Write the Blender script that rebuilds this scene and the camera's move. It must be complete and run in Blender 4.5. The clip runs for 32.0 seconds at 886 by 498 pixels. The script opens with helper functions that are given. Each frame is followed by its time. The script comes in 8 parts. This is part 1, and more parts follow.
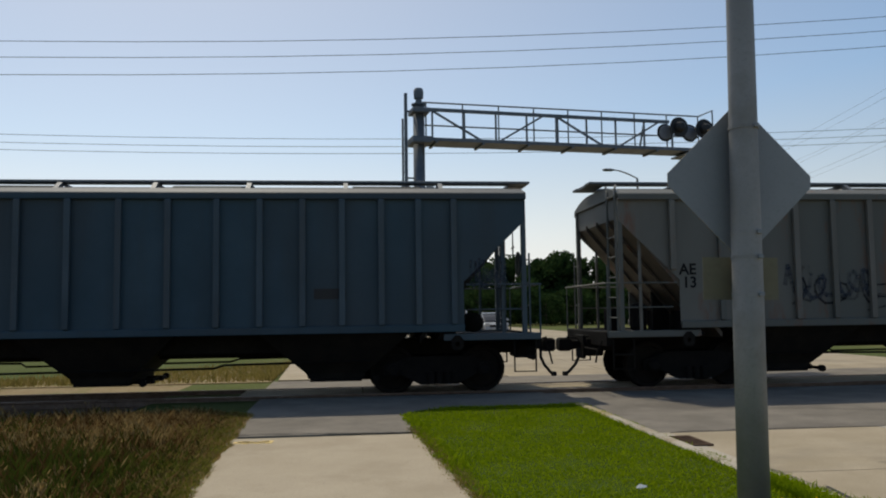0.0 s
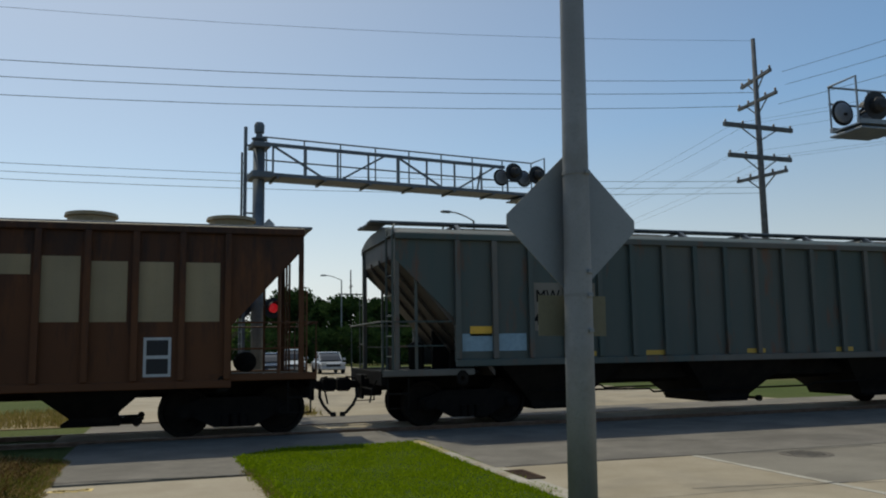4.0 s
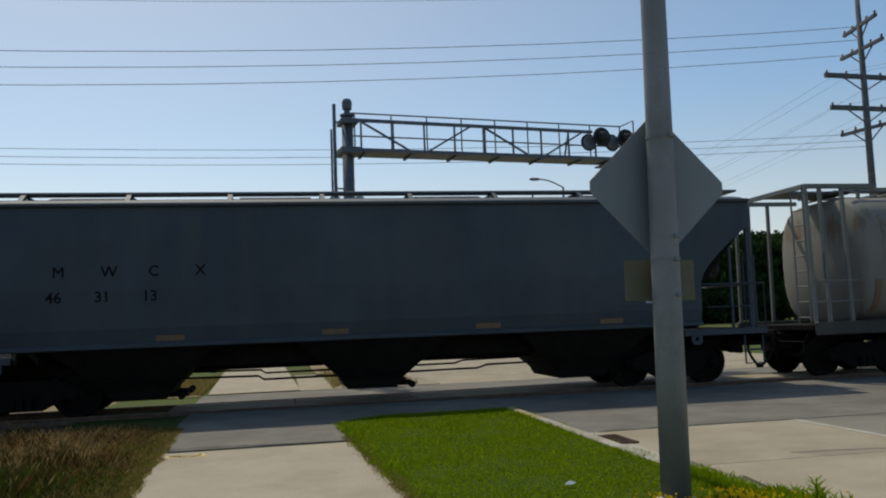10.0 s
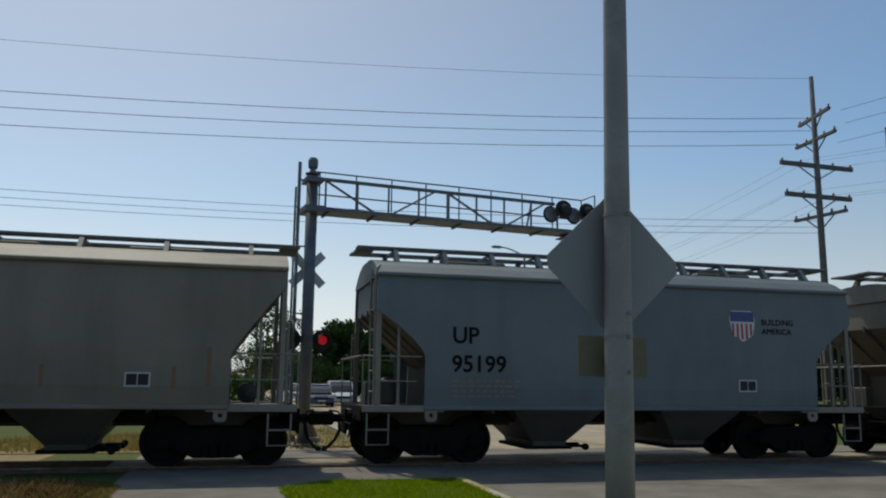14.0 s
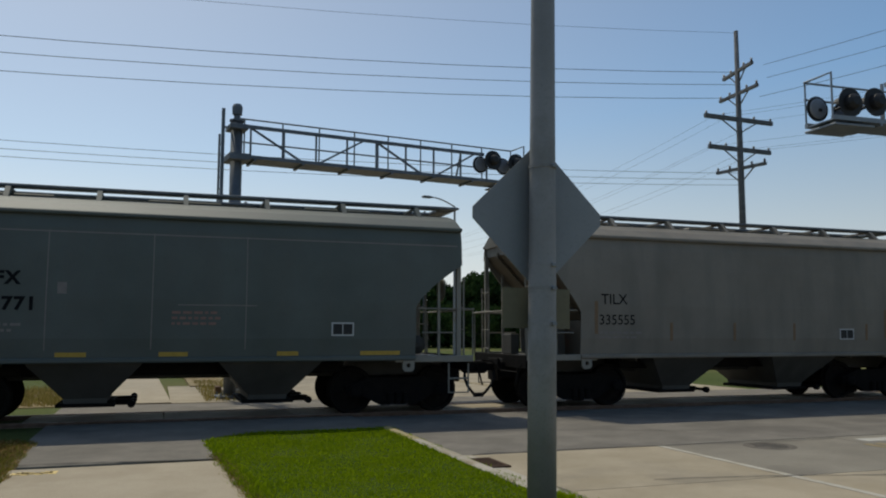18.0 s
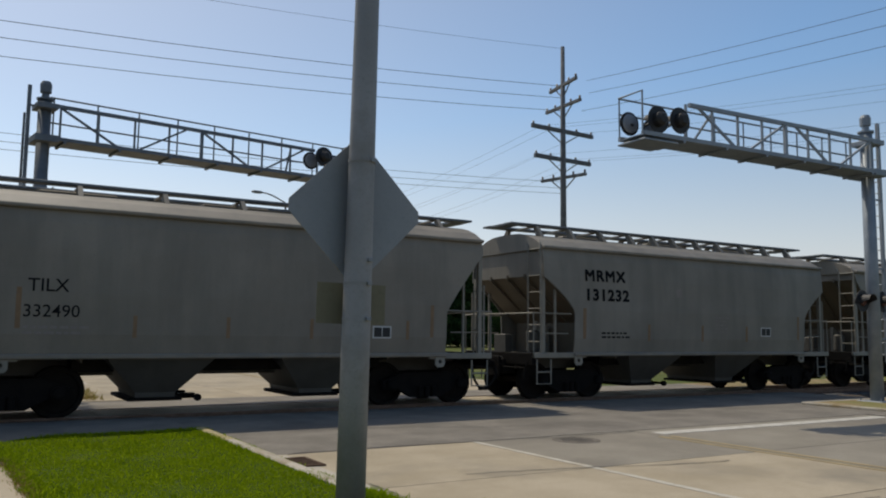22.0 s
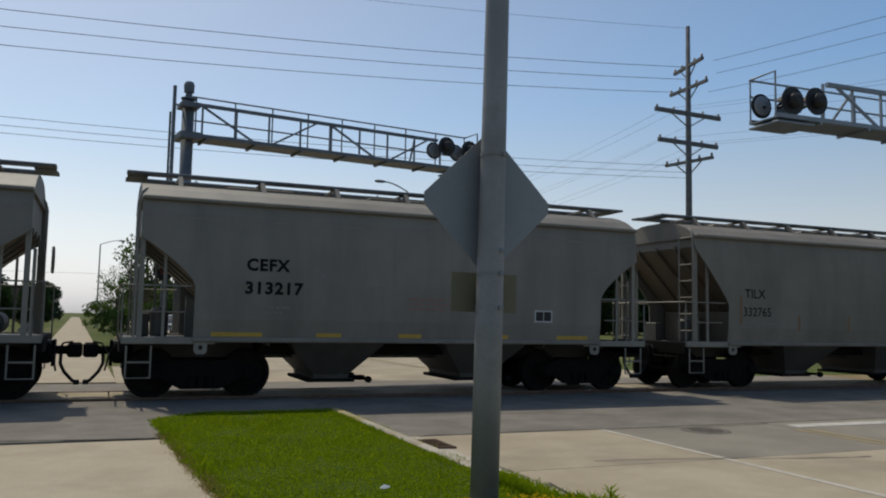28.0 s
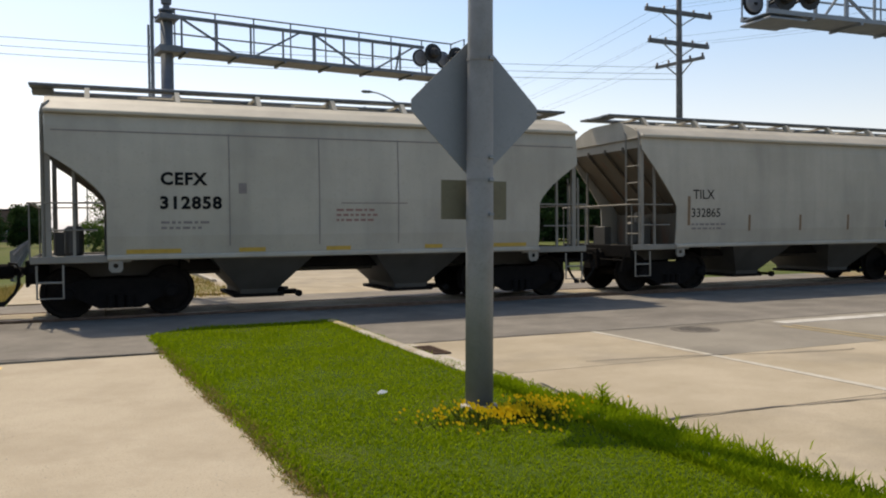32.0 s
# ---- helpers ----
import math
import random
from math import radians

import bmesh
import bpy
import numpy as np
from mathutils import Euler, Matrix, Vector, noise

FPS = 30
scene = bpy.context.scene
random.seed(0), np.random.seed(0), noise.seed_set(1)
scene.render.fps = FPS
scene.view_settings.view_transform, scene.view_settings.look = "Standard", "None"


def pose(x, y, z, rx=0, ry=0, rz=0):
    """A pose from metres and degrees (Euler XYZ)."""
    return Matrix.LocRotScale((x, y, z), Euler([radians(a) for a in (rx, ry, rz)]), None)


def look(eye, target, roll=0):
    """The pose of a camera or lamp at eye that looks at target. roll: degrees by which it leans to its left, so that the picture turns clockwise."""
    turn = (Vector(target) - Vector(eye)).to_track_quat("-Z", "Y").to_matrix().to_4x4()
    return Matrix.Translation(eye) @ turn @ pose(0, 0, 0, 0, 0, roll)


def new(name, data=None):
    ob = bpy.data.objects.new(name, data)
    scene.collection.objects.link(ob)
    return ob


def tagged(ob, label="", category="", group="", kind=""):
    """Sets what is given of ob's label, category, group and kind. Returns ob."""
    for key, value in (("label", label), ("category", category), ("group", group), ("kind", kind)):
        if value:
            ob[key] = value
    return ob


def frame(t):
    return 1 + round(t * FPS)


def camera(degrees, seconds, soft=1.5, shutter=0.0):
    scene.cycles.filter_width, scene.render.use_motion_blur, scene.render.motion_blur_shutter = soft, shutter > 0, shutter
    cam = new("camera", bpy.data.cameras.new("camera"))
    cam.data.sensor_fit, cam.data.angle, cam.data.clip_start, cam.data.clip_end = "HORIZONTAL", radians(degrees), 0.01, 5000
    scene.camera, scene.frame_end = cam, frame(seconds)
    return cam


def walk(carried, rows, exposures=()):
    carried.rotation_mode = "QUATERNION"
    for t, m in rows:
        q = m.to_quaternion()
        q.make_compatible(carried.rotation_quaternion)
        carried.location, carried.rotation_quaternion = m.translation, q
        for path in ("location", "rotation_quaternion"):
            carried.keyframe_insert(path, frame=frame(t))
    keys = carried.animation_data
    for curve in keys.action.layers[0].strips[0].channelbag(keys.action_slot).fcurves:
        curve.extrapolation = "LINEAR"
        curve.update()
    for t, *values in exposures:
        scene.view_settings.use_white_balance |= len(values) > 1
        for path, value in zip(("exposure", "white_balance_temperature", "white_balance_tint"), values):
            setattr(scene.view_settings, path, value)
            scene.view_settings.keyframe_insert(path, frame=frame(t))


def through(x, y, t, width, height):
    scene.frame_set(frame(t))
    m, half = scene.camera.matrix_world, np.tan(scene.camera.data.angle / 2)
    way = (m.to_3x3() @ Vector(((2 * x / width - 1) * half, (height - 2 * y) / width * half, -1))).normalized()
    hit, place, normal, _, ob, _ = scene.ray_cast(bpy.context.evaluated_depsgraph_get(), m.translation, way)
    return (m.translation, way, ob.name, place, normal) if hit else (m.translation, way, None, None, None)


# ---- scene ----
cam = camera(57.0, 32.0, 2.0)
PATH = [
    (0, (-0.022, 0.129, 1.617), (0.204, 2.11, 1.77), -0.8),
    (0.5, (0.023, 0.182, 1.593), (0.328, 2.155, 1.716), -0.6),
    (1, (-0.023, 0.101, 1.583), (0.451, 2.036, 1.751), -0.3),
    (1.5, (0.003, 0.127, 1.604), (0.51, 2.055, 1.765), -1.5),
    (2, (-0.095, 0.097, 1.597), (0.431, 2.021, 1.739), -1.2),
    (2.5, (-0.085, 0.036, 1.571), (0.378, 1.964, 1.833), -0.0),
    (3, (-0.133, 0.053, 1.575), (0.313, 1.989, 1.809), -0.7),
    (3.5, (-0.128, 0.077, 1.586), (0.348, 2.003, 1.841), -0.5),
    (4, (-0.08, 0.107, 1.586), (0.531, 1.995, 1.829), -0.9),
    (4.5, (-0.085, 0.094, 1.578), (0.442, 1.999, 1.884), -1.6),
    (6.5, (0.06, -0.043, 1.59), (0.512, 1.877, 1.919), -0.0),
    (7, (0.075, -0.022, 1.599), (0.501, 1.916, 1.853), -0.1),
    (7.5, (0.073, 0.008, 1.609), (0.555, 1.934, 1.853), -0.5),
    (8, (0.069, 0.007, 1.592), (0.537, 1.937, 1.822), -0.1),
    (8.5, (0.1, -0.07, 1.584), (0.531, 1.868, 1.828), -0.7),
    (9, (0.071, -0.114, 1.57), (0.432, 1.837, 1.82), 0.0),
    (9.5, (0.021, -0.061, 1.581), (0.382, 1.896, 1.787), -1.1),
    (10, (-0.063, -0.029, 1.578), (0.333, 1.924, 1.752), -2.1),
    (10.5, (-0.087, 0.023, 1.599), (0.298, 1.974, 1.803), -1.3),
    (11, (-0.105, 0.031, 1.595), (0.328, 1.97, 1.821), -1.6),
    (11.5, (-0.1, 0.009, 1.614), (0.386, 1.931, 1.878), -0.9),
    (12, (-0.11, -0.007, 1.628), (0.301, 1.933, 1.889), -0.8),
    (12.5, (-0.07, -0.018, 1.605), (0.368, 1.912, 1.891), 0.2),
    (13, (-0.035, -0.015, 1.61), (0.482, 1.894, 1.905), 1.0),
    (13.5, (-0.03, -0.024, 1.609), (0.464, 1.89, 1.913), 1.4),
    (14, (-0.027, -0.032, 1.608), (0.459, 1.88, 1.934), 0.6),
    (14.5, (-0.062, -0.027, 1.601), (0.365, 1.912, 1.84), -0.7),
    (16.5, (-0.048, 0.003, 1.614), (0.388, 1.943, 1.827), -0.1),
    (17, (-0.043, -0.004, 1.625), (0.404, 1.934, 1.838), -0.3),
    (17.5, (-0.018, -0.007, 1.597), (0.471, 1.921, 1.807), -0.6),
    (18, (0.054, 0.045, 1.638), (0.707, 1.924, 1.843), 0.1),
    (18.5, (0.04, 0.048, 1.629), (0.664, 1.932, 1.876), 0.4),
    (19, (0.021, 0.105, 1.589), (0.648, 1.989, 1.828), 1.3),
    (19.5, (0.006, 0.09, 1.582), (0.586, 1.991, 1.805), 0.9),
    (20, (0.031, 0.036, 1.628), (0.618, 1.938, 1.822), 1.0),
    (20.5, (0.067, 0.07, 1.643), (0.734, 1.951, 1.772), 0.5),
    (21, (0.103, 0.032, 1.609), (1.113, 1.757, 1.68), 0.0),
    (21.5, (0.113, 0.073, 1.586), (1.113, 1.797, 1.752), -0.6),
    (22, (0.218, 0.055, 1.6), (1.239, 1.762, 1.808), 0.6),
    (22.5, (0.161, 0.075, 1.587), (1.148, 1.802, 1.796), 1.0),
    (23, (0.057, 0.055, 1.564), (1.035, 1.782, 1.806), -0.5),
    (23.5, (0.0, 0.006, 1.602), (1.0, 1.732, 1.755), -0.3),
    (24, (-0.002, 0.001, 1.624), (0.908, 1.77, 1.835), 0.5),
    (24.5, (0.005, -0.026, 1.596), (0.867, 1.762, 1.838), 0.7),
    (26.5, (0.042, -0.093, 1.629), (0.801, 1.744, 1.852), -0.9),
    (27, (0.058, -0.128, 1.619), (0.812, 1.714, 1.816), -0.7),
    (27.5, (0.027, -0.064, 1.611), (0.805, 1.768, 1.809), 0.7),
    (28, (0.015, -0.09, 1.614), (0.78, 1.751, 1.785), 1.1),
    (28.5, (0.023, -0.114, 1.607), (0.768, 1.738, 1.736), 0.2),
    (29, (0.111, -0.162, 1.597), (0.872, 1.687, 1.655), -0.8),
    (29.5, (0.063, -0.122, 1.58), (0.764, 1.746, 1.439), -2.2),
    (30, (0.075, -0.08, 1.574), (0.699, 1.803, 1.319), -3.2),
    (30.5, (0.068, -0.096, 1.559), (0.648, 1.804, 1.329), -2.1),
    (31, (0.049, -0.084, 1.594), (0.745, 1.785, 1.441), -1.4),
    (31.5, (0.069, -0.069, 1.588), (0.802, 1.789, 1.488), -0.9),
    (31.8, (0.026, -0.094, 1.573), (0.797, 1.751, 1.522), -0.0),
    (32, (0.018, -0.102, 1.594), (0.806, 1.735, 1.546), -0.6),
]
# seconds, stops, kelvin, tint
EXPOSURE = [(0.0, -0.1, 6800, 6), (1.0, 0.0, 6800, 6), (3.0, -0.15, 6500, 3), (7.0, -0.46, 6350, 0), (8.0, -0.32, 6400, 0), (10.0, -0.2, 6400, 2), (14.0, -0.27, 6400, 2), (17.0, -0.28, 6450, 3), (20.0, -0.28, 6500, 4), (21.3, -0.03, 6700, 8), (22.5, 0.0, 6600, 6), (24.0, -0.1, 6500, 5), (27.0, -0.2, 6500, 6), (28.5, -0.15, 6500, 6), (29.0, -0.08, 6700, 8), (29.6, 0.3, 7000, 10), (30.0, 0.36, 7000, 10), (30.5, 0.55, 7050, 10), (31.0, 0.58, 7050, 10), (32.0, 0.5, 7050, 10)]
walk(cam, [(t, look(eye, target, roll)) for t, eye, target, roll in PATH], EXPOSURE)
SKY, SUN = 0.138, 2.7

# ---------- world, sun, exposure ----------
world = bpy.data.worlds.new("world")
scene.world = world
world.use_nodes = True
wn = world.node_tree.nodes
sky = wn.new("ShaderNodeTexSky")
sky.sky_type = 'NISHITA'
sky.sun_disc = False
sky.sun_elevation = radians(56)
sky.sun_rotation = radians(-17)
sky.altitude = 200
sky.air_density = 1.0
sky.dust_density = 1.3
sky.ozone_density = 0.6
wn["Background"].inputs["Strength"].default_value = SKY
wl = world.node_tree.links
clear = wn.new("ShaderNodeHueSaturation")
clear.inputs["Saturation"].default_value = 1.2
wl.new(sky.outputs["Color"], clear.inputs["Color"])
# summer haze takes the colour out of the sky towards the horizon
grey = wn.new("ShaderNodeRGBToBW")
wl.new(sky.outputs["Color"], grey.inputs[0])
tone = wn.new("ShaderNodeMix")
tone.data_type, tone.blend_type = 'RGBA', 'MULTIPLY'
tone.inputs[0].default_value = 1.0
wl.new(grey.outputs[0], tone.inputs[6])
tone.inputs[7].default_value = (0.925, 0.91, 0.98, 1)
coord = wn.new("ShaderNodeTexCoord")
split = wn.new("ShaderNodeSeparateXYZ")
wl.new(coord.outputs["Generated"], split.inputs[0])
low = wn.new("ShaderNodeMapRange")
low.inputs["From Min"].default_value, low.inputs["From Max"].default_value = 0.3, 0.0
low.inputs["To Max"].default_value = 0.92
wl.new(split.outputs["Z"], low.inputs["Value"])
veil = wn.new("ShaderNodeMix")
veil.data_type = 'RGBA'
glow = wn.new("ShaderNodeVectorMath")
glow.operation = 'DOT_PRODUCT'
glow.inputs[1].default_value = (-0.1525, 0.508, 0.847)
wl.new(coord.outputs["Generated"], glow.inputs[0])
near_sun = wn.new("ShaderNodeMapRange")
near_sun.inputs["From Min"].default_value, near_sun.inputs["From Max"].default_value = 0.45, 0.85
near_sun.inputs["To Max"].default_value = 0.5
wl.new(glow.outputs["Value"], near_sun.inputs["Value"])
most = wn.new("ShaderNodeMath")
most.operation = 'MAXIMUM'
wl.new(low.outputs[0], most.inputs[0])
wl.new(near_sun.outputs[0], most.inputs[1])
wl.new(most.outputs[0], veil.inputs[0])
wl.new(clear.outputs[0], veil.inputs[6])
wl.new(tone.outputs[2], veil.inputs[7])
wl.new(veil.outputs[2], wn["Background"].inputs["Color"])
sun_data = bpy.data.lights.new("sun", 'SUN')
sun_data.energy = SUN
sun_data.angle = radians(0.55)
sun_data.color = (1.0, 0.91, 0.78)
sun = new("sun", sun_data)
sun.matrix_world = look((-3.6, 12.0, 20.0), (0, 0, 0))

# ---------- materials ----------
MATS = {}


def shader(name, rough=0.6, metal=0.0):
    m = bpy.data.materials.new(name)
    m.use_nodes = True
    n, l = m.node_tree.nodes, m.node_tree.links
    b = n["Principled BSDF"]
    b.inputs["Roughness"].default_value = rough
    b.inputs["Metallic"].default_value = metal
    if rough > 0.78:
        b.inputs["Specular IOR Level"].default_value = 0.12
    return m, n, l, b


def noise_tex(n, l, scale, detail=4.0, rough=0.6, stretch=(1, 1, 1), own=True):
    co = n.new("ShaderNodeTexCoord")
    mp = n.new("ShaderNodeMapping")
    mp.inputs["Scale"].default_value = stretch
    l.new(co.outputs["Object"], mp.inputs["Vector"])
    if own:
        info = n.new("ShaderNodeObjectInfo")
        mul = n.new("ShaderNodeMath")
        mul.operation = 'MULTIPLY'
        mul.inputs[1].default_value = 37.0
        l.new(info.outputs["Random"], mul.inputs[0])
        l.new(mul.outputs[0], mp.inputs["Location"])
    t = n.new("ShaderNodeTexNoise")
    t.inputs["Scale"].default_value = scale
    t.inputs["Detail"].default_value = detail
    t.inputs["Roughness"].default_value = rough
    l.new(mp.outputs["Vector"], t.inputs["Vector"])
    return t


def ramp(n, l, src, lo, hi):
    r = n.new("ShaderNodeMapRange")
    r.inputs["From Min"].default_value = lo
    r.inputs["From Max"].default_value = hi
    l.new(src, r.inputs["Value"])
    return r.outputs["Result"]


def mix(n, l, fac, a, b):
    x = n.new("ShaderNodeMix")
    x.data_type = 'RGBA'
    for sock, v in ((x.inputs[6], a), (x.inputs[7], b)):
        if isinstance(v, tuple):
            sock.default_value = (*v, 1)
        else:
            l.new(v, sock)
    if isinstance(fac, (int, float)):
        x.inputs[0].default_value = fac
    else:
        l.new(fac, x.inputs[0])
    return x.outputs[2]


def bump(n, l, b, src, strength, dist):
    u = n.new("ShaderNodeBump")
    u.inputs["Strength"].default_value = strength
    u.inputs["Distance"].default_value = dist
    l.new(src, u.inputs["Height"])
    l.new(u.outputs["Normal"], b.inputs["Normal"])


def surface(name, c1, c2, scale=6.0, rough=0.85, fine=60.0, bumps=0.3, dist=0.01, metal=0.0, stain=None, stain_scale=0.6, spread=(0.35, 0.65), grain=0.6):
    """Two colours mixed by a coarse and a fine grain, with fine relief and an optional stain."""
    if name in MATS:
        return MATS[name]
    m, n, l, b = shader(name, rough, metal)
    a = noise_tex(n, l, scale)
    f = noise_tex(n, l, fine, 3.0)
    col = mix(n, l, ramp(n, l, a.outputs["Fac"], *spread), c1, c2)
    dark = tuple(v * grain for v in c1)
    col = mix(n, l, ramp(n, l, f.outputs["Fac"], 0.52, 0.8), col, dark)
    if stain:
        s = noise_tex(n, l, stain_scale, 5.0, 0.65)
        col = mix(n, l, ramp(n, l, s.outputs["Fac"], 0.5, 0.68), col, stain)
    l.new(col, b.inputs["Base Color"])
    bump(n, l, b, f.outputs["Fac"], bumps, dist)
    MATS[name] = m
    return m


def paint(name, c, grime=(0.09, 0.085, 0.07), rust=0.0, dirt=0.5, rust_col=(0.14, 0.055, 0.025), rough=0.62, cast=None):
    """Weathered car paint: vertical grime streaks, cloudy fading, rust patches."""
    if name in MATS:
        return MATS[name]
    m, n, l, b = shader(name, rough)
    cloud = noise_tex(n, l, 0.55, 4.0)
    streak = noise_tex(n, l, 1.3, 4.0, 0.55, (1.5, 1.5, 0.2))
    fine = noise_tex(n, l, 22.0, 4.0)
    faded = tuple(min(1, v * 1.18 + 0.015) for v in c)
    col = mix(n, l, ramp(n, l, cloud.outputs["Fac"], 0.36, 0.66), c, faded)
    if cast:
        wide = noise_tex(n, l, 0.16, 3.0, 0.5, (1, 1, 0.5))
        col = mix(n, l, ramp(n, l, wide.outputs["Fac"], 0.42, 0.58), col, cast)
    g = n.new("ShaderNodeMath")
    g.operation = 'MULTIPLY'
    l.new(ramp(n, l, streak.outputs["Fac"], 0.44, 0.8), g.inputs[0])
    g.inputs[1].default_value = dirt
    col = mix(n, l, g.outputs[0], col, grime)
    if rust:
        rs = noise_tex(n, l, 1.5, 6.0, 0.68, (1.5, 1.5, 0.42))
        r = n.new("ShaderNodeMath")
        r.operation = 'MULTIPLY'
        l.new(ramp(n, l, rs.outputs["Fac"], 0.62 - 0.2 * rust, 0.74 - 0.1 * rust), r.inputs[0])
        r.inputs[1].default_value = 0.9
        col = mix(n, l, r.outputs[0], col, rust_col)
    col = mix(n, l, ramp(n, l, fine.outputs["Fac"], 0.58, 0.95), col, tuple(v * 0.75 for v in c))
    l.new(col, b.inputs["Base Color"])
    bump(n, l, b, cloud.outputs["Fac"], 0.25, 0.03)
    MATS[name] = m
    return m


def plain(name, c, rough=0.5, metal=0.0, emit=0.0):
    if name in MATS:
        return MATS[name]
    m, n, l, b = shader(name, rough, metal)
    f = noise_tex(n, l, 9.0, 4.0)
    l.new(mix(n, l, ramp(n, l, f.outputs["Fac"], 0.4, 0.75), c, tuple(v * 0.8 for v in c)), b.inputs["Base Color"])
    if emit:
        b.inputs["Emission Color"].default_value = (*c, 1)
        b.inputs["Emission Strength"].default_value = emit
    MATS[name] = m
    return m


def spray(name, c, thin=0.45):
    """Aerosol paint: thin in places, so that the side shows through."""
    if name in MATS:
        return MATS[name]
    m, n, l, b = shader(name, 0.8)
    f = noise_tex(n, l, 5.0, 5.0, 0.65)
    l.new(mix(n, l, ramp(n, l, f.outputs["Fac"], 0.4, 0.7), c, tuple(v * 0.75 for v in c)), b.inputs["Base Color"])
    g = noise_tex(n, l, 2.3, 5.0, 0.7, (1, 1, 0.7))
    r = ramp(n, l, g.outputs["Fac"], 0.68, 0.68 - thin)
    l.new(r, b.inputs["Alpha"])
    MATS[name] = m
    return m


def streaked(name, c, pale, rust, dark, z0, z1, amount=0.5, band=None):
    """Paint with rust that runs down from the top in narrow uneven streaks (z0 low end, z1 the top)."""
    if name in MATS:
        return MATS[name]
    m, n, l, b = shader(name, 0.75)
    cloud = noise_tex(n, l, 0.7, 5.0)
    col = mix(n, l, ramp(n, l, cloud.outputs["Fac"], 0.35, 0.65), c, pale)
    co = n.new("ShaderNodeTexCoord")
    sep = n.new("ShaderNodeSeparateXYZ")
    l.new(co.outputs["Object"], sep.inputs[0])
    up = ramp(n, l, sep.outputs["Z"], z0, z1)
    if band:
        w = n.new("ShaderNodeMath")
        w.operation = 'MULTIPLY'
        l.new(up, w.inputs[0])
        l.new(ramp(n, l, sep.outputs["Z"], band[1], band[0]), w.inputs[1])
        up = w.outputs[0]
    for scale, stretch, tone, lo, hi, share in ((2.6, (1.5, 1.5, 0.22), rust, 0.60, 0.74, 0.85), (4.0, (1.7, 1.7, 0.16), dark, 0.73, 0.86, 0.92), (1.0, (1.0, 1.0, 0.6), dark, 0.74, 0.86, 0.8), (9.0, (1.5, 1.5, 0.4), rust, 0.72, 0.84, 0.7)):
        t = noise_tex(n, l, scale, 6.0, 0.7, stretch)
        a = n.new("ShaderNodeMath")
        a.operation = 'MULTIPLY_ADD'
        l.new(up, a.inputs[0])
        a.inputs[1].default_value = amount
        l.new(t.outputs["Fac"], a.inputs[2])
        k = n.new("ShaderNodeMath")
        k.operation = 'MULTIPLY'
        l.new(ramp(n, l, a.outputs[0], lo, hi), k.inputs[0])
        k.inputs[1].default_value = share
        col = mix(n, l, k.outputs[0], col, tone)
    l.new(col, b.inputs["Base Color"])
    bump(n, l, b, cloud.outputs["Fac"], 0.25, 0.03)
    MATS[name] = m
    return m


def glass(name, c=(0.02, 0.025, 0.03)):
    if name in MATS:
        return MATS[name]
    m, n, l, b = shader(name, 0.06)
    b.inputs["Base Color"].default_value = (*c, 1)
    MATS[name] = m
    return m


def leaf_mat(name, c1, c2, through=0.35):
    if name in MATS:
        return MATS[name]
    m, n, l, b = shader(name, 0.9)
    b.inputs["Specular IOR Level"].default_value = 0.0
    geo = n.new("ShaderNodeNewGeometry")
    col = mix(n, l, geo.outputs["Random Per Island"], c1, c2)
    l.new(col, b.inputs["Base Color"])
    tr = n.new("ShaderNodeBsdfTranslucent")
    l.new(col, tr.inputs["Color"])
    ms = n.new("ShaderNodeMixShader")
    ms.inputs[0].default_value = through
    l.new(b.outputs[0], ms.inputs[1])
    l.new(tr.outputs[0], ms.inputs[2])
    l.new(ms.outputs[0], n["Material Output"].inputs["Surface"])
    MATS[name] = m
    return m


# near-black trucks and wheels: the deep shade under the cars is in the colour
STEEL_DARK = surface("shaded_truck_steel", (0.006, 0.0055, 0.005), (0.011, 0.009, 0.008), 5, 0.85, 40)
WHEEL = surface("shaded_wheel_steel", (0.008, 0.007, 0.006), (0.015, 0.012, 0.01), 8, 0.8, 40)
GALV = surface("galvanised_steel", (0.215, 0.215, 0.21), (0.265, 0.265, 0.26), 1.2, 0.6, 40, 0.02, 0.001, metal=0.2, stain=(0.19, 0.185, 0.17), stain_scale=1.6, grain=0.9)
GALV_DARK = surface("aged_galvanised_steel", (0.11, 0.125, 0.14), (0.16, 0.175, 0.19), 3, 0.6, 50, 0.08, 0.002, metal=0.3)
GALV_BRIGHT = surface("bluish_galvanised_steel", (0.2, 0.225, 0.25), (0.26, 0.285, 0.31), 3, 0.55, 50, 0.05, 0.002, metal=0.3, grain=0.85)
SIGN_BACK = surface("bare_aluminium_sign_back", (0.205, 0.22, 0.23), (0.24, 0.255, 0.26), 1.0, 0.6, 40, 0.02, 0.0005, metal=0.2, grain=0.92)
BLACK = plain("black_paint", (0.012, 0.012, 0.013), 0.6)
RUBBER = plain("rubber", (0.018, 0.018, 0.018), 0.8)
WHITE = plain("white_paint", (0.72, 0.72, 0.7), 0.6)
YELLOW = plain("yellow_marking", (0.72, 0.42, 0.04), 0.6)
ORANGE = plain("orange_marking", (0.5, 0.16, 0.04), 0.6)
LETTER = plain("black_lettering", (0.012, 0.012, 0.013), 0.9)
CONCRETE = surface("road_concrete", (0.345, 0.288, 0.2), (0.43, 0.362, 0.262), 0.9, 0.9, 90, 0.4, 0.006, stain=(0.26, 0.225, 0.17), stain_scale=0.35)
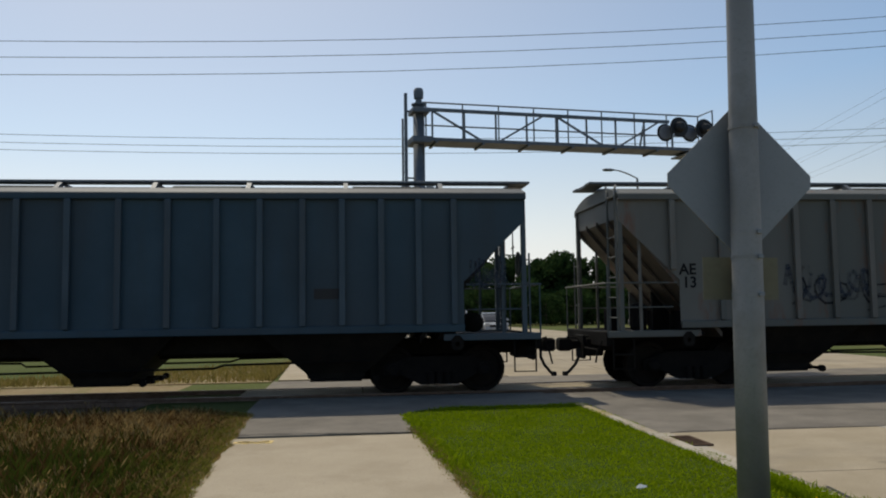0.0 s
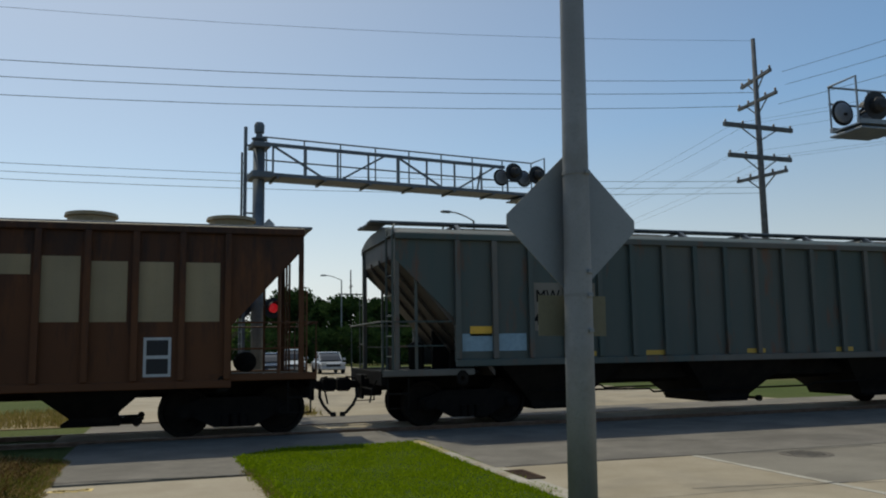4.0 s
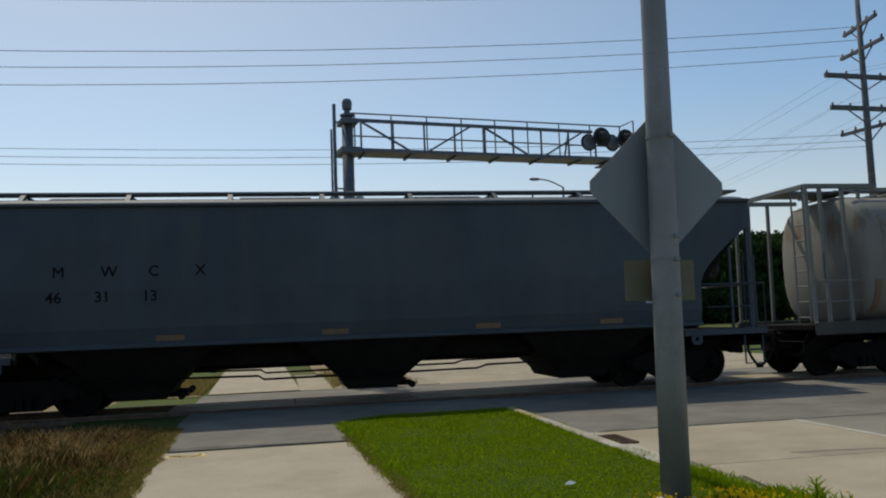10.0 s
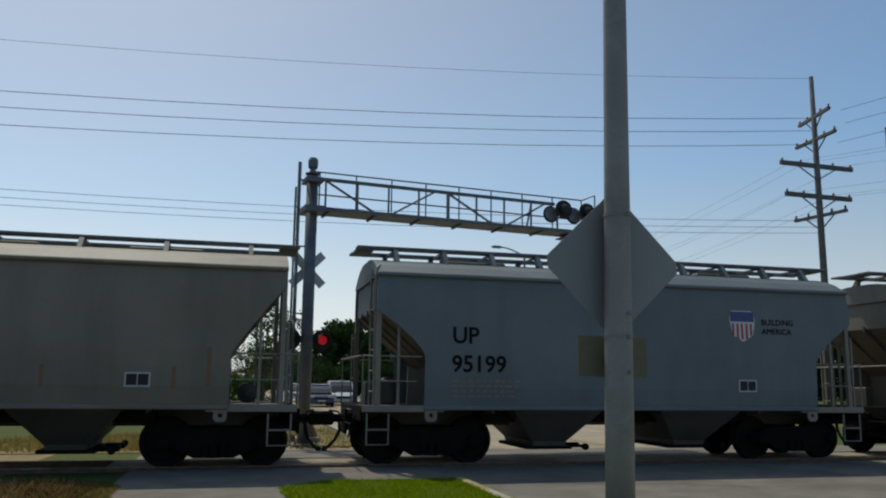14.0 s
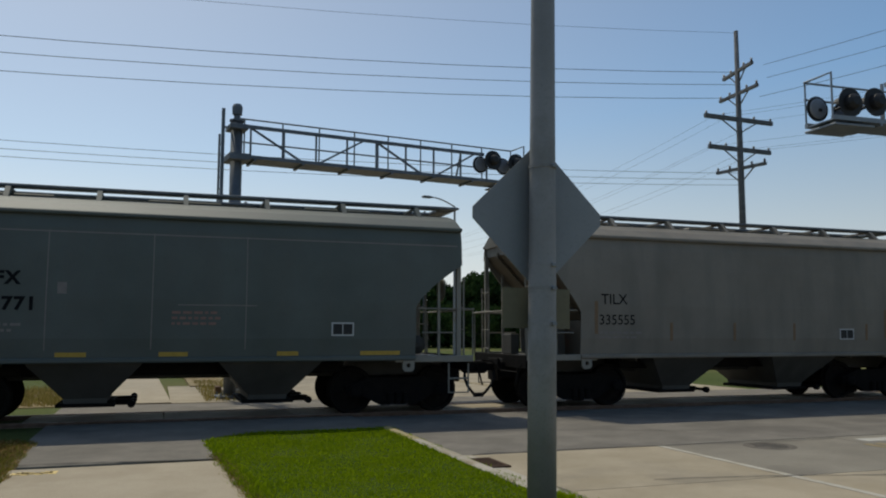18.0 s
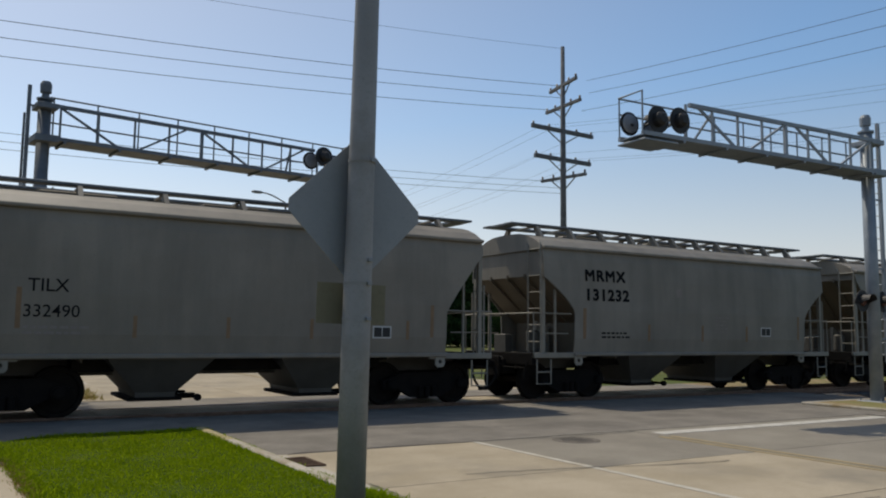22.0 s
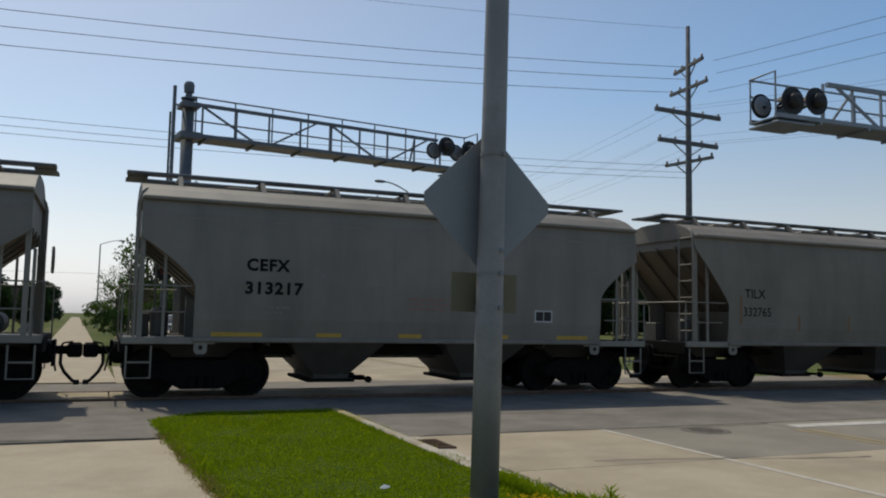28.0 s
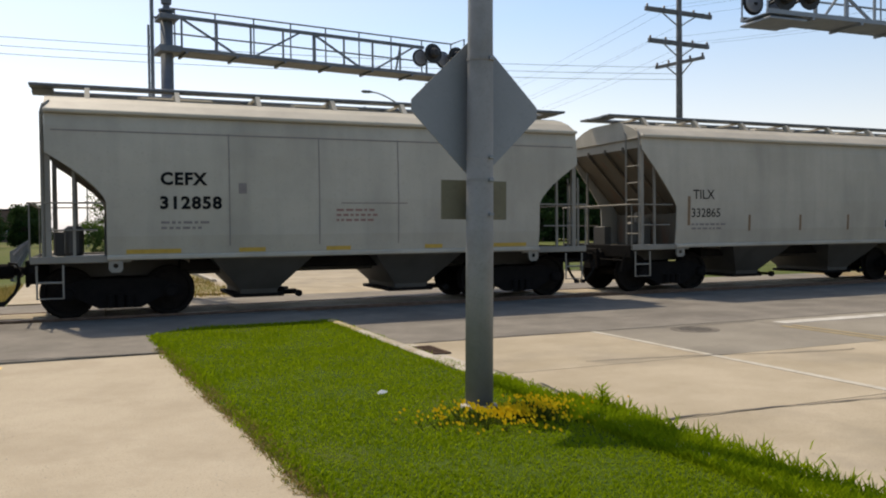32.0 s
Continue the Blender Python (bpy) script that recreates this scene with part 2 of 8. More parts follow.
WALK_CONC = surface("path_concrete", (0.405, 0.34, 0.246), (0.455, 0.388, 0.287), 1.2, 0.92, 60, 0.8, 0.01, stain=(0.365, 0.305, 0.22), stain_scale=0.9, grain=0.74)
CONCRETE_GREY = surface("greyed_road_concrete", (0.225, 0.2, 0.16), (0.285, 0.255, 0.205), 0.9, 0.9, 90, 0.4, 0.006, stain=(0.19, 0.17, 0.14), stain_scale=0.35)
ASPHALT = surface("worn_asphalt", (0.18, 0.162, 0.136), (0.245, 0.22, 0.185), 1.3, 0.9, 110, 0.4, 0.008, stain=(0.15, 0.135, 0.115), stain_scale=0.6)
KERB = surface("kerb_concrete", (0.40, 0.36, 0.29), (0.48, 0.43, 0.35), 2, 0.9, 70, 0.3, 0.006, stain=(0.28, 0.22, 0.13), stain_scale=1.4)
SOIL = surface("grass_ground", (0.04, 0.07, 0.006), (0.06, 0.09, 0.01), 1.5, 0.95, 30, 0.5, 0.02, stain=(0.075, 0.08, 0.02), stain_scale=0.3)
FIELD = surface("field_grass", (0.068, 0.088, 0.018), (0.10, 0.115, 0.03), 0.25, 0.95, 9, 0.5, 0.05, stain=(0.14, 0.125, 0.045), stain_scale=0.06)
BALLAST = surface("ballast", (0.085, 0.07, 0.056), (0.15, 0.125, 0.1), 14, 0.95, 40, 0.9, 0.03)
RAIL = surface("rail_steel", (0.12, 0.075, 0.05), (0.18, 0.12, 0.09), 6, 0.55, 40, metal=0.5)
WOOD_POLE = surface("weathered_pole_wood", (0.125, 0.125, 0.128), (0.185, 0.182, 0.182), 3, 0.9, 20, 0.4, 0.01)
WIRE = plain("cable", (0.05, 0.055, 0.06), 0.6)
RED_LENS = plain("unlit_red_lens", (0.06, 0.008, 0.008), 0.4)
RED_LIT = plain("lit_red_lens", (0.5, 0.012, 0.02), 0.3, 0, 0.45)


# ---------- mesh helpers ----------
class G:
    """A growing mesh: boxes, tubes, prisms and sheets."""

    def __init__(self):
        self.v, self.f = [], []

    def add(self, vs, fs):
        k = len(self.v)
        self.v += [tuple(p) for p in vs]
        self.f += [tuple(i + k for i in f) for f in fs]
        return self

    def box(self, x0, x1, y0, y1, z0, z1, c=0.0):
        if c <= 0:
            vs = [(x, y, z) for z in (z0, z1) for y in (y0, y1) for x in (x0, x1)]
            return self.add(vs, [(0, 2, 3, 1), (4, 5, 7, 6), (0, 1, 5, 4), (2, 6, 7, 3), (0, 4, 6, 2), (1, 3, 7, 5)])
        vs = []
        for z, e in ((z0, c), (z0 + c, 0), (z1 - c, 0), (z1, c)):
            vs += [(x0 + e, y0 + e, z), (x1 - e, y0 + e, z), (x1 - e, y1 - e, z), (x0 + e, y1 - e, z)]
        fs = [(3, 2, 1, 0), (12, 13, 14, 15)]
        for r in range(3):
            fs += [(4 * r + i, 4 * r + (i + 1) % 4, 4 * r + 4 + (i + 1) % 4, 4 * r + 4 + i) for i in range(4)]
        return self.add(vs, fs)

    def tube(self, p, q, r, n=6, r2=None):
        p, q = Vector(p), Vector(q)
        d = (q - p).normalized()
        a = d.orthogonal().normalized()
        b = d.cross(a)
        r2 = r if r2 is None else r2
        vs = [p + (a * math.cos(i * 2 * math.pi / n) + b * math.sin(i * 2 * math.pi / n)) * r for i in range(n)]
        vs += [q + (a * math.cos(i * 2 * math.pi / n) + b * math.sin(i * 2 * math.pi / n)) * r2 for i in range(n)]
        fs = [(i, (i + 1) % n, n + (i + 1) % n, n + i) for i in range(n)]
        return self.add(vs, fs + [tuple(range(n - 1, -1, -1)), tuple(range(n, 2 * n))])

    def pipe(self, pts, r, n=6):
        ps = [Vector(p) for p in pts]
        rings, a = [], None
        for i, p in enumerate(ps):
            d = (ps[min(i + 1, len(ps) - 1)] - ps[max(i - 1, 0)]).normalized()
            a = d.orthogonal().normalized() if a is None else (a - d * a.dot(d)).normalized()
            b = d.cross(a)
            rings.append([p + (a * math.cos(k * 2 * math.pi / n) + b * math.sin(k * 2 * math.pi / n)) * r for k in range(n)])
        return self.rings(rings)

    def bar(self, p, q, w, h=None):
        """A square bar from p to q."""
        p, q = Vector(p), Vector(q)
        d = (q - p).normalized()
        a = d.cross(Vector((0, 1, 0)))
        a = a.normalized() if a.length > 0.1 else Vector((1, 0, 0))
        b = d.cross(a).normalized()
        h = h or w
        k = [a * (s * w / 2) + b * (u * h / 2) for s, u in ((-1, -1), (1, -1), (1, 1), (-1, 1))]
        vs = [p + o for o in k] + [q + o for o in k]
        return self.add(vs, [(3, 2, 1, 0), (4, 5, 6, 7)] + [(i, (i + 1) % 4, 4 + (i + 1) % 4, 4 + i) for i in range(4)])

    def prism(self, pts, a, b, axis='y'):
        """A flat outline, pulled from a to b along an axis. Outline in (x, z) for y, (y, z) for x, (x, y) for z."""
        put = {'y': lambda p, k: (p[0], k, p[1]), 'x': lambda p, k: (k, p[0], p[1]), 'z': lambda p, k: (p[0], p[1], k)}[axis]
        n = len(pts)
        vs = [put(p, a) for p in pts] + [put(p, b) for p in pts]
        return self.add(vs, [tuple(range(n)), tuple(range(2 * n - 1, n - 1, -1))] + [(i, n + i, n + (i + 1) % n, (i + 1) % n) for i in range(n)])

    def rings(self, rings, closed=True, caps=True):
        """Skin through equal rings of points."""
        n = len(rings[0])
        vs = [p for r in rings for p in r]
        fs = []
        for k in range(len(rings) - 1):
            for i in range(n if closed else n - 1):
                j = (i + 1) % n
                fs.append((k * n + i, k * n + j, (k + 1) * n + j, (k + 1) * n + i))
        if caps:
            fs += [tuple(range(n - 1, -1, -1)), tuple(range((len(rings) - 1) * n, len(rings) * n))]
        return self.add(vs, fs)

    def lathe(self, prof, c=(0, 0, 0), axis='z', n=16):
        """A turned shape: (radius, height) pairs about an axis through c."""
        rings = []
        for r, h in prof:
            ring = []
            for i in range(n):
                u, v = r * math.cos(2 * math.pi * i / n), r * math.sin(2 * math.pi * i / n)
                ring.append({'z': (c[0] + u, c[1] + v, c[2] + h), 'y': (c[0] + u, c[1] + h, c[2] - v), 'x': (c[0] + h, c[1] + u, c[2] + v)}[axis])
            rings.append(ring)
        return self.rings(rings)

    def mesh(self, name, smooth=False):
        me = bpy.data.meshes.new(name)
        me.from_pydata(self.v, [], self.f)
        if smooth:
            for p in me.polygons:
                p.use_smooth = True
        me.update()
        return me


def obj(name, me, mat, parent=None, label="", at=None):
    ob = new(name, me)
    if not me.materials:
        me.materials.append(mat)
    elif me.materials[0] != mat:
        ob.material_slots[0].link = 'OBJECT'
        ob.material_slots[0].material = mat
    if parent:
        ob.parent = parent
    if at is not None:
        ob.matrix_local = at
    if label:
        tagged(ob, label)
    return ob


def part(name, g, mat, parent=None, label="", smooth=False):
    return obj(name, g if isinstance(g, bpy.types.Mesh) else g.mesh(name, smooth), mat, parent, label)


def thing(name, label, category, group="", at=None, kind=""):
    e = new(name)
    e.empty_display_size = 0.2
    tagged(e, label, category, group, kind)
    if at is not None:
        e.matrix_world = at
    return e


def letters(parent, txt, x, z, size, mat, where, bold=0.012, width=1.0, name="lettering"):
    """Built-in font, laid on a side whose y at height z is where(z)."""
    cu = bpy.data.curves.new("txt", 'FONT')
    cu.body = txt
    cu.size = size * 1.38
    heavy = "M" in txt or "W" in txt
    cu.offset = 0.0 if heavy else bold * size
    cu.resolution_u = 3
    cu.space_character = 1.14 if bold > 0.05 else 1.0
    ob = bpy.data.objects.new("txt", cu)
    scene.collection.objects.link(ob)
    me = bpy.data.meshes.new_from_object(ob.evaluated_get(bpy.context.evaluated_depsgraph_get()))
    bpy.data.objects.remove(ob)
    g = G()
    shifts = [(0, 0), (-1, -1), (1, -1), (1, 1), (-1, 1)] if heavy else [(0, 0)]
    for k, (a, b) in enumerate(shifts):
        vs = []
        for v in me.vertices:
            px, pz = x + v.co.x * width + a * bold * size * 0.8, z + v.co.y + b * bold * size * 0.8
            vs.append((px, where(pz) - 0.007 - 0.0006 * k, pz))
        if size < 0.6:
            g.add(vs, [tuple(p.vertices) for p in me.polygons])
            continue
        for p in me.polygons:
            outline = [(vs[i][0], vs[i][2]) for i in p.vertices]
            lo, hi = min(b for _, b in outline), max(b for _, b in outline)
            n = max(1, math.ceil((hi - lo) / 0.1))
            for i in range(n):
                q = cut(cut(outline, lo + (hi - lo) * i / n, 1), lo + (hi - lo) * (i + 1) / n, -1)
                if len(q) > 2:
                    g.add([(a, where(b) - 0.007 - 0.0006 * k, b) for a, b in q], [tuple(range(len(q)))])
    bpy.data.meshes.remove(me)
    return part(name, g, mat, parent)


def flat_shape(parent, name, polys, mat, where, off=0.006, label=""):
    """Plain painted shapes on a side: outlines in (x, z)."""
    g = G()
    for j, p in enumerate(polys):
        o = off + 0.0005 * (j % 7)
        lo, hi = min(z for _, z in p), max(z for _, z in p)
        n = max(1, math.ceil((hi - lo) / 0.16))
        for i in range(n):
            q = cut(cut(p, lo + (hi - lo) * i / n, 1), lo + (hi - lo) * (i + 1) / n, -1)
            if len(q) > 2:
                g.add([(x, where(z) - o, z) for x, z in q], [tuple(range(len(q)))])
    ob = part(name, g, mat, parent, label)
    if len(g.f) > 5 and name.startswith("graffiti"):
        tagged(ob, kind="stuff")
    return ob


def cut(p, z, side):
    """The piece of a convex outline above (side 1) or below (side -1) the height z."""
    out = []
    for (x0, z0), (x1, z1) in zip(p, p[1:] + p[:1]):
        a, b = (z0 - z) * side, (z1 - z) * side
        if a >= 0:
            out.append((x0, z0))
        if a * b < 0:
            k = a / (a - b)
            out.append((x0 + (x1 - x0) * k, z))
    return out


def stroke(pts, w):
    """Outlines of the pieces of a brush stroke through (x, z) points."""
    out = []
    for (x0, z0), (x1, z1) in zip(pts, pts[1:]):
        d = math.hypot(x1 - x0, z1 - z0) or 1
        ux, uz = (x1 - x0) / d, (z1 - z0) / d
        ex, ez = ux * w * 0.3, uz * w * 0.3
        nx, nz = -uz * w / 2, ux * w / 2
        out.append([(x0 - ex + nx, z0 - ez + nz), (x0 - ex - nx, z0 - ez - nz), (x1 + ex - nx, z1 + ez - nz), (x1 + ex + nx, z1 + ez + nz)])
    return out

# ---------- the ground and the crossing ----------
TRACK = 17.2          # y of the track's centre line
RAIL_TOP = 0.03


def ground_sheet():
    xs = [-1500, -300, -80, -20, -6, -4.6, -3.8, 22, 22.8, 60, 300, 1500]
    ys = [-300, -40, 0, 13.2, 14.6, 19.8, 21.2, 60, 200, 1500]
    g = G()
    for y in ys:
        for x in xs:
            deep = 14 < y < 20.5 and (x < -4 or x > 22.5)
            g.v.append((x, y, -0.34 if deep else -0.06))
    n = len(xs)
    for j in range(len(ys) - 1):
        for i in range(n - 1):
            g.f.append((j * n + i, j * n + i + 1, (j + 1) * n + i + 1, (j + 1) * n + i))
    tagged(part("ground", g, FIELD), "flat mown green grass ground with dry patches beside the railway", "ground", kind="structure")


def slab(name, x0, x1, y0, y1, z, mat, parent, thick=0.12, lean=0.0):
    g = G()
    g.prism([(x0 + lean * y0, y0), (x1 + lean * y0, y0), (x1 + lean * y1, y1), (x0 + lean * y1, y1)], z - thick, z, 'z')
    return part(name, g, mat, parent)


def roads():
    road = thing("road", "worn pale concrete road with joints and a lane line", "road", kind="structure")
    cols = [4.2, 7.2, 10.4, 13.8, 17.3]
    rows = [-30, -14, -8, -2, 1.8, 5.43, 8.0, 10.75]
    for i in range(4):
        for a, b in zip(rows, rows[1:]):
            slab("concrete_slab", cols[i] + 0.008, cols[i + 1] - 0.008, a + 0.009, b - 0.009, -0.035, CONCRETE_GREY if i > 1 or (i == 1 and b > 8.5) else CONCRETE, road)
    far = [20.6, 27, 34, 42, 52, 66, 90, 130, 200, 320]
    for i in range(4):
        for a, b in zip(far, far[1:]):
            slab("concrete_slab", cols[i] + 0.008, cols[i + 1] - 0.008, a + 0.009, b - 0.009, -0.035, CONCRETE, road, lean=-0.012)
    bed = slab("road_bed", 3.9, 17.4, -30, 10.75, -0.052, ASPHALT, road, 0.1)
    slab("road_bed", 3.9, 17.4, 20.6, 320, -0.052, ASPHALT, road, 0.1, lean=-0.012)
    cross = thing("level_crossing_pavement", "patched grey asphalt level crossing between concrete panels and rails", "crossing", kind="structure")
    for x0, x1, y0, y1 in ((-1.75, 1.85, 11.35, 16.2), (1.85, 3.75, 13.7, 16.2), (3.75, 18.35, 10.76, 16.2), (-1.9, 17.4, 18.2, 20.58)):
        slab("asphalt_strip", x0, x1, y0, y1, -0.03 if x0 > 3 or y0 > 15 else -0.004, ASPHALT, cross)
    slab("asphalt_strip", 18.35, 22.2, 12.95, 16.2, -0.03, ASPHALT, cross)
    slab("asphalt_strip", 17.42, 18.35, 2, 10.74, -0.03, ASPHALT, cross)
    slab("asphalt_strip", 17.4, 22.2, 18.2, 20.58, -0.03, ASPHALT, cross)
    for i in range(10):
        x = -2.2 + i * 2.44
        slab("crossing_panel", x, x + 2.41, TRACK - 0.64, TRACK + 0.64, 0.02, CONCRETE, cross, 0.2)
    # markings
    mark = thing("lane_line", "worn white lane line painted on the concrete", "road marking", kind="structure")
    for y0, y1 in ((-20, -3), (-2.9, 2.1), (2.3, 5.3), (5.5, 8.0), (8.05, 10.7)):
        slab("stripe", 7.14, 7.25, y0, y1, -0.029, WORN_WHITE, mark, 0.005)
    stop = thing("stop_line", "worn white stop line across the lane", "road marking", kind="structure")
    slab("stripe", 10.6, 17.2, 10.1, 10.42, -0.028, surface("fresher_white_paint", (0.42, 0.39, 0.33), (0.58, 0.55, 0.49), 5, 0.8, 60), stop, 0.006)
    yel = thing("centre_line", "faded yellow double centre line", "road marking", kind="structure")
    for x in (10.25, 10.48):
        slab("stripe", x, x + 0.1, -20, 9.9, -0.028, FADED_YELLOW, yel, 0.006)
    for x in (10.25, 10.48):
        slab("stripe", x, x + 0.1, 21.5, 120, -0.028, FADED_YELLOW, yel, 0.006, lean=-0.012)
    # kerb and gutter along the verge, with faded yellow paint near the crossing
    kerb = thing("kerb", "low concrete kerb and gutter with faded yellow paint", "kerb", kind="structure")
    y = -12.0
    while y < 13.7:
        y1 = min(y + 1.85, 13.75)
        mat = KERB_YELLOW if y > 10.2 else KERB
        g = G()
        g.prism([(3.74, -0.1), (3.74, 0.03), (3.77, 0.05), (3.86, 0.05), (3.9, 0.03), (3.93, -0.028), (4.2, -0.032), (4.2, -0.1)], y + 0.01, y1 - 0.01, 'y')
        part("kerb_stone", g, mat, kerb)
        y = y1
    kf = thing("kerb", "low concrete kerb round the far verge", "kerb", kind="structure")
    y = 27.0
    while y < 60:
        g = G()
        g.prism([(3.5, -0.1), (3.5, 0.06), (3.64, 0.06), (3.7, -0.03), (3.95, -0.03), (3.95, -0.1)], y + 0.01, y + 2.95, 'y')
        part("kerb_stone", g, KERB, kf)
        y += 2.97
    isl = thing("kerb", "concrete kerb round the roadside island", "kerb", kind="structure")
    for x0, x1, y0, y1 in ((18.3, 18.46, 4, 10.6), (18.3, 18.46, 10.62, 13.0), (18.46, 23, 12.86, 13.0)):
        part("kerb_stone", G().box(x0, x1, y0, y1, -0.1, 0.04, 0.02), KERB, isl)
    verge = thing("island_ground", "dry grass and gravel on the roadside island", "verge", kind="structure")
    slab("earth", 18.46, 23.0, 4, 12.86, 0.03, DRY, verge)
    fv = thing("far_verge", "dry brown verge with gravel round the signal mast", "verge", kind="structure")
    island = [(1.5, 22.6), (1.62, 22.1), (2.0, 21.5), (2.9, 21.25), (3.3, 21.7), (3.35, 23.5), (3.2, 25.4), (2.7, 26.3), (2.0, 25.8), (1.6, 24.4)]
    part("earth", G().prism(island, -0.1, 0.03, 'z'), DRY, fv)
    g = G().prism([(-1.95, 20.6), (-1.95, 26.5), (-3.2, 26.0), (-5.0, 24.6), (-7.5, 23.0), (-10.5, 21.6), (-13.0, 20.6)], -0.16, -0.04, 'z')
    part("earth", g, DRY, fv)
    slab("earth", 1.15, 3.5, 26.5, 60, 0.02, DRY, fv, lean=-0.004)
    # paved apron between the far path and the road, and the dry track shoulders
    slab("asphalt_strip", 0.4, 3.9, 20.6, 27.0, -0.02, CONCRETE, cross)
    sides = thing("track_shoulder", "dry grass and grit sloping down to the ballast", "verge", kind="structure")
    for x0, x1 in ((-70, -2.0), (22.4, 70)):
        part("earth", G().prism([(19.3, -0.36), (20.7, -0.035), (20.7, -0.4)], x0, x1, 'x'), DRY, sides)
        part("earth", G().prism([(15.1, -0.36), (13.6, -0.4), (13.6, -0.035)], x0, x1, 'x'), SHADED_SHOULDER, sides)
    # footpath
    path = thing("footpath", "pale worn concrete footpath running up to the tracks", "footpath", kind="structure")
    g = G()
    rnd = random.Random(4)
    left, right = [], []
    y = -8.0
    while y < 11.36:
        left.append((-1.2 - 0.035 * (y + 0) + rnd.uniform(-0.05, 0.05), y))
        right.append((1.54 - 0.055 * y + rnd.uniform(-0.05, 0.05), y))
        y += 0.22
    pts = left + right[::-1]
    g.prism(pts, -0.12, 0.0, 'z')
    part("path_slab", g, WALK_CONC, path)
    fp = [20.6, 24, 28, 33, 39, 46, 55, 66, 80, 100, 130, 180, 280]
    for a, b in zip(fp, fp[1:]):
        slab("path_slab", -1.25, 0.95, a, b - 0.015, 0.0, WALK_CONC, path, lean=-0.026)
    g = G()
    for i in range(3200):
        y = 2.4 + 6.5 * rnd.random() ** 1.6
        k = rnd.random() ** 2
        x = (1.5 - 0.055 * y - k * 2.4) if rnd.random() < 0.75 else (-1.22 - 0.035 * y + k * 1.2)
        r = rnd.uniform(0.002, 0.006) * (1.5 if k < 0.02 else 1)
        a = rnd.uniform(0, 6.3)
        g.add([(x + r * math.cos(a), y + r * math.sin(a), 0.0), (x + r * math.cos(a + 2.1), y + r * math.sin(a + 2.1), 0.0), (x + r * math.cos(a + 4.2), y + r * math.sin(a + 4.2), 0.0), (x, y, r * 0.9)], [(0, 1, 3), (1, 2, 3), (2, 0, 3)])
    tagged(part("path_grit", g, KERB), "loose pale grit on the footpath", "gravel", kind="stuff")
    # a smear of yellow survey paint on the path
    g = G()
    for i in range(9):
        x = -1.5 + i * 0.05
        g.add([(x, 10.75 + 0.05 * math.sin(i * 2.1), 0.004), (x + 0.09, 10.72 + 0.05 * math.sin(i * 2.1), 0.004), (x + 0.1, 10.86 + 0.04 * math.sin(i), 0.004), (x + 0.01, 10.88 + 0.04 * math.sin(i), 0.004)], [(0, 1, 2, 3)])
    tagged(part("paint_mark", g, plain("survey_yellow", (0.75, 0.55, 0.2), 0.7)), "smear of pale yellow survey paint on the path", "paint mark", kind="structure")


def cracks():
    """Dark tar-filled cracks in the slabs and the seam at the end of the path."""
    tar = plain("crack_tar", (0.09, 0.085, 0.08), 0.9)
    rnd = random.Random(8)

    def crack(name, p, q, w, z, label, bend=0.06):
        g = G()
        n = 22
        for i in range(n + 1):
            k = i / n
            x, y = p[0] + (q[0] - p[0]) * k, p[1] + (q[1] - p[1]) * k
            y += bend * math.sin(k * 6) + rnd.uniform(-0.02, 0.02)
            ww = w * rnd.uniform(0.4, 1.3)
            dx, dy = q[0] - p[0], q[1] - p[1]
            d = math.hypot(dx, dy)
            g.v += [(x - dy / d * ww, y + dx / d * ww, z), (x + dy / d * ww, y - dx / d * ww, z)]
        g.f = [(2 * i, 2 * i + 1, 2 * i + 3, 2 * i + 2) for i in range(n)]
        tagged(part(name, g, tar), label, "crack", kind="structure")
    crack("seam", (-1.6, 11.5), (0.95, 11.3), 0.022, 0.004, "dark seam where concrete path meets asphalt", 0.03)
    crack("crack", (4.2, 5.46), (8.6, 5.2), 0.014, -0.027, "dark crack across a concrete road slab")
    crack("crack", (4.22, 7.1), (4.22, 8.3), 0.012, -0.022, "dark crack along the gutter", 0.01)
    crack("crack", (4.2, 6.6), (4.3, 7.3), 0.016, -0.022, "dark crack along the gutter", 0.02)
    crack("crack", (5.5, 8.3), (9.2, 7.6), 0.012, -0.027, "dark crack across a concrete road slab")
    crack("crack", (4.3, 10.8), (10.4, 10.6), 0.014, -0.026, "ragged seam between asphalt and concrete", 0.05)
    crack("crack", (5.2, 13.2), (9.5, 12.2), 0.012, -0.024, "dark crack in the asphalt", 0.15)


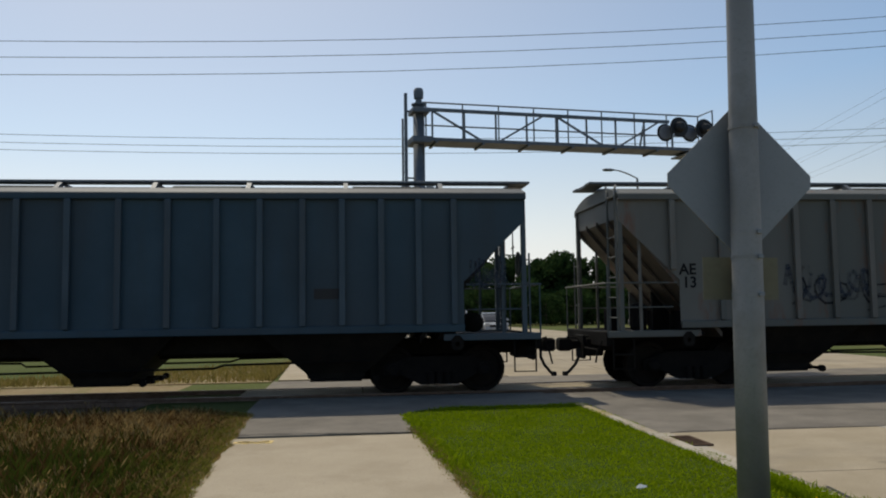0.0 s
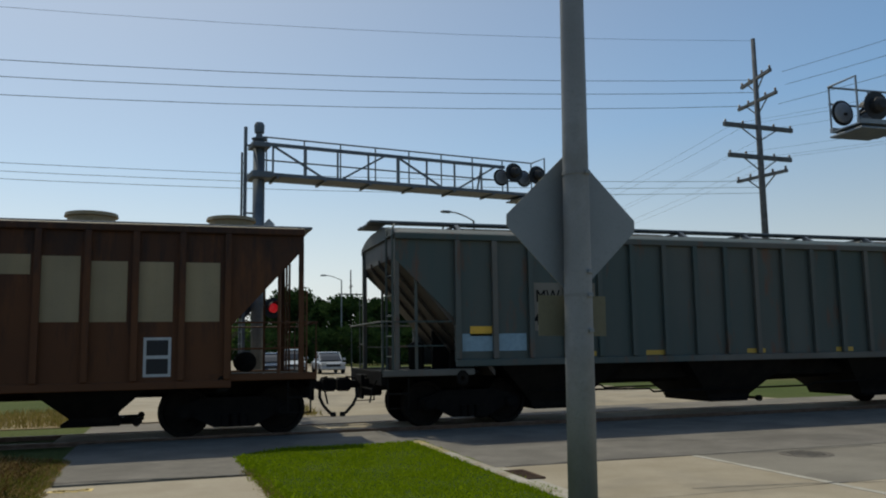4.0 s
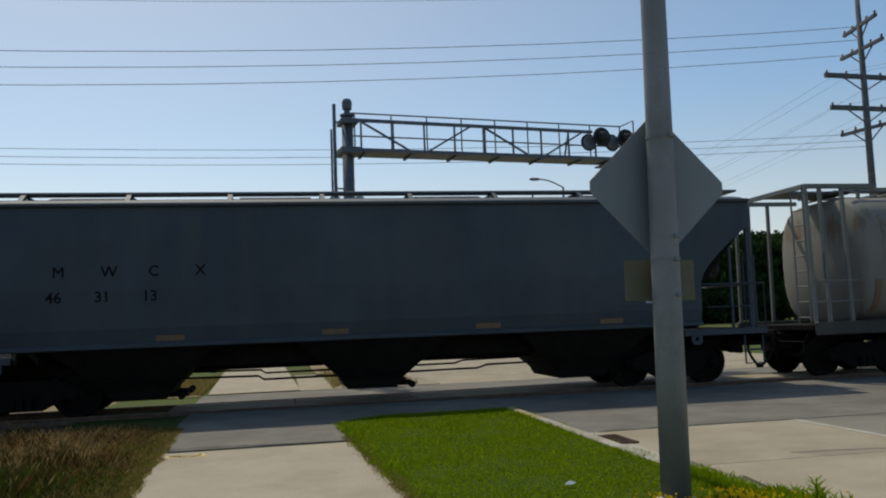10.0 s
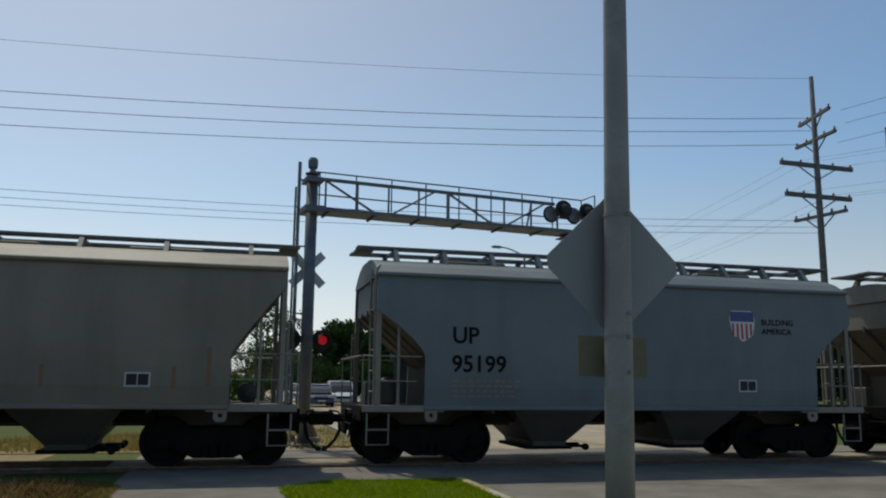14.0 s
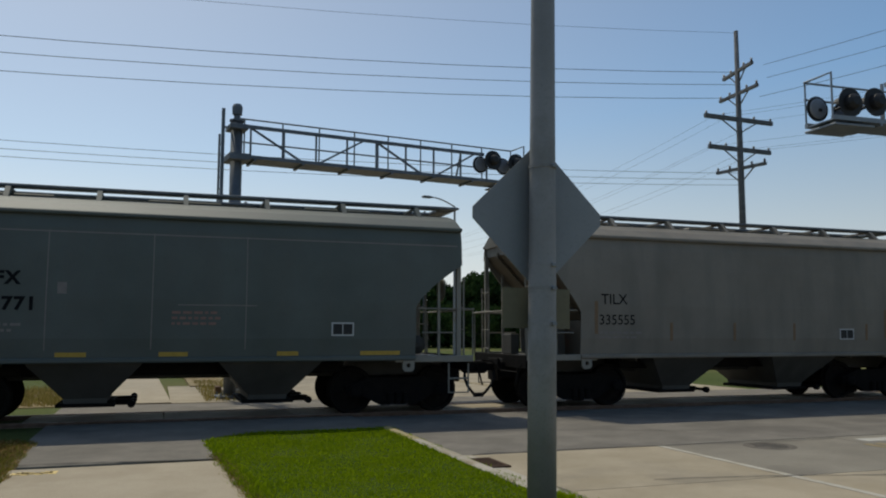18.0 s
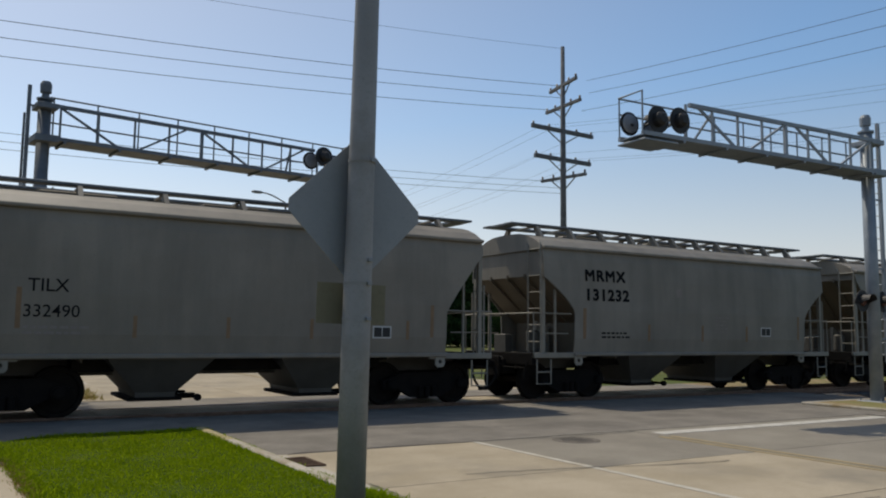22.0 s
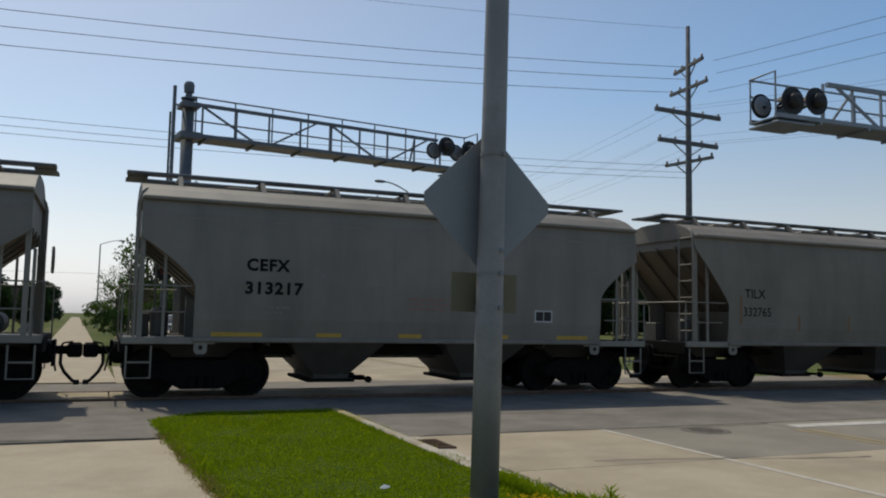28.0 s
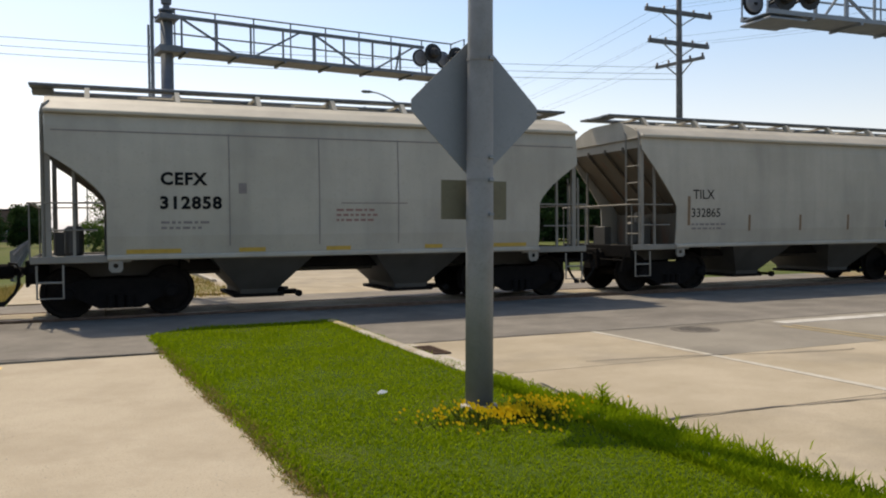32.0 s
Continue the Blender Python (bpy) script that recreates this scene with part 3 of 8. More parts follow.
def track():
    t = thing("railway_track", "single railway track with rusty rails on ballast", "railway track", kind="structure")
    for y in (-0.7525, 0.7525):
        g = G()
        y0 = TRACK + y
        prof = [(y0 - 0.075, -0.15), (y0 - 0.075, -0.135), (y0 - 0.012, -0.11), (y0 - 0.012, -0.02), (y0 - 0.036, -0.005), (y0 - 0.036, RAIL_TOP),
                (y0 + 0.036, RAIL_TOP), (y0 + 0.036, -0.005), (y0 + 0.012, -0.02), (y0 + 0.012, -0.11), (y0 + 0.075, -0.135), (y0 + 0.075, -0.15)]
        g.prism(prof, -400, 700, 'x')
        part("rail", g, RAIL, t)
    for x0, x1 in ((-400, -2.3), (22.3, 700)):
        g = G()
        g.prism([(TRACK - 2.3, -0.33), (TRACK - 1.6, -0.17), (TRACK + 1.6, -0.17), (TRACK + 2.3, -0.33)], x0, x1, 'x')
        part("ballast_bed", g, BALLAST, t)
    tie = G().box(-0.115, 0.115, TRACK - 1.3, TRACK + 1.3, -0.32, -0.145, 0.01).mesh("sleeper")
    for i in range(60):
        x = -2.6 - i * 0.5
        obj("sleeper", tie, WOOD_POLE, t, at=Matrix.Translation((x, 0, 0)))
    for i in range(30):
        obj("sleeper", tie, WOOD_POLE, t, at=Matrix.Translation((22.6 + i * 0.5, 0, 0)))
    rnd = random.Random(3)
    g = G()
    for i in range(3500):
        x = -2.4 - 22 * rnd.random() ** 1.4
        y = TRACK + rnd.uniform(-2.2, 2.2)
        top = -0.15 - max(0, abs(y - TRACK) - 1.55) * 0.22
        s = rnd.uniform(0.015, 0.04)
        g.add([(x + s, y, top - s), (x, y + s, top - s), (x - s, y, top - s), (x, y - s, top - s), (x + s * 0.2, y, top + s)], [(0, 1, 4), (1, 2, 4), (2, 3, 4), (3, 0, 4)])
    tagged(part("ballast_stones", g, BALLAST), "loose grey ballast stones along the track", "ballast", kind="stuff")


WORN_WHITE = surface("worn_white_paint", (0.40, 0.36, 0.29), (0.55, 0.51, 0.43), 5, 0.8, 60, stain=(0.36, 0.31, 0.23), stain_scale=2.5)
FADED_YELLOW = surface("faded_yellow_paint", (0.31, 0.25, 0.15), (0.38, 0.3, 0.165), 3, 0.85, 60)
KERB_YELLOW = surface("kerb_yellow", (0.40, 0.34, 0.22), (0.52, 0.40, 0.16), 3, 0.9, 60)
DRY = surface("dry_verge", (0.26, 0.19, 0.10), (0.34, 0.27, 0.16), 1.2, 0.95, 30, 0.6, 0.02, stain=(0.16, 0.17, 0.05), stain_scale=0.5)
# near shoulder: brown earth with the train's shade put into its colour
SHADED_SHOULDER = surface("shaded_littered_earth", (0.07, 0.048, 0.026), (0.12, 0.085, 0.045), 3, 0.95, 30, 0.8, 0.02)
ground_sheet()
roads()
cracks()
track()


# ---------- grass, weeds, flowers ----------
GRASS = leaf_mat("grass_blades", (0.15, 0.225, 0.005), (0.25, 0.325, 0.01), 0.5)
OLIVE = leaf_mat("yellowing_blades", (0.13, 0.145, 0.02), (0.23, 0.215, 0.04), 0.4)
WEED_EARTH = surface("straw_littered_earth", (0.15, 0.10, 0.05), (0.24, 0.17, 0.085), 5, 0.95, 45, 0.8, 0.02, stain=(0.12, 0.11, 0.03), stain_scale=1.0)
WEED = leaf_mat("green_weeds", (0.035, 0.055, 0.008), (0.085, 0.10, 0.018), 0.4)
STRAW = leaf_mat("dry_stalks", (0.19, 0.115, 0.04), (0.40, 0.285, 0.12), 0.35)
PETAL = leaf_mat("yellow_petals", (0.72, 0.42, 0.01), (0.80, 0.55, 0.02), 0.3)


def blade(g, x, y, z, h, w, lean, turn):
    dx, dy = math.cos(turn), math.sin(turn)
    lx, ly = math.cos(turn + 1.3) * lean, math.sin(turn + 1.3) * lean
    g.add([(x - dx * w, y - dy * w, z), (x + dx * w, y + dy * w, z), (x + lx * 0.4 + dx * w * 0.6, y + ly * 0.4 + dy * w * 0.6, z + h * 0.6), (x + lx, y + ly, z + h)],
          [(0, 1, 2), (0, 2, 3)])


def corner(y):
    """How far the verge's rounded corner by the asphalt draws back from its straight edge."""
    k = min(1.0, max(0.0, (y - 12.75) / 1.0))
    return 1.0 * (1 - math.sqrt(1 - k * k))


def verge_grass():
    g = G()
    pts = []
    rnd = random.Random(21)
    y = -6.0
    left, right = [], []
    while y <= 13.75:
        left.append((1.48 - 0.055 * y + corner(y), y))
        right.append((3.73, y))
        y += 0.5 if y < 12.4 else 0.135
    rows = [[(lx + (rx - lx) * k / 6, ly, 0.015 + 0.012 * noise.noise((lx + k, ly, 0))) for k in range(7)] for (lx, ly), (rx, ry) in zip(left, right)]
    n = 7
    for r in rows:
        g.v += r
    for j in range(len(rows) - 1):
        for i in range(n - 1):
            g.f.append((j * n + i, j * n + i + 1, (j + 1) * n + i + 1, (j + 1) * n + i))
    tagged(part("verge", g, SOIL), "mown green grass verge between path and road", "verge", kind="structure")
    b = G()
    for i in range(95000):
        y = 2.2 + 11.6 * rnd.random() ** 1.35
        x = rnd.uniform(1.48 - 0.055 * y + corner(y), 3.9) + rnd.gauss(0, 0.03) - 0.05 * noise.noise((2.0, y * 2.2, 5)) ** 2 * 6
        edge = min(x - (1.48 - 0.055 * y), 3.78 - x, 13.75 - y)
        h = rnd.uniform(0.012, 0.034) * (1.0 + 0.5 * noise.noise((x * 1.5, y * 1.5, 3)))
        if edge < 0.18:
            h *= 1.5
        blade(b, x, y, 0.012, h, rnd.uniform(0.003, 0.006) * (1 + y * 0.09), rnd.uniform(0.01, 0.04), rnd.uniform(0, 6.3))
    for i in range(22000):
        y = rnd.uniform(-5.9, 2.3)
        x = rnd.uniform(1.48 - 0.055 * y, 3.75)
        blade(b, x, y, 0.012, rnd.uniform(0.015, 0.04), rnd.uniform(0.005, 0.009), rnd.uniform(0.01, 0.04), rnd.uniform(0, 6.3))
    fr, fs = G(), G()
    for i in range(7000):
        y = 1.6 + 10.0 * rnd.random() ** 1.2
        x = 1.5 - 0.055 * y + 0.06 * noise.noise((1.0, y * 1.3, 6)) + rnd.gauss(0, 0.05)
        blade(fr if rnd.random() < 0.6 else fs, x, y, 0.003, rnd.uniform(0.01, 0.05), rnd.uniform(0.003, 0.006), rnd.uniform(0.02, 0.07), rnd.uniform(0, 6.3))
    tagged(part("edge_grass", fr, OLIVE), "ragged yellowing grass along the path edge", "grass", kind="stuff")
    tagged(part("edge_straw", fs, STRAW), "dead straw along the path edge", "grass", kind="stuff")
    tagged(part("grass_blades", b, GRASS), "short bright green mown grass", "grass", kind="stuff")


def weeds():
    rnd = random.Random(5)
    g, s, y_, b_ = G(), G(), G(), G()
    # bare straw-littered earth under the weeds
    e = G()
    n = 44
    for j in range(n + 1):
        y = -8.0 + 22.0 * j / n
        for k in range(6):
            e.v.append((-1.12 - 0.035 * y - k * k * 0.45 + rnd.uniform(-0.03, 0.03), y, -0.03 + 0.02 * rnd.random() if k else -0.012))
    for j in range(n):
        for k in range(5):
            e.f.append((6 * j + k, 6 * j + 6 + k, 6 * j + 7 + k, 6 * j + 1 + k))
    tagged(part("weedy_verge", e, WEED_EARTH), "straw-littered brown earth beside the path", "verge", kind="structure")

    def edge(y):
        return -1.2 - 0.035 * y + 0.07 * noise.noise((0.5, y * 1.7, 2)) + 0.06 * noise.noise((0.5, y * 0.6, 9))
    for i in range(16000):
        y = 2.6 + 11.2 * rnd.random() ** 0.9
        d = abs(rnd.gauss(0, 1)) * 0.42 - 0.05
        h = rnd.uniform(0.02, 0.07) + 0.12 * max(0, d) * rnd.random()
        green = 0.85 - 0.06 * (y - 6) + 0.5 * noise.noise((d * 2, y * 0.9, 4))
        blade(y_ if rnd.random() < green else s, edge(y) - d, y, -0.015, h, rnd.uniform(0.003, 0.007), rnd.uniform(0.02, 0.08), rnd.uniform(0, 6.3))
    for i in range(26000):
        y = 2.8 + 11.1 * rnd.random() ** 0.85
        d = 0.12 + abs(rnd.gauss(0, 1)) * 2.0
        x = edge(y) - d
        tall = 0.08 + (0.36 - 0.17 * max(0, min(1, (y - 7) / 5))) * min(1, d / 1.1) * (0.45 + 0.75 * (noise.noise((x * 0.8, y * 0.8, 1)) + 0.4))
        h = max(0.05, tall * rnd.uniform(0.45, 1.1))
        dry = noise.noise((x * 0.5, y * 0.4, 7)) * 1.3 + (y - 9.2) * 0.13 - 0.25 * (d < 0.5) > rnd.gauss(0.0, 0.35)
        blade((s if rnd.random() < 0.55 else b_) if dry else (g if rnd.random() < 0.7 else b_), x, y, -0.04, h, rnd.uniform(0.004, 0.010), rnd.uniform(0.03, 0.3) * (0.35 + h), rnd.uniform(0, 6.3))
        if dry and h > 0.26 and rnd.random() < 0.4:
            for k in range(5):
                blade(s, x + rnd.uniform(-0.05, 0.05), y + rnd.uniform(-0.05, 0.05), -0.04 + h * rnd.uniform(0.7, 1), 0.05, 0.009, 0.04, rnd.uniform(0, 6.3))
    for i in range(9000):
        y = rnd.uniform(-8.0, 2.8)
        d = abs(rnd.gauss(0, 1)) * 2.0
        blade((s, g, y_)[i % 3], edge(y) - d, y, -0.03, rnd.uniform(0.04, 0.12) + 0.2 * min(1, d) * rnd.random(), 0.008, rnd.uniform(0.02, 0.12), rnd.uniform(0, 6.3))
    for i in range(3500):
        x = -2.4 - abs(rnd.gauss(0, 1)) * 9
        y = rnd.uniform(13.2, 15.0)
        blade(s if rnd.random() < 0.7 else g, x, y, -0.2, rnd.uniform(0.1, 0.32), 0.01, rnd.uniform(0.03, 0.15), rnd.uniform(0, 6.3))
    tagged(part("weeds", g, WEED), "rank green weeds beside the path", "weeds", kind="stuff")
    tagged(part("yellowing_weeds", y_, OLIVE), "short yellowing green grass at the path edge", "grass", kind="stuff")
    tagged(part("brown_weeds", b_, leaf_mat("brown_dead_weeds", (0.075, 0.04, 0.014), (0.17, 0.095, 0.035), 0.3)), "dead brown weeds beside the path", "weeds", kind="stuff")
    tagged(part("dry_weeds", s, STRAW), "dry brown grass and seed stalks beside the path", "weeds", kind="stuff")
    h = G()
    for i in range(9000):
        x = -1.95 - 9.0 * rnd.random() ** 1.5 if rnd.random() < 0.7 else rnd.uniform(1.2, 3.4)
        y = rnd.uniform(20.8, 29 + min(0, x) * 0.75)
        blade(h, x, y, -0.05, rnd.uniform(0.06, 0.22), 0.015, rnd.uniform(0.02, 0.1), rnd.uniform(0, 6.3))
    tagged(part("far_grass", h, leaf_mat("yellowing_grass", (0.2, 0.18, 0.04), (0.34, 0.26, 0.1))), "yellowing grass beyond the tracks", "grass", kind="stuff")


def flower_bed(cx, cy):
    f = thing("flower_clump", "clump of yellow wildflowers round the foot of the pole", "flowers")
    rnd = random.Random(31)
    g, p = G(), G()
    for i in range(1500):
        a, r = rnd.uniform(0, 6.3), abs(rnd.gauss(0, 0.34))
        x, y = cx + math.cos(a) * r * 1.3 + 0.06, cy + math.sin(a) * r * 0.85 - 0.5
        if math.hypot(x - cx, y - cy) < 0.13:
            continue
        if x > 3.75 and rnd.random() < 0.55:
            continue
        h = rnd.uniform(0.04, 0.14) * (1.15 - min(1, r)) * (0.55 if y < cy and abs(x - cx) < 0.2 else 1)
        blade(g, x, y, 0.0, h, 0.012, rnd.uniform(0.02, 0.1), rnd.uniform(0, 6.3))
        if rnd.random() < 0.5:
            z = h + 0.03
            x, y = x + rnd.uniform(-0.04, 0.04), y + rnd.uniform(-0.04, 0.04)
            n = 6
            s = rnd.uniform(0.009, 0.015)
            t = rnd.uniform(-0.5, 0.5)
            vs = [(x, y, z)] + [(x + s * math.cos(k * 2 * math.pi / n), y + s * math.sin(k * 2 * math.pi / n) * 0.8, z + s * 0.9 * math.sin(k * 2 * math.pi / n + t)) for k in range(n)]
            p.add(vs, [(0, k + 1, (k + 1) % n + 1) for k in range(n)])
    part("leaves", g, WEED, f)
    tagged(part("petals", p, PETAL, f), "small yellow petals", kind="stuff")
    t = thing("flower_tuft", "small tuft of yellow flowers at the path edge", "flowers")
    g, p = G(), G()
    for i in range(26):
        x, y = 1.3 + rnd.gauss(0, 0.06), 4.0 + rnd.gauss(0, 0.06)
        blade(g, x, y, 0.0, rnd.uniform(0.03, 0.08), 0.006, 0.02, rnd.uniform(0, 6.3))
        if i % 2:
            s = 0.008
            p.add([(x + s * math.cos(k * 1.05), y + s * math.sin(k * 1.05), 0.06 + 0.008 * math.sin(k * 1.05 + i)) for k in range(6)], [tuple(range(6))])
    part("leaves", g, WEED, t)
    tagged(part("petals", p, PETAL, t), kind="stuff")
    w = thing("tall_weed", "single tall leafy green weed at the kerb", "weed")
    g = G()
    g.tube((4.03, 5.81, -0.03), (4.05, 5.83, 0.2), 0.008, 5)
    part("stem", g, GRASS, w)
    g = G()
    for i in range(44):
        z = 0.02 + i * 0.0045
        a = i * 2.4
        r = 0.12 * (1.1 - z * 2)
        x, y = 4.04, 5.82
        g.add([(x, y, z), (x + math.cos(a - 0.2) * r * 0.6, y + math.sin(a - 0.2) * r * 0.6, z + 0.03), (x + math.cos(a) * r, y + math.sin(a) * r, z + 0.05), (x + math.cos(a + 0.2) * r * 0.6, y + math.sin(a + 0.2) * r * 0.6, z + 0.03)], [(0, 1, 2, 3)])
    part("leaves", g, GRASS, w)
    k = G()
    for i in range(26000):
        y = rnd.uniform(1.0, 7.6)
        x = 3.68 + abs(rnd.gauss(0, 0.19)) * (1.25 if y < 6.4 else 0.6)
        blade(k, x, y, -0.01, rnd.uniform(0.04, 0.12), 0.009, rnd.uniform(0.02, 0.1), rnd.uniform(0, 6.3))
    tagged(part("kerb_weeds", k, GRASS), "low green weeds along the kerb", "weeds", kind="stuff")
    g = G()
    for i in range(7):
        a = i * 0.9
        g.add([(2.49 + 0.04 * math.cos(a), 7.19 + 0.03 * math.sin(a), 0.05), (2.52 + 0.05 * math.cos(a + 1), 7.21 + 0.04 * math.sin(a + 1), 0.06), (2.5, 7.2, 0.085)], [(0, 1, 2)])
    tagged(part("litter", g, WHITE), "crumpled scrap of white paper on the grass", "litter")


verge_grass()
weeds()
flower_bed(3.17, 6.4)


# ---------- street furniture ----------
def drain(x, y):
    d = thing("storm_drain", "rusty iron storm drain grate in the gutter", "drain")
    iron = surface("rusty_iron", (0.07, 0.045, 0.03), (0.12, 0.075, 0.05), 9, 0.85, 40)
    g = G()
    g.box(x - 0.3, x + 0.3, y - 0.36, y - 0.32, -0.04, -0.012).box(x - 0.3, x + 0.3, y + 0.32, y + 0.36, -0.04, -0.012)
    g.box(x - 0.3, x - 0.26, y - 0.32, y + 0.32, -0.04, -0.012).box(x + 0.26, x + 0.3, y - 0.32, y + 0.32, -0.04, -0.012)
    part("frame", g, iron, d)
    part("pit", G().box(x - 0.26, x + 0.26, y - 0.32, y + 0.32, -0.036, -0.03), BLACK, d)
    bar = G().box(-0.26, 0.26, -0.014, 0.014, -0.03, -0.014).mesh("grate_bar")
    for i in range(10):
        obj("grate_bar", bar, iron, d, at=Matrix.Translation((x, y - 0.29 + i * 0.064, 0)))


def manhole(x, y):
    d = thing("manhole_cover", "dark round iron manhole cover in the road", "manhole cover")
    iron = surface("worn_iron", (0.13, 0.115, 0.095), (0.19, 0.165, 0.135), 9, 0.8, 40)
    part("rim", G().lathe([(0.38, -0.04), (0.38, -0.03), (0.34, -0.03), (0.34, -0.04)], (x, y, 0), 'z', 28), iron, d)
    part("lid", G().lathe([(0.335, -0.04), (0.335, -0.031), (0.05, -0.03)], (x, y, 0), 'z', 28), iron, d)
    g = G()
    for i in range(5):
        g.box(x - 0.26 + 0.05 * abs(i - 2), x + 0.26 - 0.05 * abs(i - 2), y - 0.22 + i * 0.11 - 0.015, y - 0.22 + i * 0.11 + 0.015, -0.031, -0.024)
    part("ribs", g, iron, d)


def sign_pole(x, y):
    p = thing("sign_pole", "tall galvanised steel pole carrying a diamond sign seen from behind", "sign pole", at=Matrix.Translation((x, y, 0)) @ Matrix.Rotation(radians(0.8), 4, 'Y') @ Matrix.Translation((-x - 0.03, -y, 0)))
    part("shaft", G().lathe([(0.125, 0.0), (0.122, 1.6), (0.112, 3.4), (0.1, 6.0), (0.085, 9.0)], (x, y, 0), 'z', 20), GALV, p, smooth=True)
    part("footing", G().lathe([(0.17, -0.05), (0.165, 0.035), (0.13, 0.05)], (x, y, 0), 'z', 20), KERB, p, "pale concrete footing ring")
    yb = y + 0.145
    d = 0.675
    zc = 2.67
    g = G()
    c = 0.05
    pts = [(x - d + c, zc - c), (x - d + c, zc + c), (x - c, zc + d - c), (x + c, zc + d - c), (x + d - c, zc + c), (x + d - c, zc - c), (x + c, zc - d + c), (x - c, zc - d + c)]
    pts = [(px + 0.03 , pz) for px, pz in pts]
    g.prism(pts, yb, yb + 0.004, 'y')
    s = part("diamond_sign", g, SIGN_BACK, p, "bare aluminium back of a diamond warning sign")
    g = G()
    g.prism([(a, b) for a, b in pts], yb + 0.0045, yb + 0.006, 'y')
    part("sign_face", g, YELLOW, s)
    part("brace", G().box(x - 0.02, x + 0.02, yb - 0.03, yb - 0.001, zc - 0.45, zc + 0.45), GALV, p)
    g = G().box(x - 0.31, x + 0.34, yb, yb + 0.004, 1.68, 2.03)
    q = part("small_sign", g, surface("yellowed_plate", (0.14, 0.125, 0.075), (0.165, 0.148, 0.09), 3, 0.7, 20, 0.03, 0.001, grain=0.9), p, "weathered olive back of a small plate")
    part("plate_face", G().box(x - 0.305, x + 0.335, yb + 0.0045, yb + 0.006, 1.685, 2.025), YELLOW, q)
    for z in (3.08, 2.22, 2.02, 1.72):
        r = 0.126 - z * 0.003
        b = part("strap", G().lathe([(r - 0.004, z - 0.014), (r + 0.004, z - 0.014), (r + 0.004, z + 0.014), (r - 0.004, z + 0.014)], (x, y, 0), 'z', 20), GALV, p)
        part("buckle", G().box(x + 0.03, x + 0.07, y - r - 0.02, y - r + 0.03, z - 0.016, z + 0.016, 0.004), SIGN_BACK, b)


def flasher(parent, x, y, z, r, face, lit=False, pale=False):
    """A round crossing light: backing disc, hood, housing and lens, facing along y."""
    f = part("backing_disc", G().lathe([(r, 0.0), (r, 0.012), (0.02, 0.014)], (x, y, z), 'y', 22), BLACK, parent, "round black backing disc")
    part("housing", G().lathe([(0.16, 0.0), (0.15, -0.11 * face), (0.09, -0.17 * face)], (x, y, z), 'y', 16), BLACK, f)
    part("lens", G().lathe([(0.21 if pale else 0.125, 0.02 * face), (0.18 if pale else 0.1, 0.045 * face), (0.001, 0.06 * face)], (x, y, z), 'y', 18), RED_LIT if lit else (PALE_LENS if pale else RED_LENS), f, "lit red lens" if lit else "dull lens")
    g = G()
    rings = []
    for h, cut in ((0.0, 0.0), (0.28, 0.9)):
        ring = []
        for i in range(13):
            a = radians(-30 + 240 * i / 12) if h == 0 else radians(10 + 160 * i / 12)
            ring.append((x + 0.165 * math.cos(a), y + (0.01 + h) * face, z + 0.165 * math.sin(a)))
        rings.append(ring)
    g.rings(rings, closed=False, caps=False)
    if not pale:
        part("hood", g, BLACK, f)
    return f


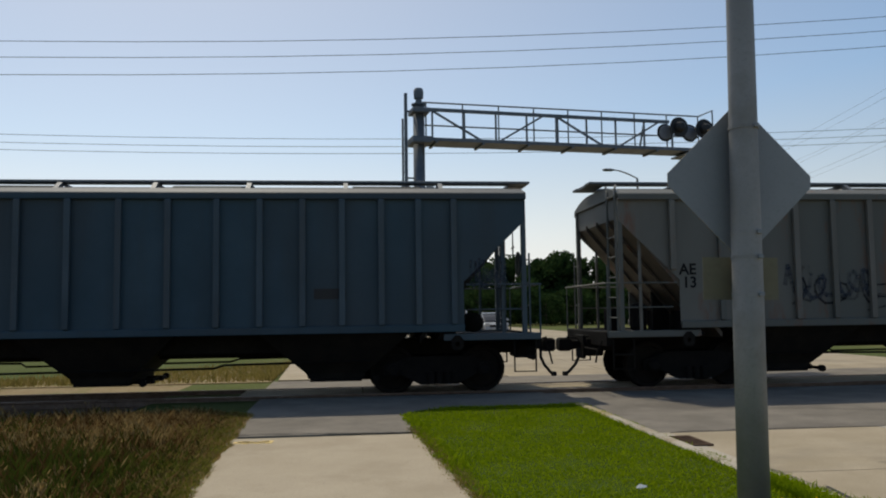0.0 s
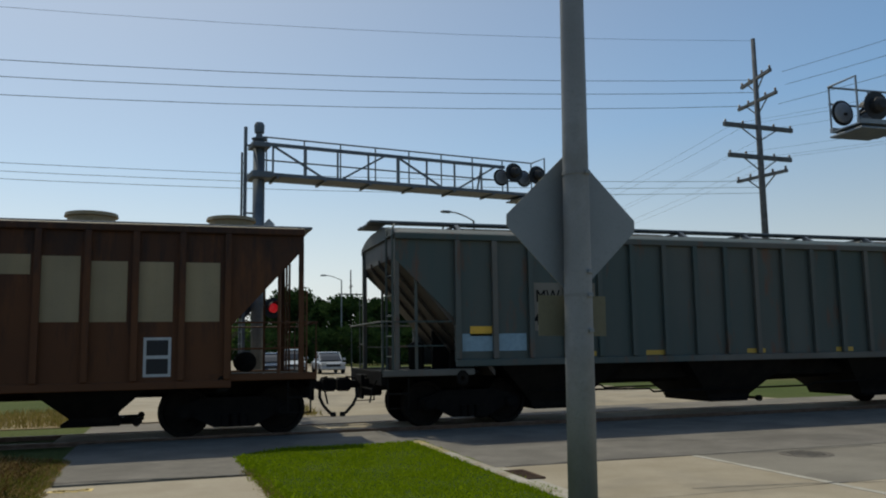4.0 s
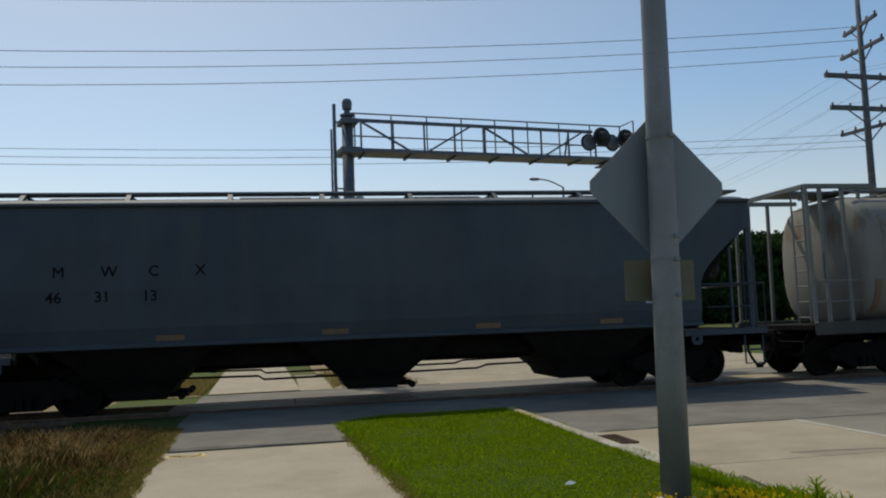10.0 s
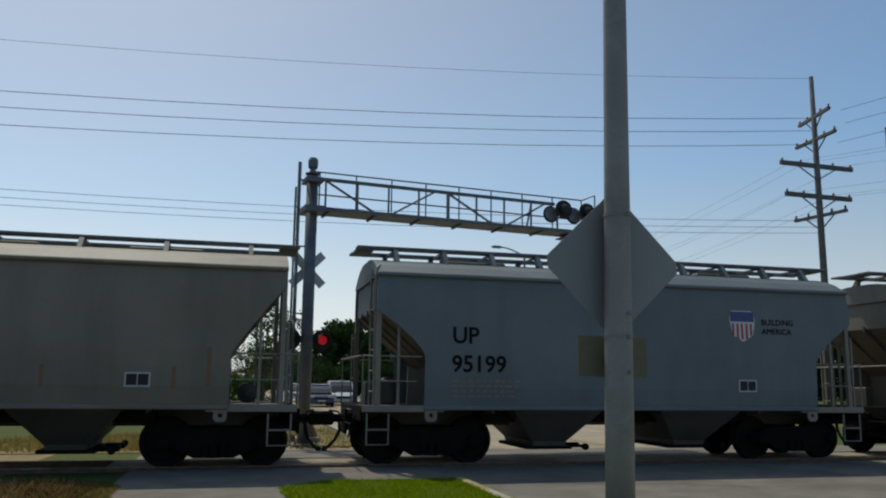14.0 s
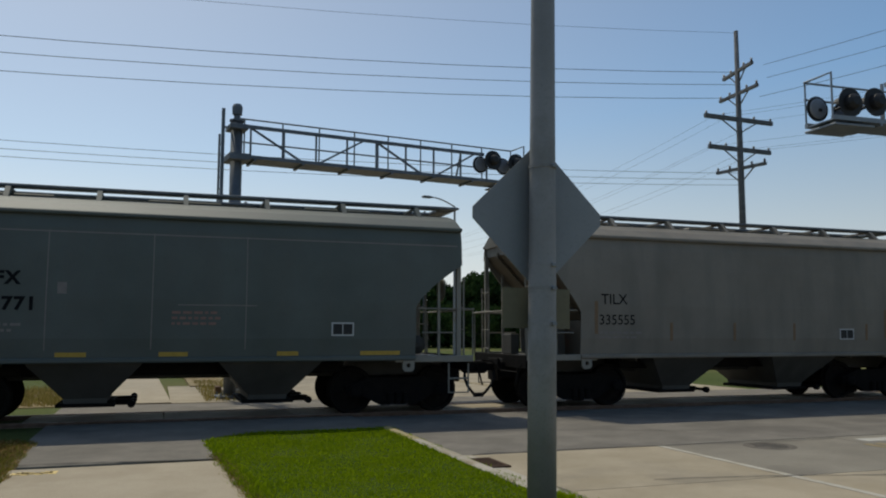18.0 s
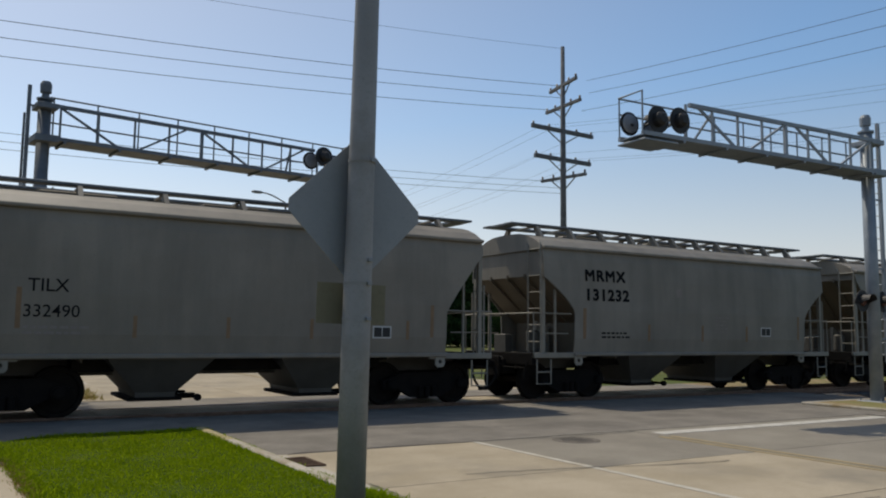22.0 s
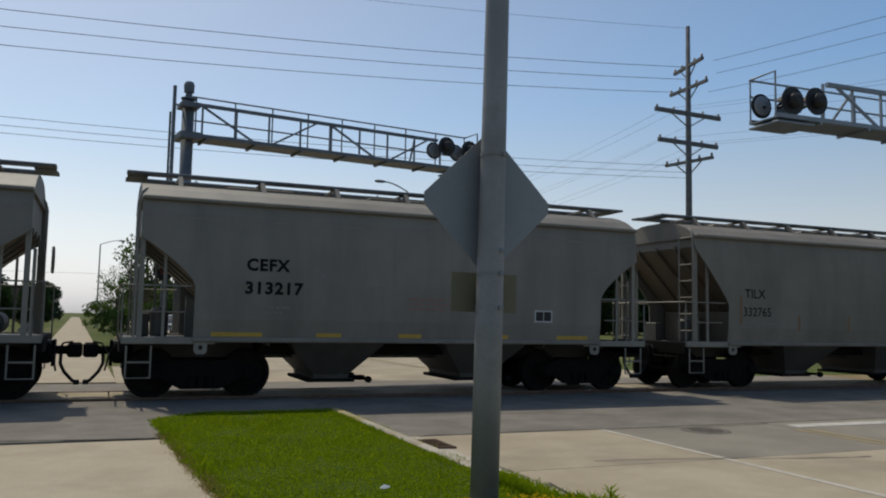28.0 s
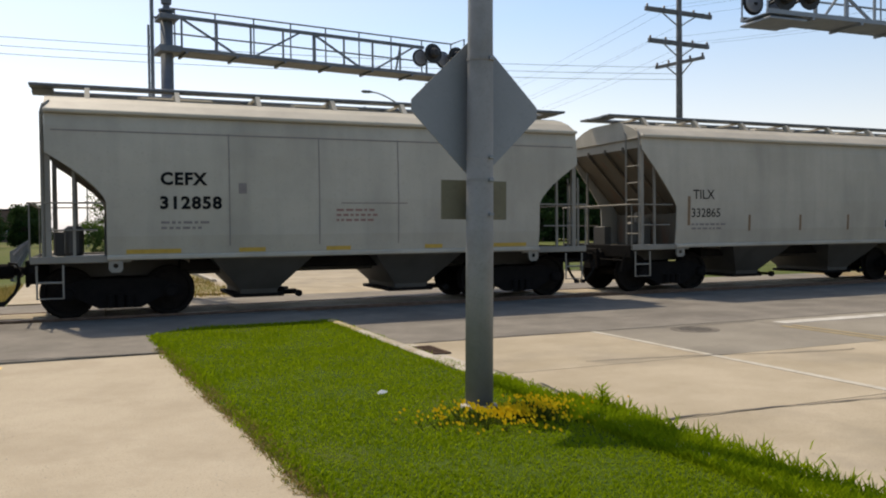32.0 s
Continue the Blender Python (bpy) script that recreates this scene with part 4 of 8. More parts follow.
def cantilever(name, label, mx, my, arm_z, reach, direction, top, yaw, lights, post_off, group, steel, rail=1.19):
    """A crossing signal cantilever: mast, truss arm with walkway and rails, lights."""
    c = thing(name, label, "signal gantry", group, at=pose(mx, my, 0, 0, 0, yaw))
    s = direction
    part("mast", G().lathe([(0.16, 0.0), (0.155, top - 0.45)], (0, 0, 0), 'z', 18), steel, c, smooth=True)
    part("base_flange", G().box(-0.34, 0.34, -0.34, 0.34, -0.03, 0.05, 0.01), steel, c)
    for a, b in ((-1, -1), (1, -1), (1, 1), (-1, 1)):
        part("anchor_bolt", G().tube((a * 0.27, b * 0.27, 0.05), (a * 0.27, b * 0.27, 0.13), 0.022, 6), steel, c)
    part("mast_cap", G().lathe([(0.2, top - 0.47), (0.2, top - 0.43), (0.1, top - 0.42), (0.08, top - 0.3), (0.13, top - 0.28), (0.14, top - 0.08), (0.1, top), (0.02, top)], (0, 0, 0), 'z', 14), steel, c)
    zt = arm_z + 0.82
    x0, x1 = s * 0.19, s * reach
    for y in (-0.36, 0.36):
        part("bottom_chord", G().bar((x0, y, arm_z), (x1, y, arm_z), 0.09), steel, c)
    part("top_chord", G().bar((x0, -0.3, zt), (s * (reach - 1.4), -0.3, zt - 0.02), 0.085), steel, c)
    n = 8
    step = (reach - 1.6) / n
    for i in range(n + 1):
        x = s * (0.3 + i * step)
        w = 0.075 if i == 4 else 0.045
        part("truss_post", G().bar((x, -0.3, arm_z), (x, -0.3, zt - 0.02), w), steel, c)
        if i < n and i in (0, 2, 4, 6):
            a, b = (zt, arm_z) if i in (0, 4) else (arm_z, zt)
            part("truss_brace", G().bar((s * (0.3 + i * step), -0.3, a - 0.03), (s * (0.3 + (i + 1.6) * step), -0.3, b), 0.05), steel, c)
        if i == 7:
            part("truss_brace", G().bar((x, -0.3, zt - 0.1), (x + s * 0.14, 0.3, arm_z), 0.04), steel, c)
    rail_z = arm_z + rail
    nr = max(4, int(reach / 1.0))
    for i in range(nr + 1):
        x = x0 + s * 0.1 + (x1 - x0 - s * 0.12) * i / nr
        part("rail_post", G().tube((x, 0.38, arm_z), (x, 0.38, rail_z), 0.02, 6), steel, c)
    for z in (rail_z, arm_z + 0.55):
        part("handrail", G().tube((x0, 0.38, z), (x1, 0.38, z), 0.022, 6), steel, c)
    part("end_rail", G().pipe([(x1, 0.38, rail_z), (x1, -0.36, rail_z), (x1, -0.36, arm_z)], 0.022), steel, c)
    nn = int(reach / 1.3)
    for i in range(nn + 1):
        x = s * (0.4 + i * 1.3)
        if abs(x) < reach:
            part("walkway_bearer", G().box(x - 0.03, x + 0.03, -0.42, 0.42, arm_z - 0.1, arm_z - 0.045), steel, c)
    lo, hi = sorted((x0, x1))
    part("walkway", G().box(lo, hi, -0.30, 0.30, arm_z - 0.044, arm_z - 0.02), steel, c)
    part("end_platform", G().box(min(x1, x1 - s * 0.95), max(x1, x1 - s * 0.95), -0.42, 0.42, arm_z - 0.15, arm_z - 0.105, 0.01), steel, c)
    part("collar", G().box(-0.26, 0.26, -0.4, 0.4, arm_z - 0.09, arm_z + 0.08, 0.01), steel, c)
    part("collar", G().box(-0.24, 0.24, -0.34, 0.26, zt - 0.08, zt + 0.05, 0.01), steel, c)
    # ladder beside the mast
    lx = post_off
    part("ladder_rail", G().bar((lx, 0.0, 1.0), (lx, 0.0, top - 0.15), 0.08), steel, c)
    part("ladder_rail", G().bar((lx, 0.42, 1.0), (lx, 0.42, top - 0.75), 0.05), steel, c)
    rung = G().tube((lx, 0.0, 0), (lx, 0.42, 0), 0.014, 5).mesh("ladder_rung")
    for i in range(int((top - 1.9) / 0.3)):
        obj("ladder_rung", rung, steel, c, at=Matrix.Translation((0, 0, 1.2 + i * 0.3)))
    for z in (1.6, 3.4, 5.2, zt):
        part("standoff", G().bar((lx, 0.0, z), (0, 0.0, z), 0.04), steel, c)
    for dx, dy, dz, face, pale in lights:
        flasher(c, dx, dy, arm_z + dz, 0.26 if pale else 0.29, face, pale=pale)
        part("light_arm", G().tube((dx, dy - 0.05 * face, arm_z + dz), (dx, 0, arm_z + dz - 0.05), 0.03, 6), BLACK, c)
    return c


def crossbuck(c, x, y, z, size=1.2):
    for a in (45, -45):
        g = G().box(-size / 2, size / 2, -0.01, 0.01, -0.115, 0.115)
        m = G()
        m.v = [tuple(Matrix.Translation((x, y - (0.02 if a > 0 else 0.0), z)) @ (Matrix.Rotation(radians(a), 4, 'Y') @ Vector(p))) for p in g.v]
        m.f = g.f
        part("crossbuck_blade", m, CROSS_WHITE, c, "white crossbuck board seen from behind")


# pale grey puts the sky's reflection into the lens colour
PALE_LENS = plain("sky_grey_lens", (0.22, 0.23, 0.25), 0.35)
CROSS_WHITE = surface("grey_white_board", (0.42, 0.43, 0.43), (0.5, 0.51, 0.5), 4, 0.6, 30, 0.05, 0.001)
drain(4.0, 10.0)
manhole(8.77, 10.2)
sign_pole(3.17, 6.4)
far_gantry = cantilever("signal_gantry", "grey steel crossing signal cantilever with walkway beyond the tracks", 1.84, 21.8, 6.2, 8.75, 1, 7.66, 8.0,
                        [(7.32, -0.15, 0.52, -1, True), (7.57, -0.5, 0.62, 1, False), (8.12, -0.15, 0.54, -1, True), (8.39, -0.5, 0.6, 1, False)], -0.36, "signal gantries", GALV_DARK)
crossbuck(far_gantry, 0.0, 0.24, 4.62)
for i, x in enumerate((-0.42, 0.42)):
    flasher(far_gantry, x, 0.0, 2.72, 0.27, -1, lit=(i == 1))
    part("light_arm", G().tube((x, 0.05, 2.72), (0, 0.05, 2.78), 0.03, 6), BLACK, far_gantry)
near_gantry = cantilever("signal_gantry", "grey steel crossing signal cantilever over the road", 20.35, 12.3, 5.83, 8.03, -1, 7.4, -2.0,
                         [(-7.97, 0.1, 0.29, -1, True), (-7.62, -0.4, 0.32, 1, False), (-7.36, 0.1, 0.2, -1, True), (-7.0, -0.4, 0.38, 1, False)], 0.5, "signal gantries", GALV_BRIGHT, 0.9)
for i, x in enumerate((-0.42, 0.42)):
    flasher(near_gantry, x, 0.0, 2.55, 0.27, -1)


def gate_machine(x, y):
    m = thing("gate_machine", "rusty iron crossing gate machine on the verge", "gate machine")
    iron = surface("brown_machine_iron", (0.16, 0.10, 0.06), (0.24, 0.16, 0.10), 4, 0.8, 30)
    part("plinth", G().box(x - 0.32, x + 0.32, y - 0.32, y + 0.32, -0.03, 0.16, 0.03), KERB, m)
    part("pedestal", G().lathe([(0.3, 0.16), (0.22, 0.3), (0.13, 0.5), (0.12, 0.9)], (x, y, 0), 'z', 12), iron, m)
    part("cable_box", G().box(x - 0.5, x - 0.34, y - 0.15, y + 0.15, -0.03, 0.22, 0.02), iron, m)


gate_machine(2.05, 22.9)

# ---------- the train ----------
CACHE = {}


def cached(key, make):
    if key not in CACHE:
        CACHE[key] = make()
    return CACHE[key]


WHEELSETS = []


def truck(parent, x):
    """A two-axle freight truck: bolster with side frames and two wheelsets."""
    def bolster():
        g = G().box(-0.22, 0.22, -1.05, 1.05, 0.42, 0.68, 0.03)
        g.lathe([(0.3, 0.68), (0.2, 0.8), (0.2, 0.95)], (0, 0, 0), 'z', 12)
        return g.mesh("truck")

    def frame_mesh(s):
        g = G()
        y0, y1 = s * 0.93, s * 1.09
        g.prism([(-1.08, 0.55), (-1.08, 0.36), (-0.72, 0.36), (-0.36, 0.17), (0.36, 0.17), (0.72, 0.36), (1.08, 0.36), (1.08, 0.55), (0.6, 0.72), (-0.6, 0.72)], min(y0, y1), max(y0, y1), 'y')
        for ax in (-0.89, 0.89):
            g.lathe([(0.13, 0), (0.13, s * 0.1), (0.08, s * 0.14)], (ax, y1 - s * 0.02, 0.457), 'y', 12)
        for k in (-0.16, 0, 0.16):
            g.lathe([(0.07, 0.19), (0.07, 0.42)], (k, s * 1.12, 0), 'z', 8)
        return g.mesh("side_frame")

    def axle():
        g = G()
        g.lathe([(0.08, -1.0), (0.09, -0.6), (0.075, 0), (0.09, 0.6), (0.08, 1.0)], (0, 0, 0), 'y', 12)
        for s in (-1, 1):
            g.lathe([(0.1, s * 0.79), (0.16, s * 0.78), (0.37, s * 0.74), (0.385, s * 0.795), (0.45, s * 0.79), (0.457, s * 0.7), (0.485, s * 0.675), (0.48, s * 0.655), (0.37, s * 0.66), (0.15, s * 0.7)], (0, 0, 0), 'y', 26)
        return g.mesh("wheelset")
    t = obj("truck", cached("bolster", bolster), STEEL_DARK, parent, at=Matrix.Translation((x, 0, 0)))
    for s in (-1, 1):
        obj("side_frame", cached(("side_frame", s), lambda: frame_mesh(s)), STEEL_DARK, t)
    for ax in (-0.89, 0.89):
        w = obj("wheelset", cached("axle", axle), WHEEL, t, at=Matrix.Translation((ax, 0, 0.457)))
        WHEELSETS.append((w, ax, parent))
    return t


def coupler_mesh(half, s):
    g = G()
    g.box(min(s * (half - 0.75), s * (half - 0.1)), max(s * (half - 0.75), s * (half - 0.1)), -0.08, 0.08, 0.78, 0.94, 0.02)
    g.box(min(s * (half - 0.24), s * (half + 0.03)), max(s * (half - 0.24), s * (half + 0.03)), -0.15, 0.15, 0.72, 1.0, 0.04)
    return g.mesh("coupler")


def hose_mesh(half, s):
    g = G()
    pts = [(s * (half - 0.33), -0.32, 0.8), (s * (half - 0.335), -0.33, 0.62), (s * (half - 0.26), -0.32, 0.46), (s * (half - 0.12), -0.29, 0.3), (s * (half + 0.0), -0.26, 0.25)]
    g.pipe(pts, 0.032, 7)
    g.box(min(s * (half - 0.1), s * half), max(s * (half - 0.1), s * half), -0.31, -0.22, 0.22, 0.31, 0.01)
    return g.mesh("air_hose")


def ladder_mesh(x, y, z0, z1, along, w=0.42, r=0.018, n=7):
    g = G()
    d = (w, 0) if along == 'x' else (0, w)
    for k in (0, 1):
        g.bar((x + d[0] * k, y + d[1] * k, z0), (x + d[0] * k, y + d[1] * k, z1), 0.03)
    for i in range(n):
        z = z0 + 0.12 + (z1 - z0 - 0.24) * i / (n - 1)
        g.tube((x, y, z), (x + d[0], y + d[1], z), r, 5)
    return g.mesh("ladder")


def running_gear(car, half, trucks, under):
    for s in (-1, 1):
        truck(car, s * trucks)
        obj("coupler", cached(("coupler", half, s), lambda: coupler_mesh(half, s)), STEEL_DARK, car)
        obj("air_hose", cached(("hose", half, s), lambda: hose_mesh(half, s)), RUBBER, car)
        obj("uncoupling_lever", cached(("lever", half, s), lambda: G().pipe([(s * (half - 0.5), -1.45, 0.98), (s * (half - 0.42), -1.4, 0.8), (s * (half - 0.42), -0.5, 0.8), (s * (half - 0.3), -0.3, 1.0), (s * (half - 0.15), -0.1, 1.02)], 0.018).pipe([(s * (half - 0.42), -1.4, 0.82), (s * (half - 0.36), -1.42, 0.55)], 0.018).mesh("uncoupling_lever")), STEEL_DARK, car)
        obj("draft_gear", cached(("draft", half, s), lambda: G().box(min(s * (half - 0.85), s * (half - 0.5)), max(s * (half - 0.85), s * (half - 0.5)), -0.38, 0.38, 0.62, 1.0, 0.03).box(min(s * (half - 0.5), s * (half - 0.44)), max(s * (half - 0.5), s * (half - 0.44)), -0.28, 0.28, 0.56, 1.06, 0.02).mesh("draft_gear")), STEEL_DARK, car)
    g = cached(("sill", half), lambda: G().box(-half + 0.5, half - 0.5, -0.25, 0.25, 0.72, 1.05, 0.02).mesh("centre_sill"))
    obj("centre_sill", g, under, car)


def end_ladder_mesh(p, s, y):
    """A corner ladder: one rail up to the roof with a rolled top, one short rail, wide-set rungs."""
    ht, eave = p["ht"], p["eave"]
    xo, yo = s * (ht + 0.05), y * 1.5
    yi = yo - y * 0.5
    g = G()
    for k in (yo, yi):
        g.pipe([(xo, k, 1.12), (xo, k, eave - 0.04), (xo - s * 0.03, k - y * 0.08, eave + 0.1), (xo - s * 0.12, k - y * 0.28, eave + 0.2)], 0.024, 6)
    g.tube((xo, yo, eave - 0.05), (xo, yi, eave - 0.05), 0.018, 6)
    for i in range(5):
        g.tube((xo, yo, 1.42 + i * 0.4), (xo, yi, 1.42 + i * 0.4), 0.016, 5)
    return g.mesh("side_ladder")


def lug_mesh(x, y, z):
    """A small square plate with a round hole through it."""
    outer = [(1, 0.4), (0.4, 1), (-0.4, 1), (-1, 0.4), (-1, -0.6), (-0.6, -1), (0.6, -1), (1, -0.6)]
    inner = [(0.92, 0.38), (0.38, 0.92), (-0.38, 0.92), (-0.92, 0.38), (-0.92, -0.38), (-0.38, -0.92), (0.38, -0.92), (0.92, -0.38)]
    g = G()
    rings = [[(x + a * 0.12, y + o, z + b * 0.14) for a, b in outer] for o in (-0.02, 0.02)]
    hole = [[(x + a * 0.045, y + o, z - 0.02 + b * 0.045) for a, b in inner] for o in (0.02, -0.02)]
    return g.rings(rings + hole + rings[:1], caps=False).mesh("jacking_pad")


def end_parts(car, p, trim, under):
    """Deck, posts, ladders, handrails and brake gear at both ends of a hopper."""
    half, ht, hb, zs, eave = p["half"], p["ht"], p["hb"], p["z_slope"], p["eave"]
    smooth_car = p["side"] is not FLAT_SIDE
    for s in (-1, 1):
        def deck():
            g = G().box(min(s * (half - 0.62), s * (hb - 0.5)), max(s * (half - 0.62), s * (hb - 0.5)), -1.47, 1.47, 1.06, 1.12, 0.01)
            return g.mesh("end_platform")
        obj("end_platform", cached(("deck", half, hb, s), deck), under, car)
        obj("end_sill", cached(("endsill", half, s), lambda: G().box(min(s * (half - 0.68), s * (half - 0.58)), max(s * (half - 0.68), s * (half - 0.58)), -1.46, 1.46, 0.86, 1.15, 0.015).mesh("end_sill")), STEEL_DARK, car)
        for y in (-1, 1):
            key = ("ends", half, ht, hb, zs, s, y)
            x = s * (ht - 0.04)
            obj("sill_extension", cached(key + (8,), lambda: G().box(min(s * (hb - 0.4), s * (half - 0.6)), max(s * (hb - 0.4), s * (half - 0.6)), y * 1.5 - 0.035, y * 1.5 + 0.035, 1.03, 1.16, 0.012).mesh("sill_extension")), trim, car)
            obj("corner_post", cached(key + (1,), lambda: G().bar((x, y * 1.46, 1.1), (x, y * 1.46, zs + 0.1), 0.09).mesh("corner_post")), trim, car)
            obj("end_post", cached(key + (2,), lambda: G().bar((s * (ht - 0.45), y * 1.42, 1.1), (s * (ht - 0.45), y * 1.42, zs - 0.28), 0.05).mesh("end_post")), trim, car)
            full = s * y > 0
            if full:
                obj("side_ladder", cached(key + (3,), lambda: end_ladder_mesh(p, s, y)), trim, car)
            else:
                obj("side_ladder", cached(key + (3,), lambda: ladder_mesh(s * (ht + 0.06), y * 1.5, 1.12, 2.7, 'y', -0.42 * y, r=0.014, n=4)), trim, car)
            obj("grab_rail", cached(key + (4,), lambda: G().pipe([(s * (half - 0.6), y * 1.5, 1.1), (s * (half - 0.6), y * 1.5, 2.1), (s * (hb + 0.05), y * 1.5, 2.1)], 0.018).pipe([(s * (ht - 0.05), y * 1.5, 1.62), (s * (hb + 0.15), y * 1.5, 1.62)], 0.014).mesh("grab_rail")), trim, car)
            obj("step", cached(key + (5,), lambda: G().pipe([(s * (half - 0.7), y * 1.5, 1.0), (s * (half - 0.7), y * 1.5, 0.42), (s * (half - 1.12), y * 1.5, 0.42), (s * (half - 1.12), y * 1.5, 1.0)], 0.02).pipe([(s * (half - 0.7), y * 1.5, 0.7), (s * (half - 1.12), y * 1.5, 0.7)], 0.02).mesh("step")), trim if smooth_car else under, car)
            obj("jacking_pad", cached(key + (6,), lambda: lug_mesh(s * (hb - 0.14), y * 1.53, 0.99)), trim if smooth_car else under, car)
        obj("handrail", cached(("hand", half, s), lambda: G().pipe([(s * (half - 0.58), -1.5, 2.1), (s * (half - 0.58), 1.5, 2.1)], 0.02).mesh("handrail")), trim, car)
        obj("shear_plate", cached(("shear", p["name"], s), lambda: G().prism([(s * (hb + 0.02), 1.12), (s * (p["slope_in"] + 0.5), 1.12), (s * (p["slope_in"] + 0.5), 1.5), (s * (hb + 0.02), 1.95)], -0.05, 0.05, 'y').mesh("shear_plate")), trim if smooth_car else under, car)
        # cross web under the end, also there to darken the see-through gap
        obj("bolster_web", cached(("web", p["name"], s), lambda: G().box(min(s * (hb - 0.45), s * (hb - 0.4)), max(s * (hb - 0.45), s * (hb - 0.4)), -1.4, 1.4, 1.04, 1.9).mesh("bolster_web")), SLOPE_SHADED if smooth_car else UNDER, car)
    obj("brake_cylinder", cached(("brake", half, hb), lambda: G().lathe([(0.14, 0), (0.17, 0.05), (0.17, 0.5), (0.1, 0.55)], (-(hb + 0.55), -0.6, 1.15), 'z', 12).mesh("brake_cylinder")), under, car)
    obj("brake_valve", cached(("valve", half, hb), lambda: G().box(-(hb + 0.9), -(hb + 0.7), 0.1, 0.6, 1.13, 1.6, 0.02).mesh("brake_valve")), under, car)
    obj("air_reservoir", cached(("tank", half, hb), lambda: G().lathe([(0.05, -0.55), (0.2, -0.48), (0.2, 0.48), (0.05, 0.55)], (hb + 0.35, 0.0, 1.36), 'y', 14).mesh("air_reservoir")), under, car)
    obj("brake_wheel", cached(("bwheel", half), lambda: G().lathe([(0.26, 0), (0.28, 0.02), (0.26, 0.04), (0.24, 0.02)], (half - 0.62, 0.5, 2.6), 'x', 18).tube((half - 0.62, 0.5, 2.34), (half - 0.62, 0.5, 2.86), 0.015).mesh("brake_wheel")), trim, car)


def outline_half(p, z, round_=False):
    """Half length of a side sheet at height z."""
    ht, hb, z1, z0 = p["ht"], p["hb"], p["z_slope"], p["z_knee"]
    if z >= z1:
        return ht
    if z <= z0:
        return hb
    k = (z - z0) / (z1 - z0)
    if round_:
        k = k ** p.get("curve", 1.45)
    return hb + (ht - hb) * k


def side_at(p):
    prof = p["side"]

    def f(z):
        for (y0, z0), (y1, z1) in zip(prof, prof[1:]):
            if z <= z1:
                return -(y0 + (y1 - y0) * max(0, (z - z0) / (z1 - z0)))
        return -prof[-1][0]
    return f


SMOOTH_SIDE = [(1.52, 1.13), (1.575, 1.5), (1.6, 2.2), (1.585, 3.0), (1.555, 3.45), (1.5, 3.72)]
FLAT_SIDE = [(1.52, 1.25), (1.52, 3.88)]


def side_mesh(p, s, round_):
    """One side sheet, with its slanted lower corners, a rolled lip and thickness."""
    at = side_at(p)
    z0, z1 = p["z_bot"], p["eave"]
    zs = sorted({z0, z1, p["z_knee"], p["z_slope"], *[z for _, z in p["side"]], *[p["z_knee"] + (p["z_slope"] - p["z_knee"]) * k / 6 for k in range(1, 6)]})
    zs = [z for z in zs if z0 <= z <= z1]
    g = G()
    for off in (0.0, 0.03):
        for z in zs:
            h = outline_half(p, z, round_)
            g.v += [(-h, s * (-at(z) - off), z), (h, s * (-at(z) - off), z)]
    n = len(zs)
    for i in range(n - 1):
        a, b = 2 * i, 2 * i + 2
        g.f += [(a, a + 1, b + 1, b), (a + 2 * n, b + 2 * n, b + 1 + 2 * n, a + 1 + 2 * n), (a, b, b + 2 * n, a + 2 * n), (a + 1, a + 1 + 2 * n, b + 1 + 2 * n, b + 1)]
    g.f += [(0, 2 * n, 2 * n + 1, 1), (2 * n - 2, 2 * n - 1, 4 * n - 1, 4 * n - 2)]
    return g.mesh("side_sheet")


def roof_mesh(p):
    ht, e, w = p["ht"], p["eave"], p["side"][-1][0]
    r = p["ridge"]
    d = r - e
    half = [(w + 0.03, e - 0.05), (w + 0.03, e), (w * 0.985, e + d * 0.1), (w * 0.8, e + d * 0.5), (w * 0.6, e + d * 0.78), (w * 0.4, e + d * 0.95), (w * 0.2, r)]
    prof = [(-y, z) for y, z in half] + half[::-1]
    return G().prism(prof, -ht - 0.01, ht + 0.01, 'x').mesh("roof")


def end_mesh(p, s):
    """The upper end wall and the slope sheet under it."""
    ht, w = p["ht"], p["side"][-1][0] - 0.02
    g = G()
    x = s * (ht - 0.05)
    zk = p["z_slope"] + 0.05
    xin = p["slope_in"]
    g.prism([(x, zk), (s * xin, 1.0), (s * xin, 1.12), (x - s * 0.06, zk + 0.1)], -w, w, 'y')
    return g.mesh("slope_sheet")


def end_wall_mesh(p, s):
    x, w, zk = s * (p["ht"] - 0.05), p["side"][-1][0] - 0.02, p["z_slope"] + 0.05
    return G().prism([(x, p["eave"] + 0.02), (x, zk), (x - s * 0.06, zk + 0.1), (x - s * 0.06, p["eave"] + 0.02)], -w, w, 'y').mesh("end_wall")


def end_rib_mesh(p, s, y):
    x, zk, xin = s * (p["ht"] - 0.05), p["z_slope"] + 0.05, p["slope_in"]
    return G().prism([(x + s * 0.03, zk + 0.06), (x + s * 0.03, zk - 0.06), (s * (xin + 0.3), 1.3), (s * xin, 1.1), (x - s * 0.04, zk + 0.05)], y - 0.03, y + 0.03, 'y').mesh("end_rib")


def bay_mesh(w, zt, xw=1.75):
    """One hopper bay: a funnel under the side sheets down to its outlet."""
    def ring(hx, hy, z):
        return [(-hx, -hy, z), (hx, -hy, z), (hx, hy, z), (-hx, hy, z)]
    return G().rings([ring(xw, w - 0.03, zt + 0.02), ring(xw * 0.95, w - 0.08, zt - 0.1), ring(xw * 0.38, 0.92, 0.42), ring(xw * 0.36, 0.9, 0.32)]).mesh("hopper_bay")


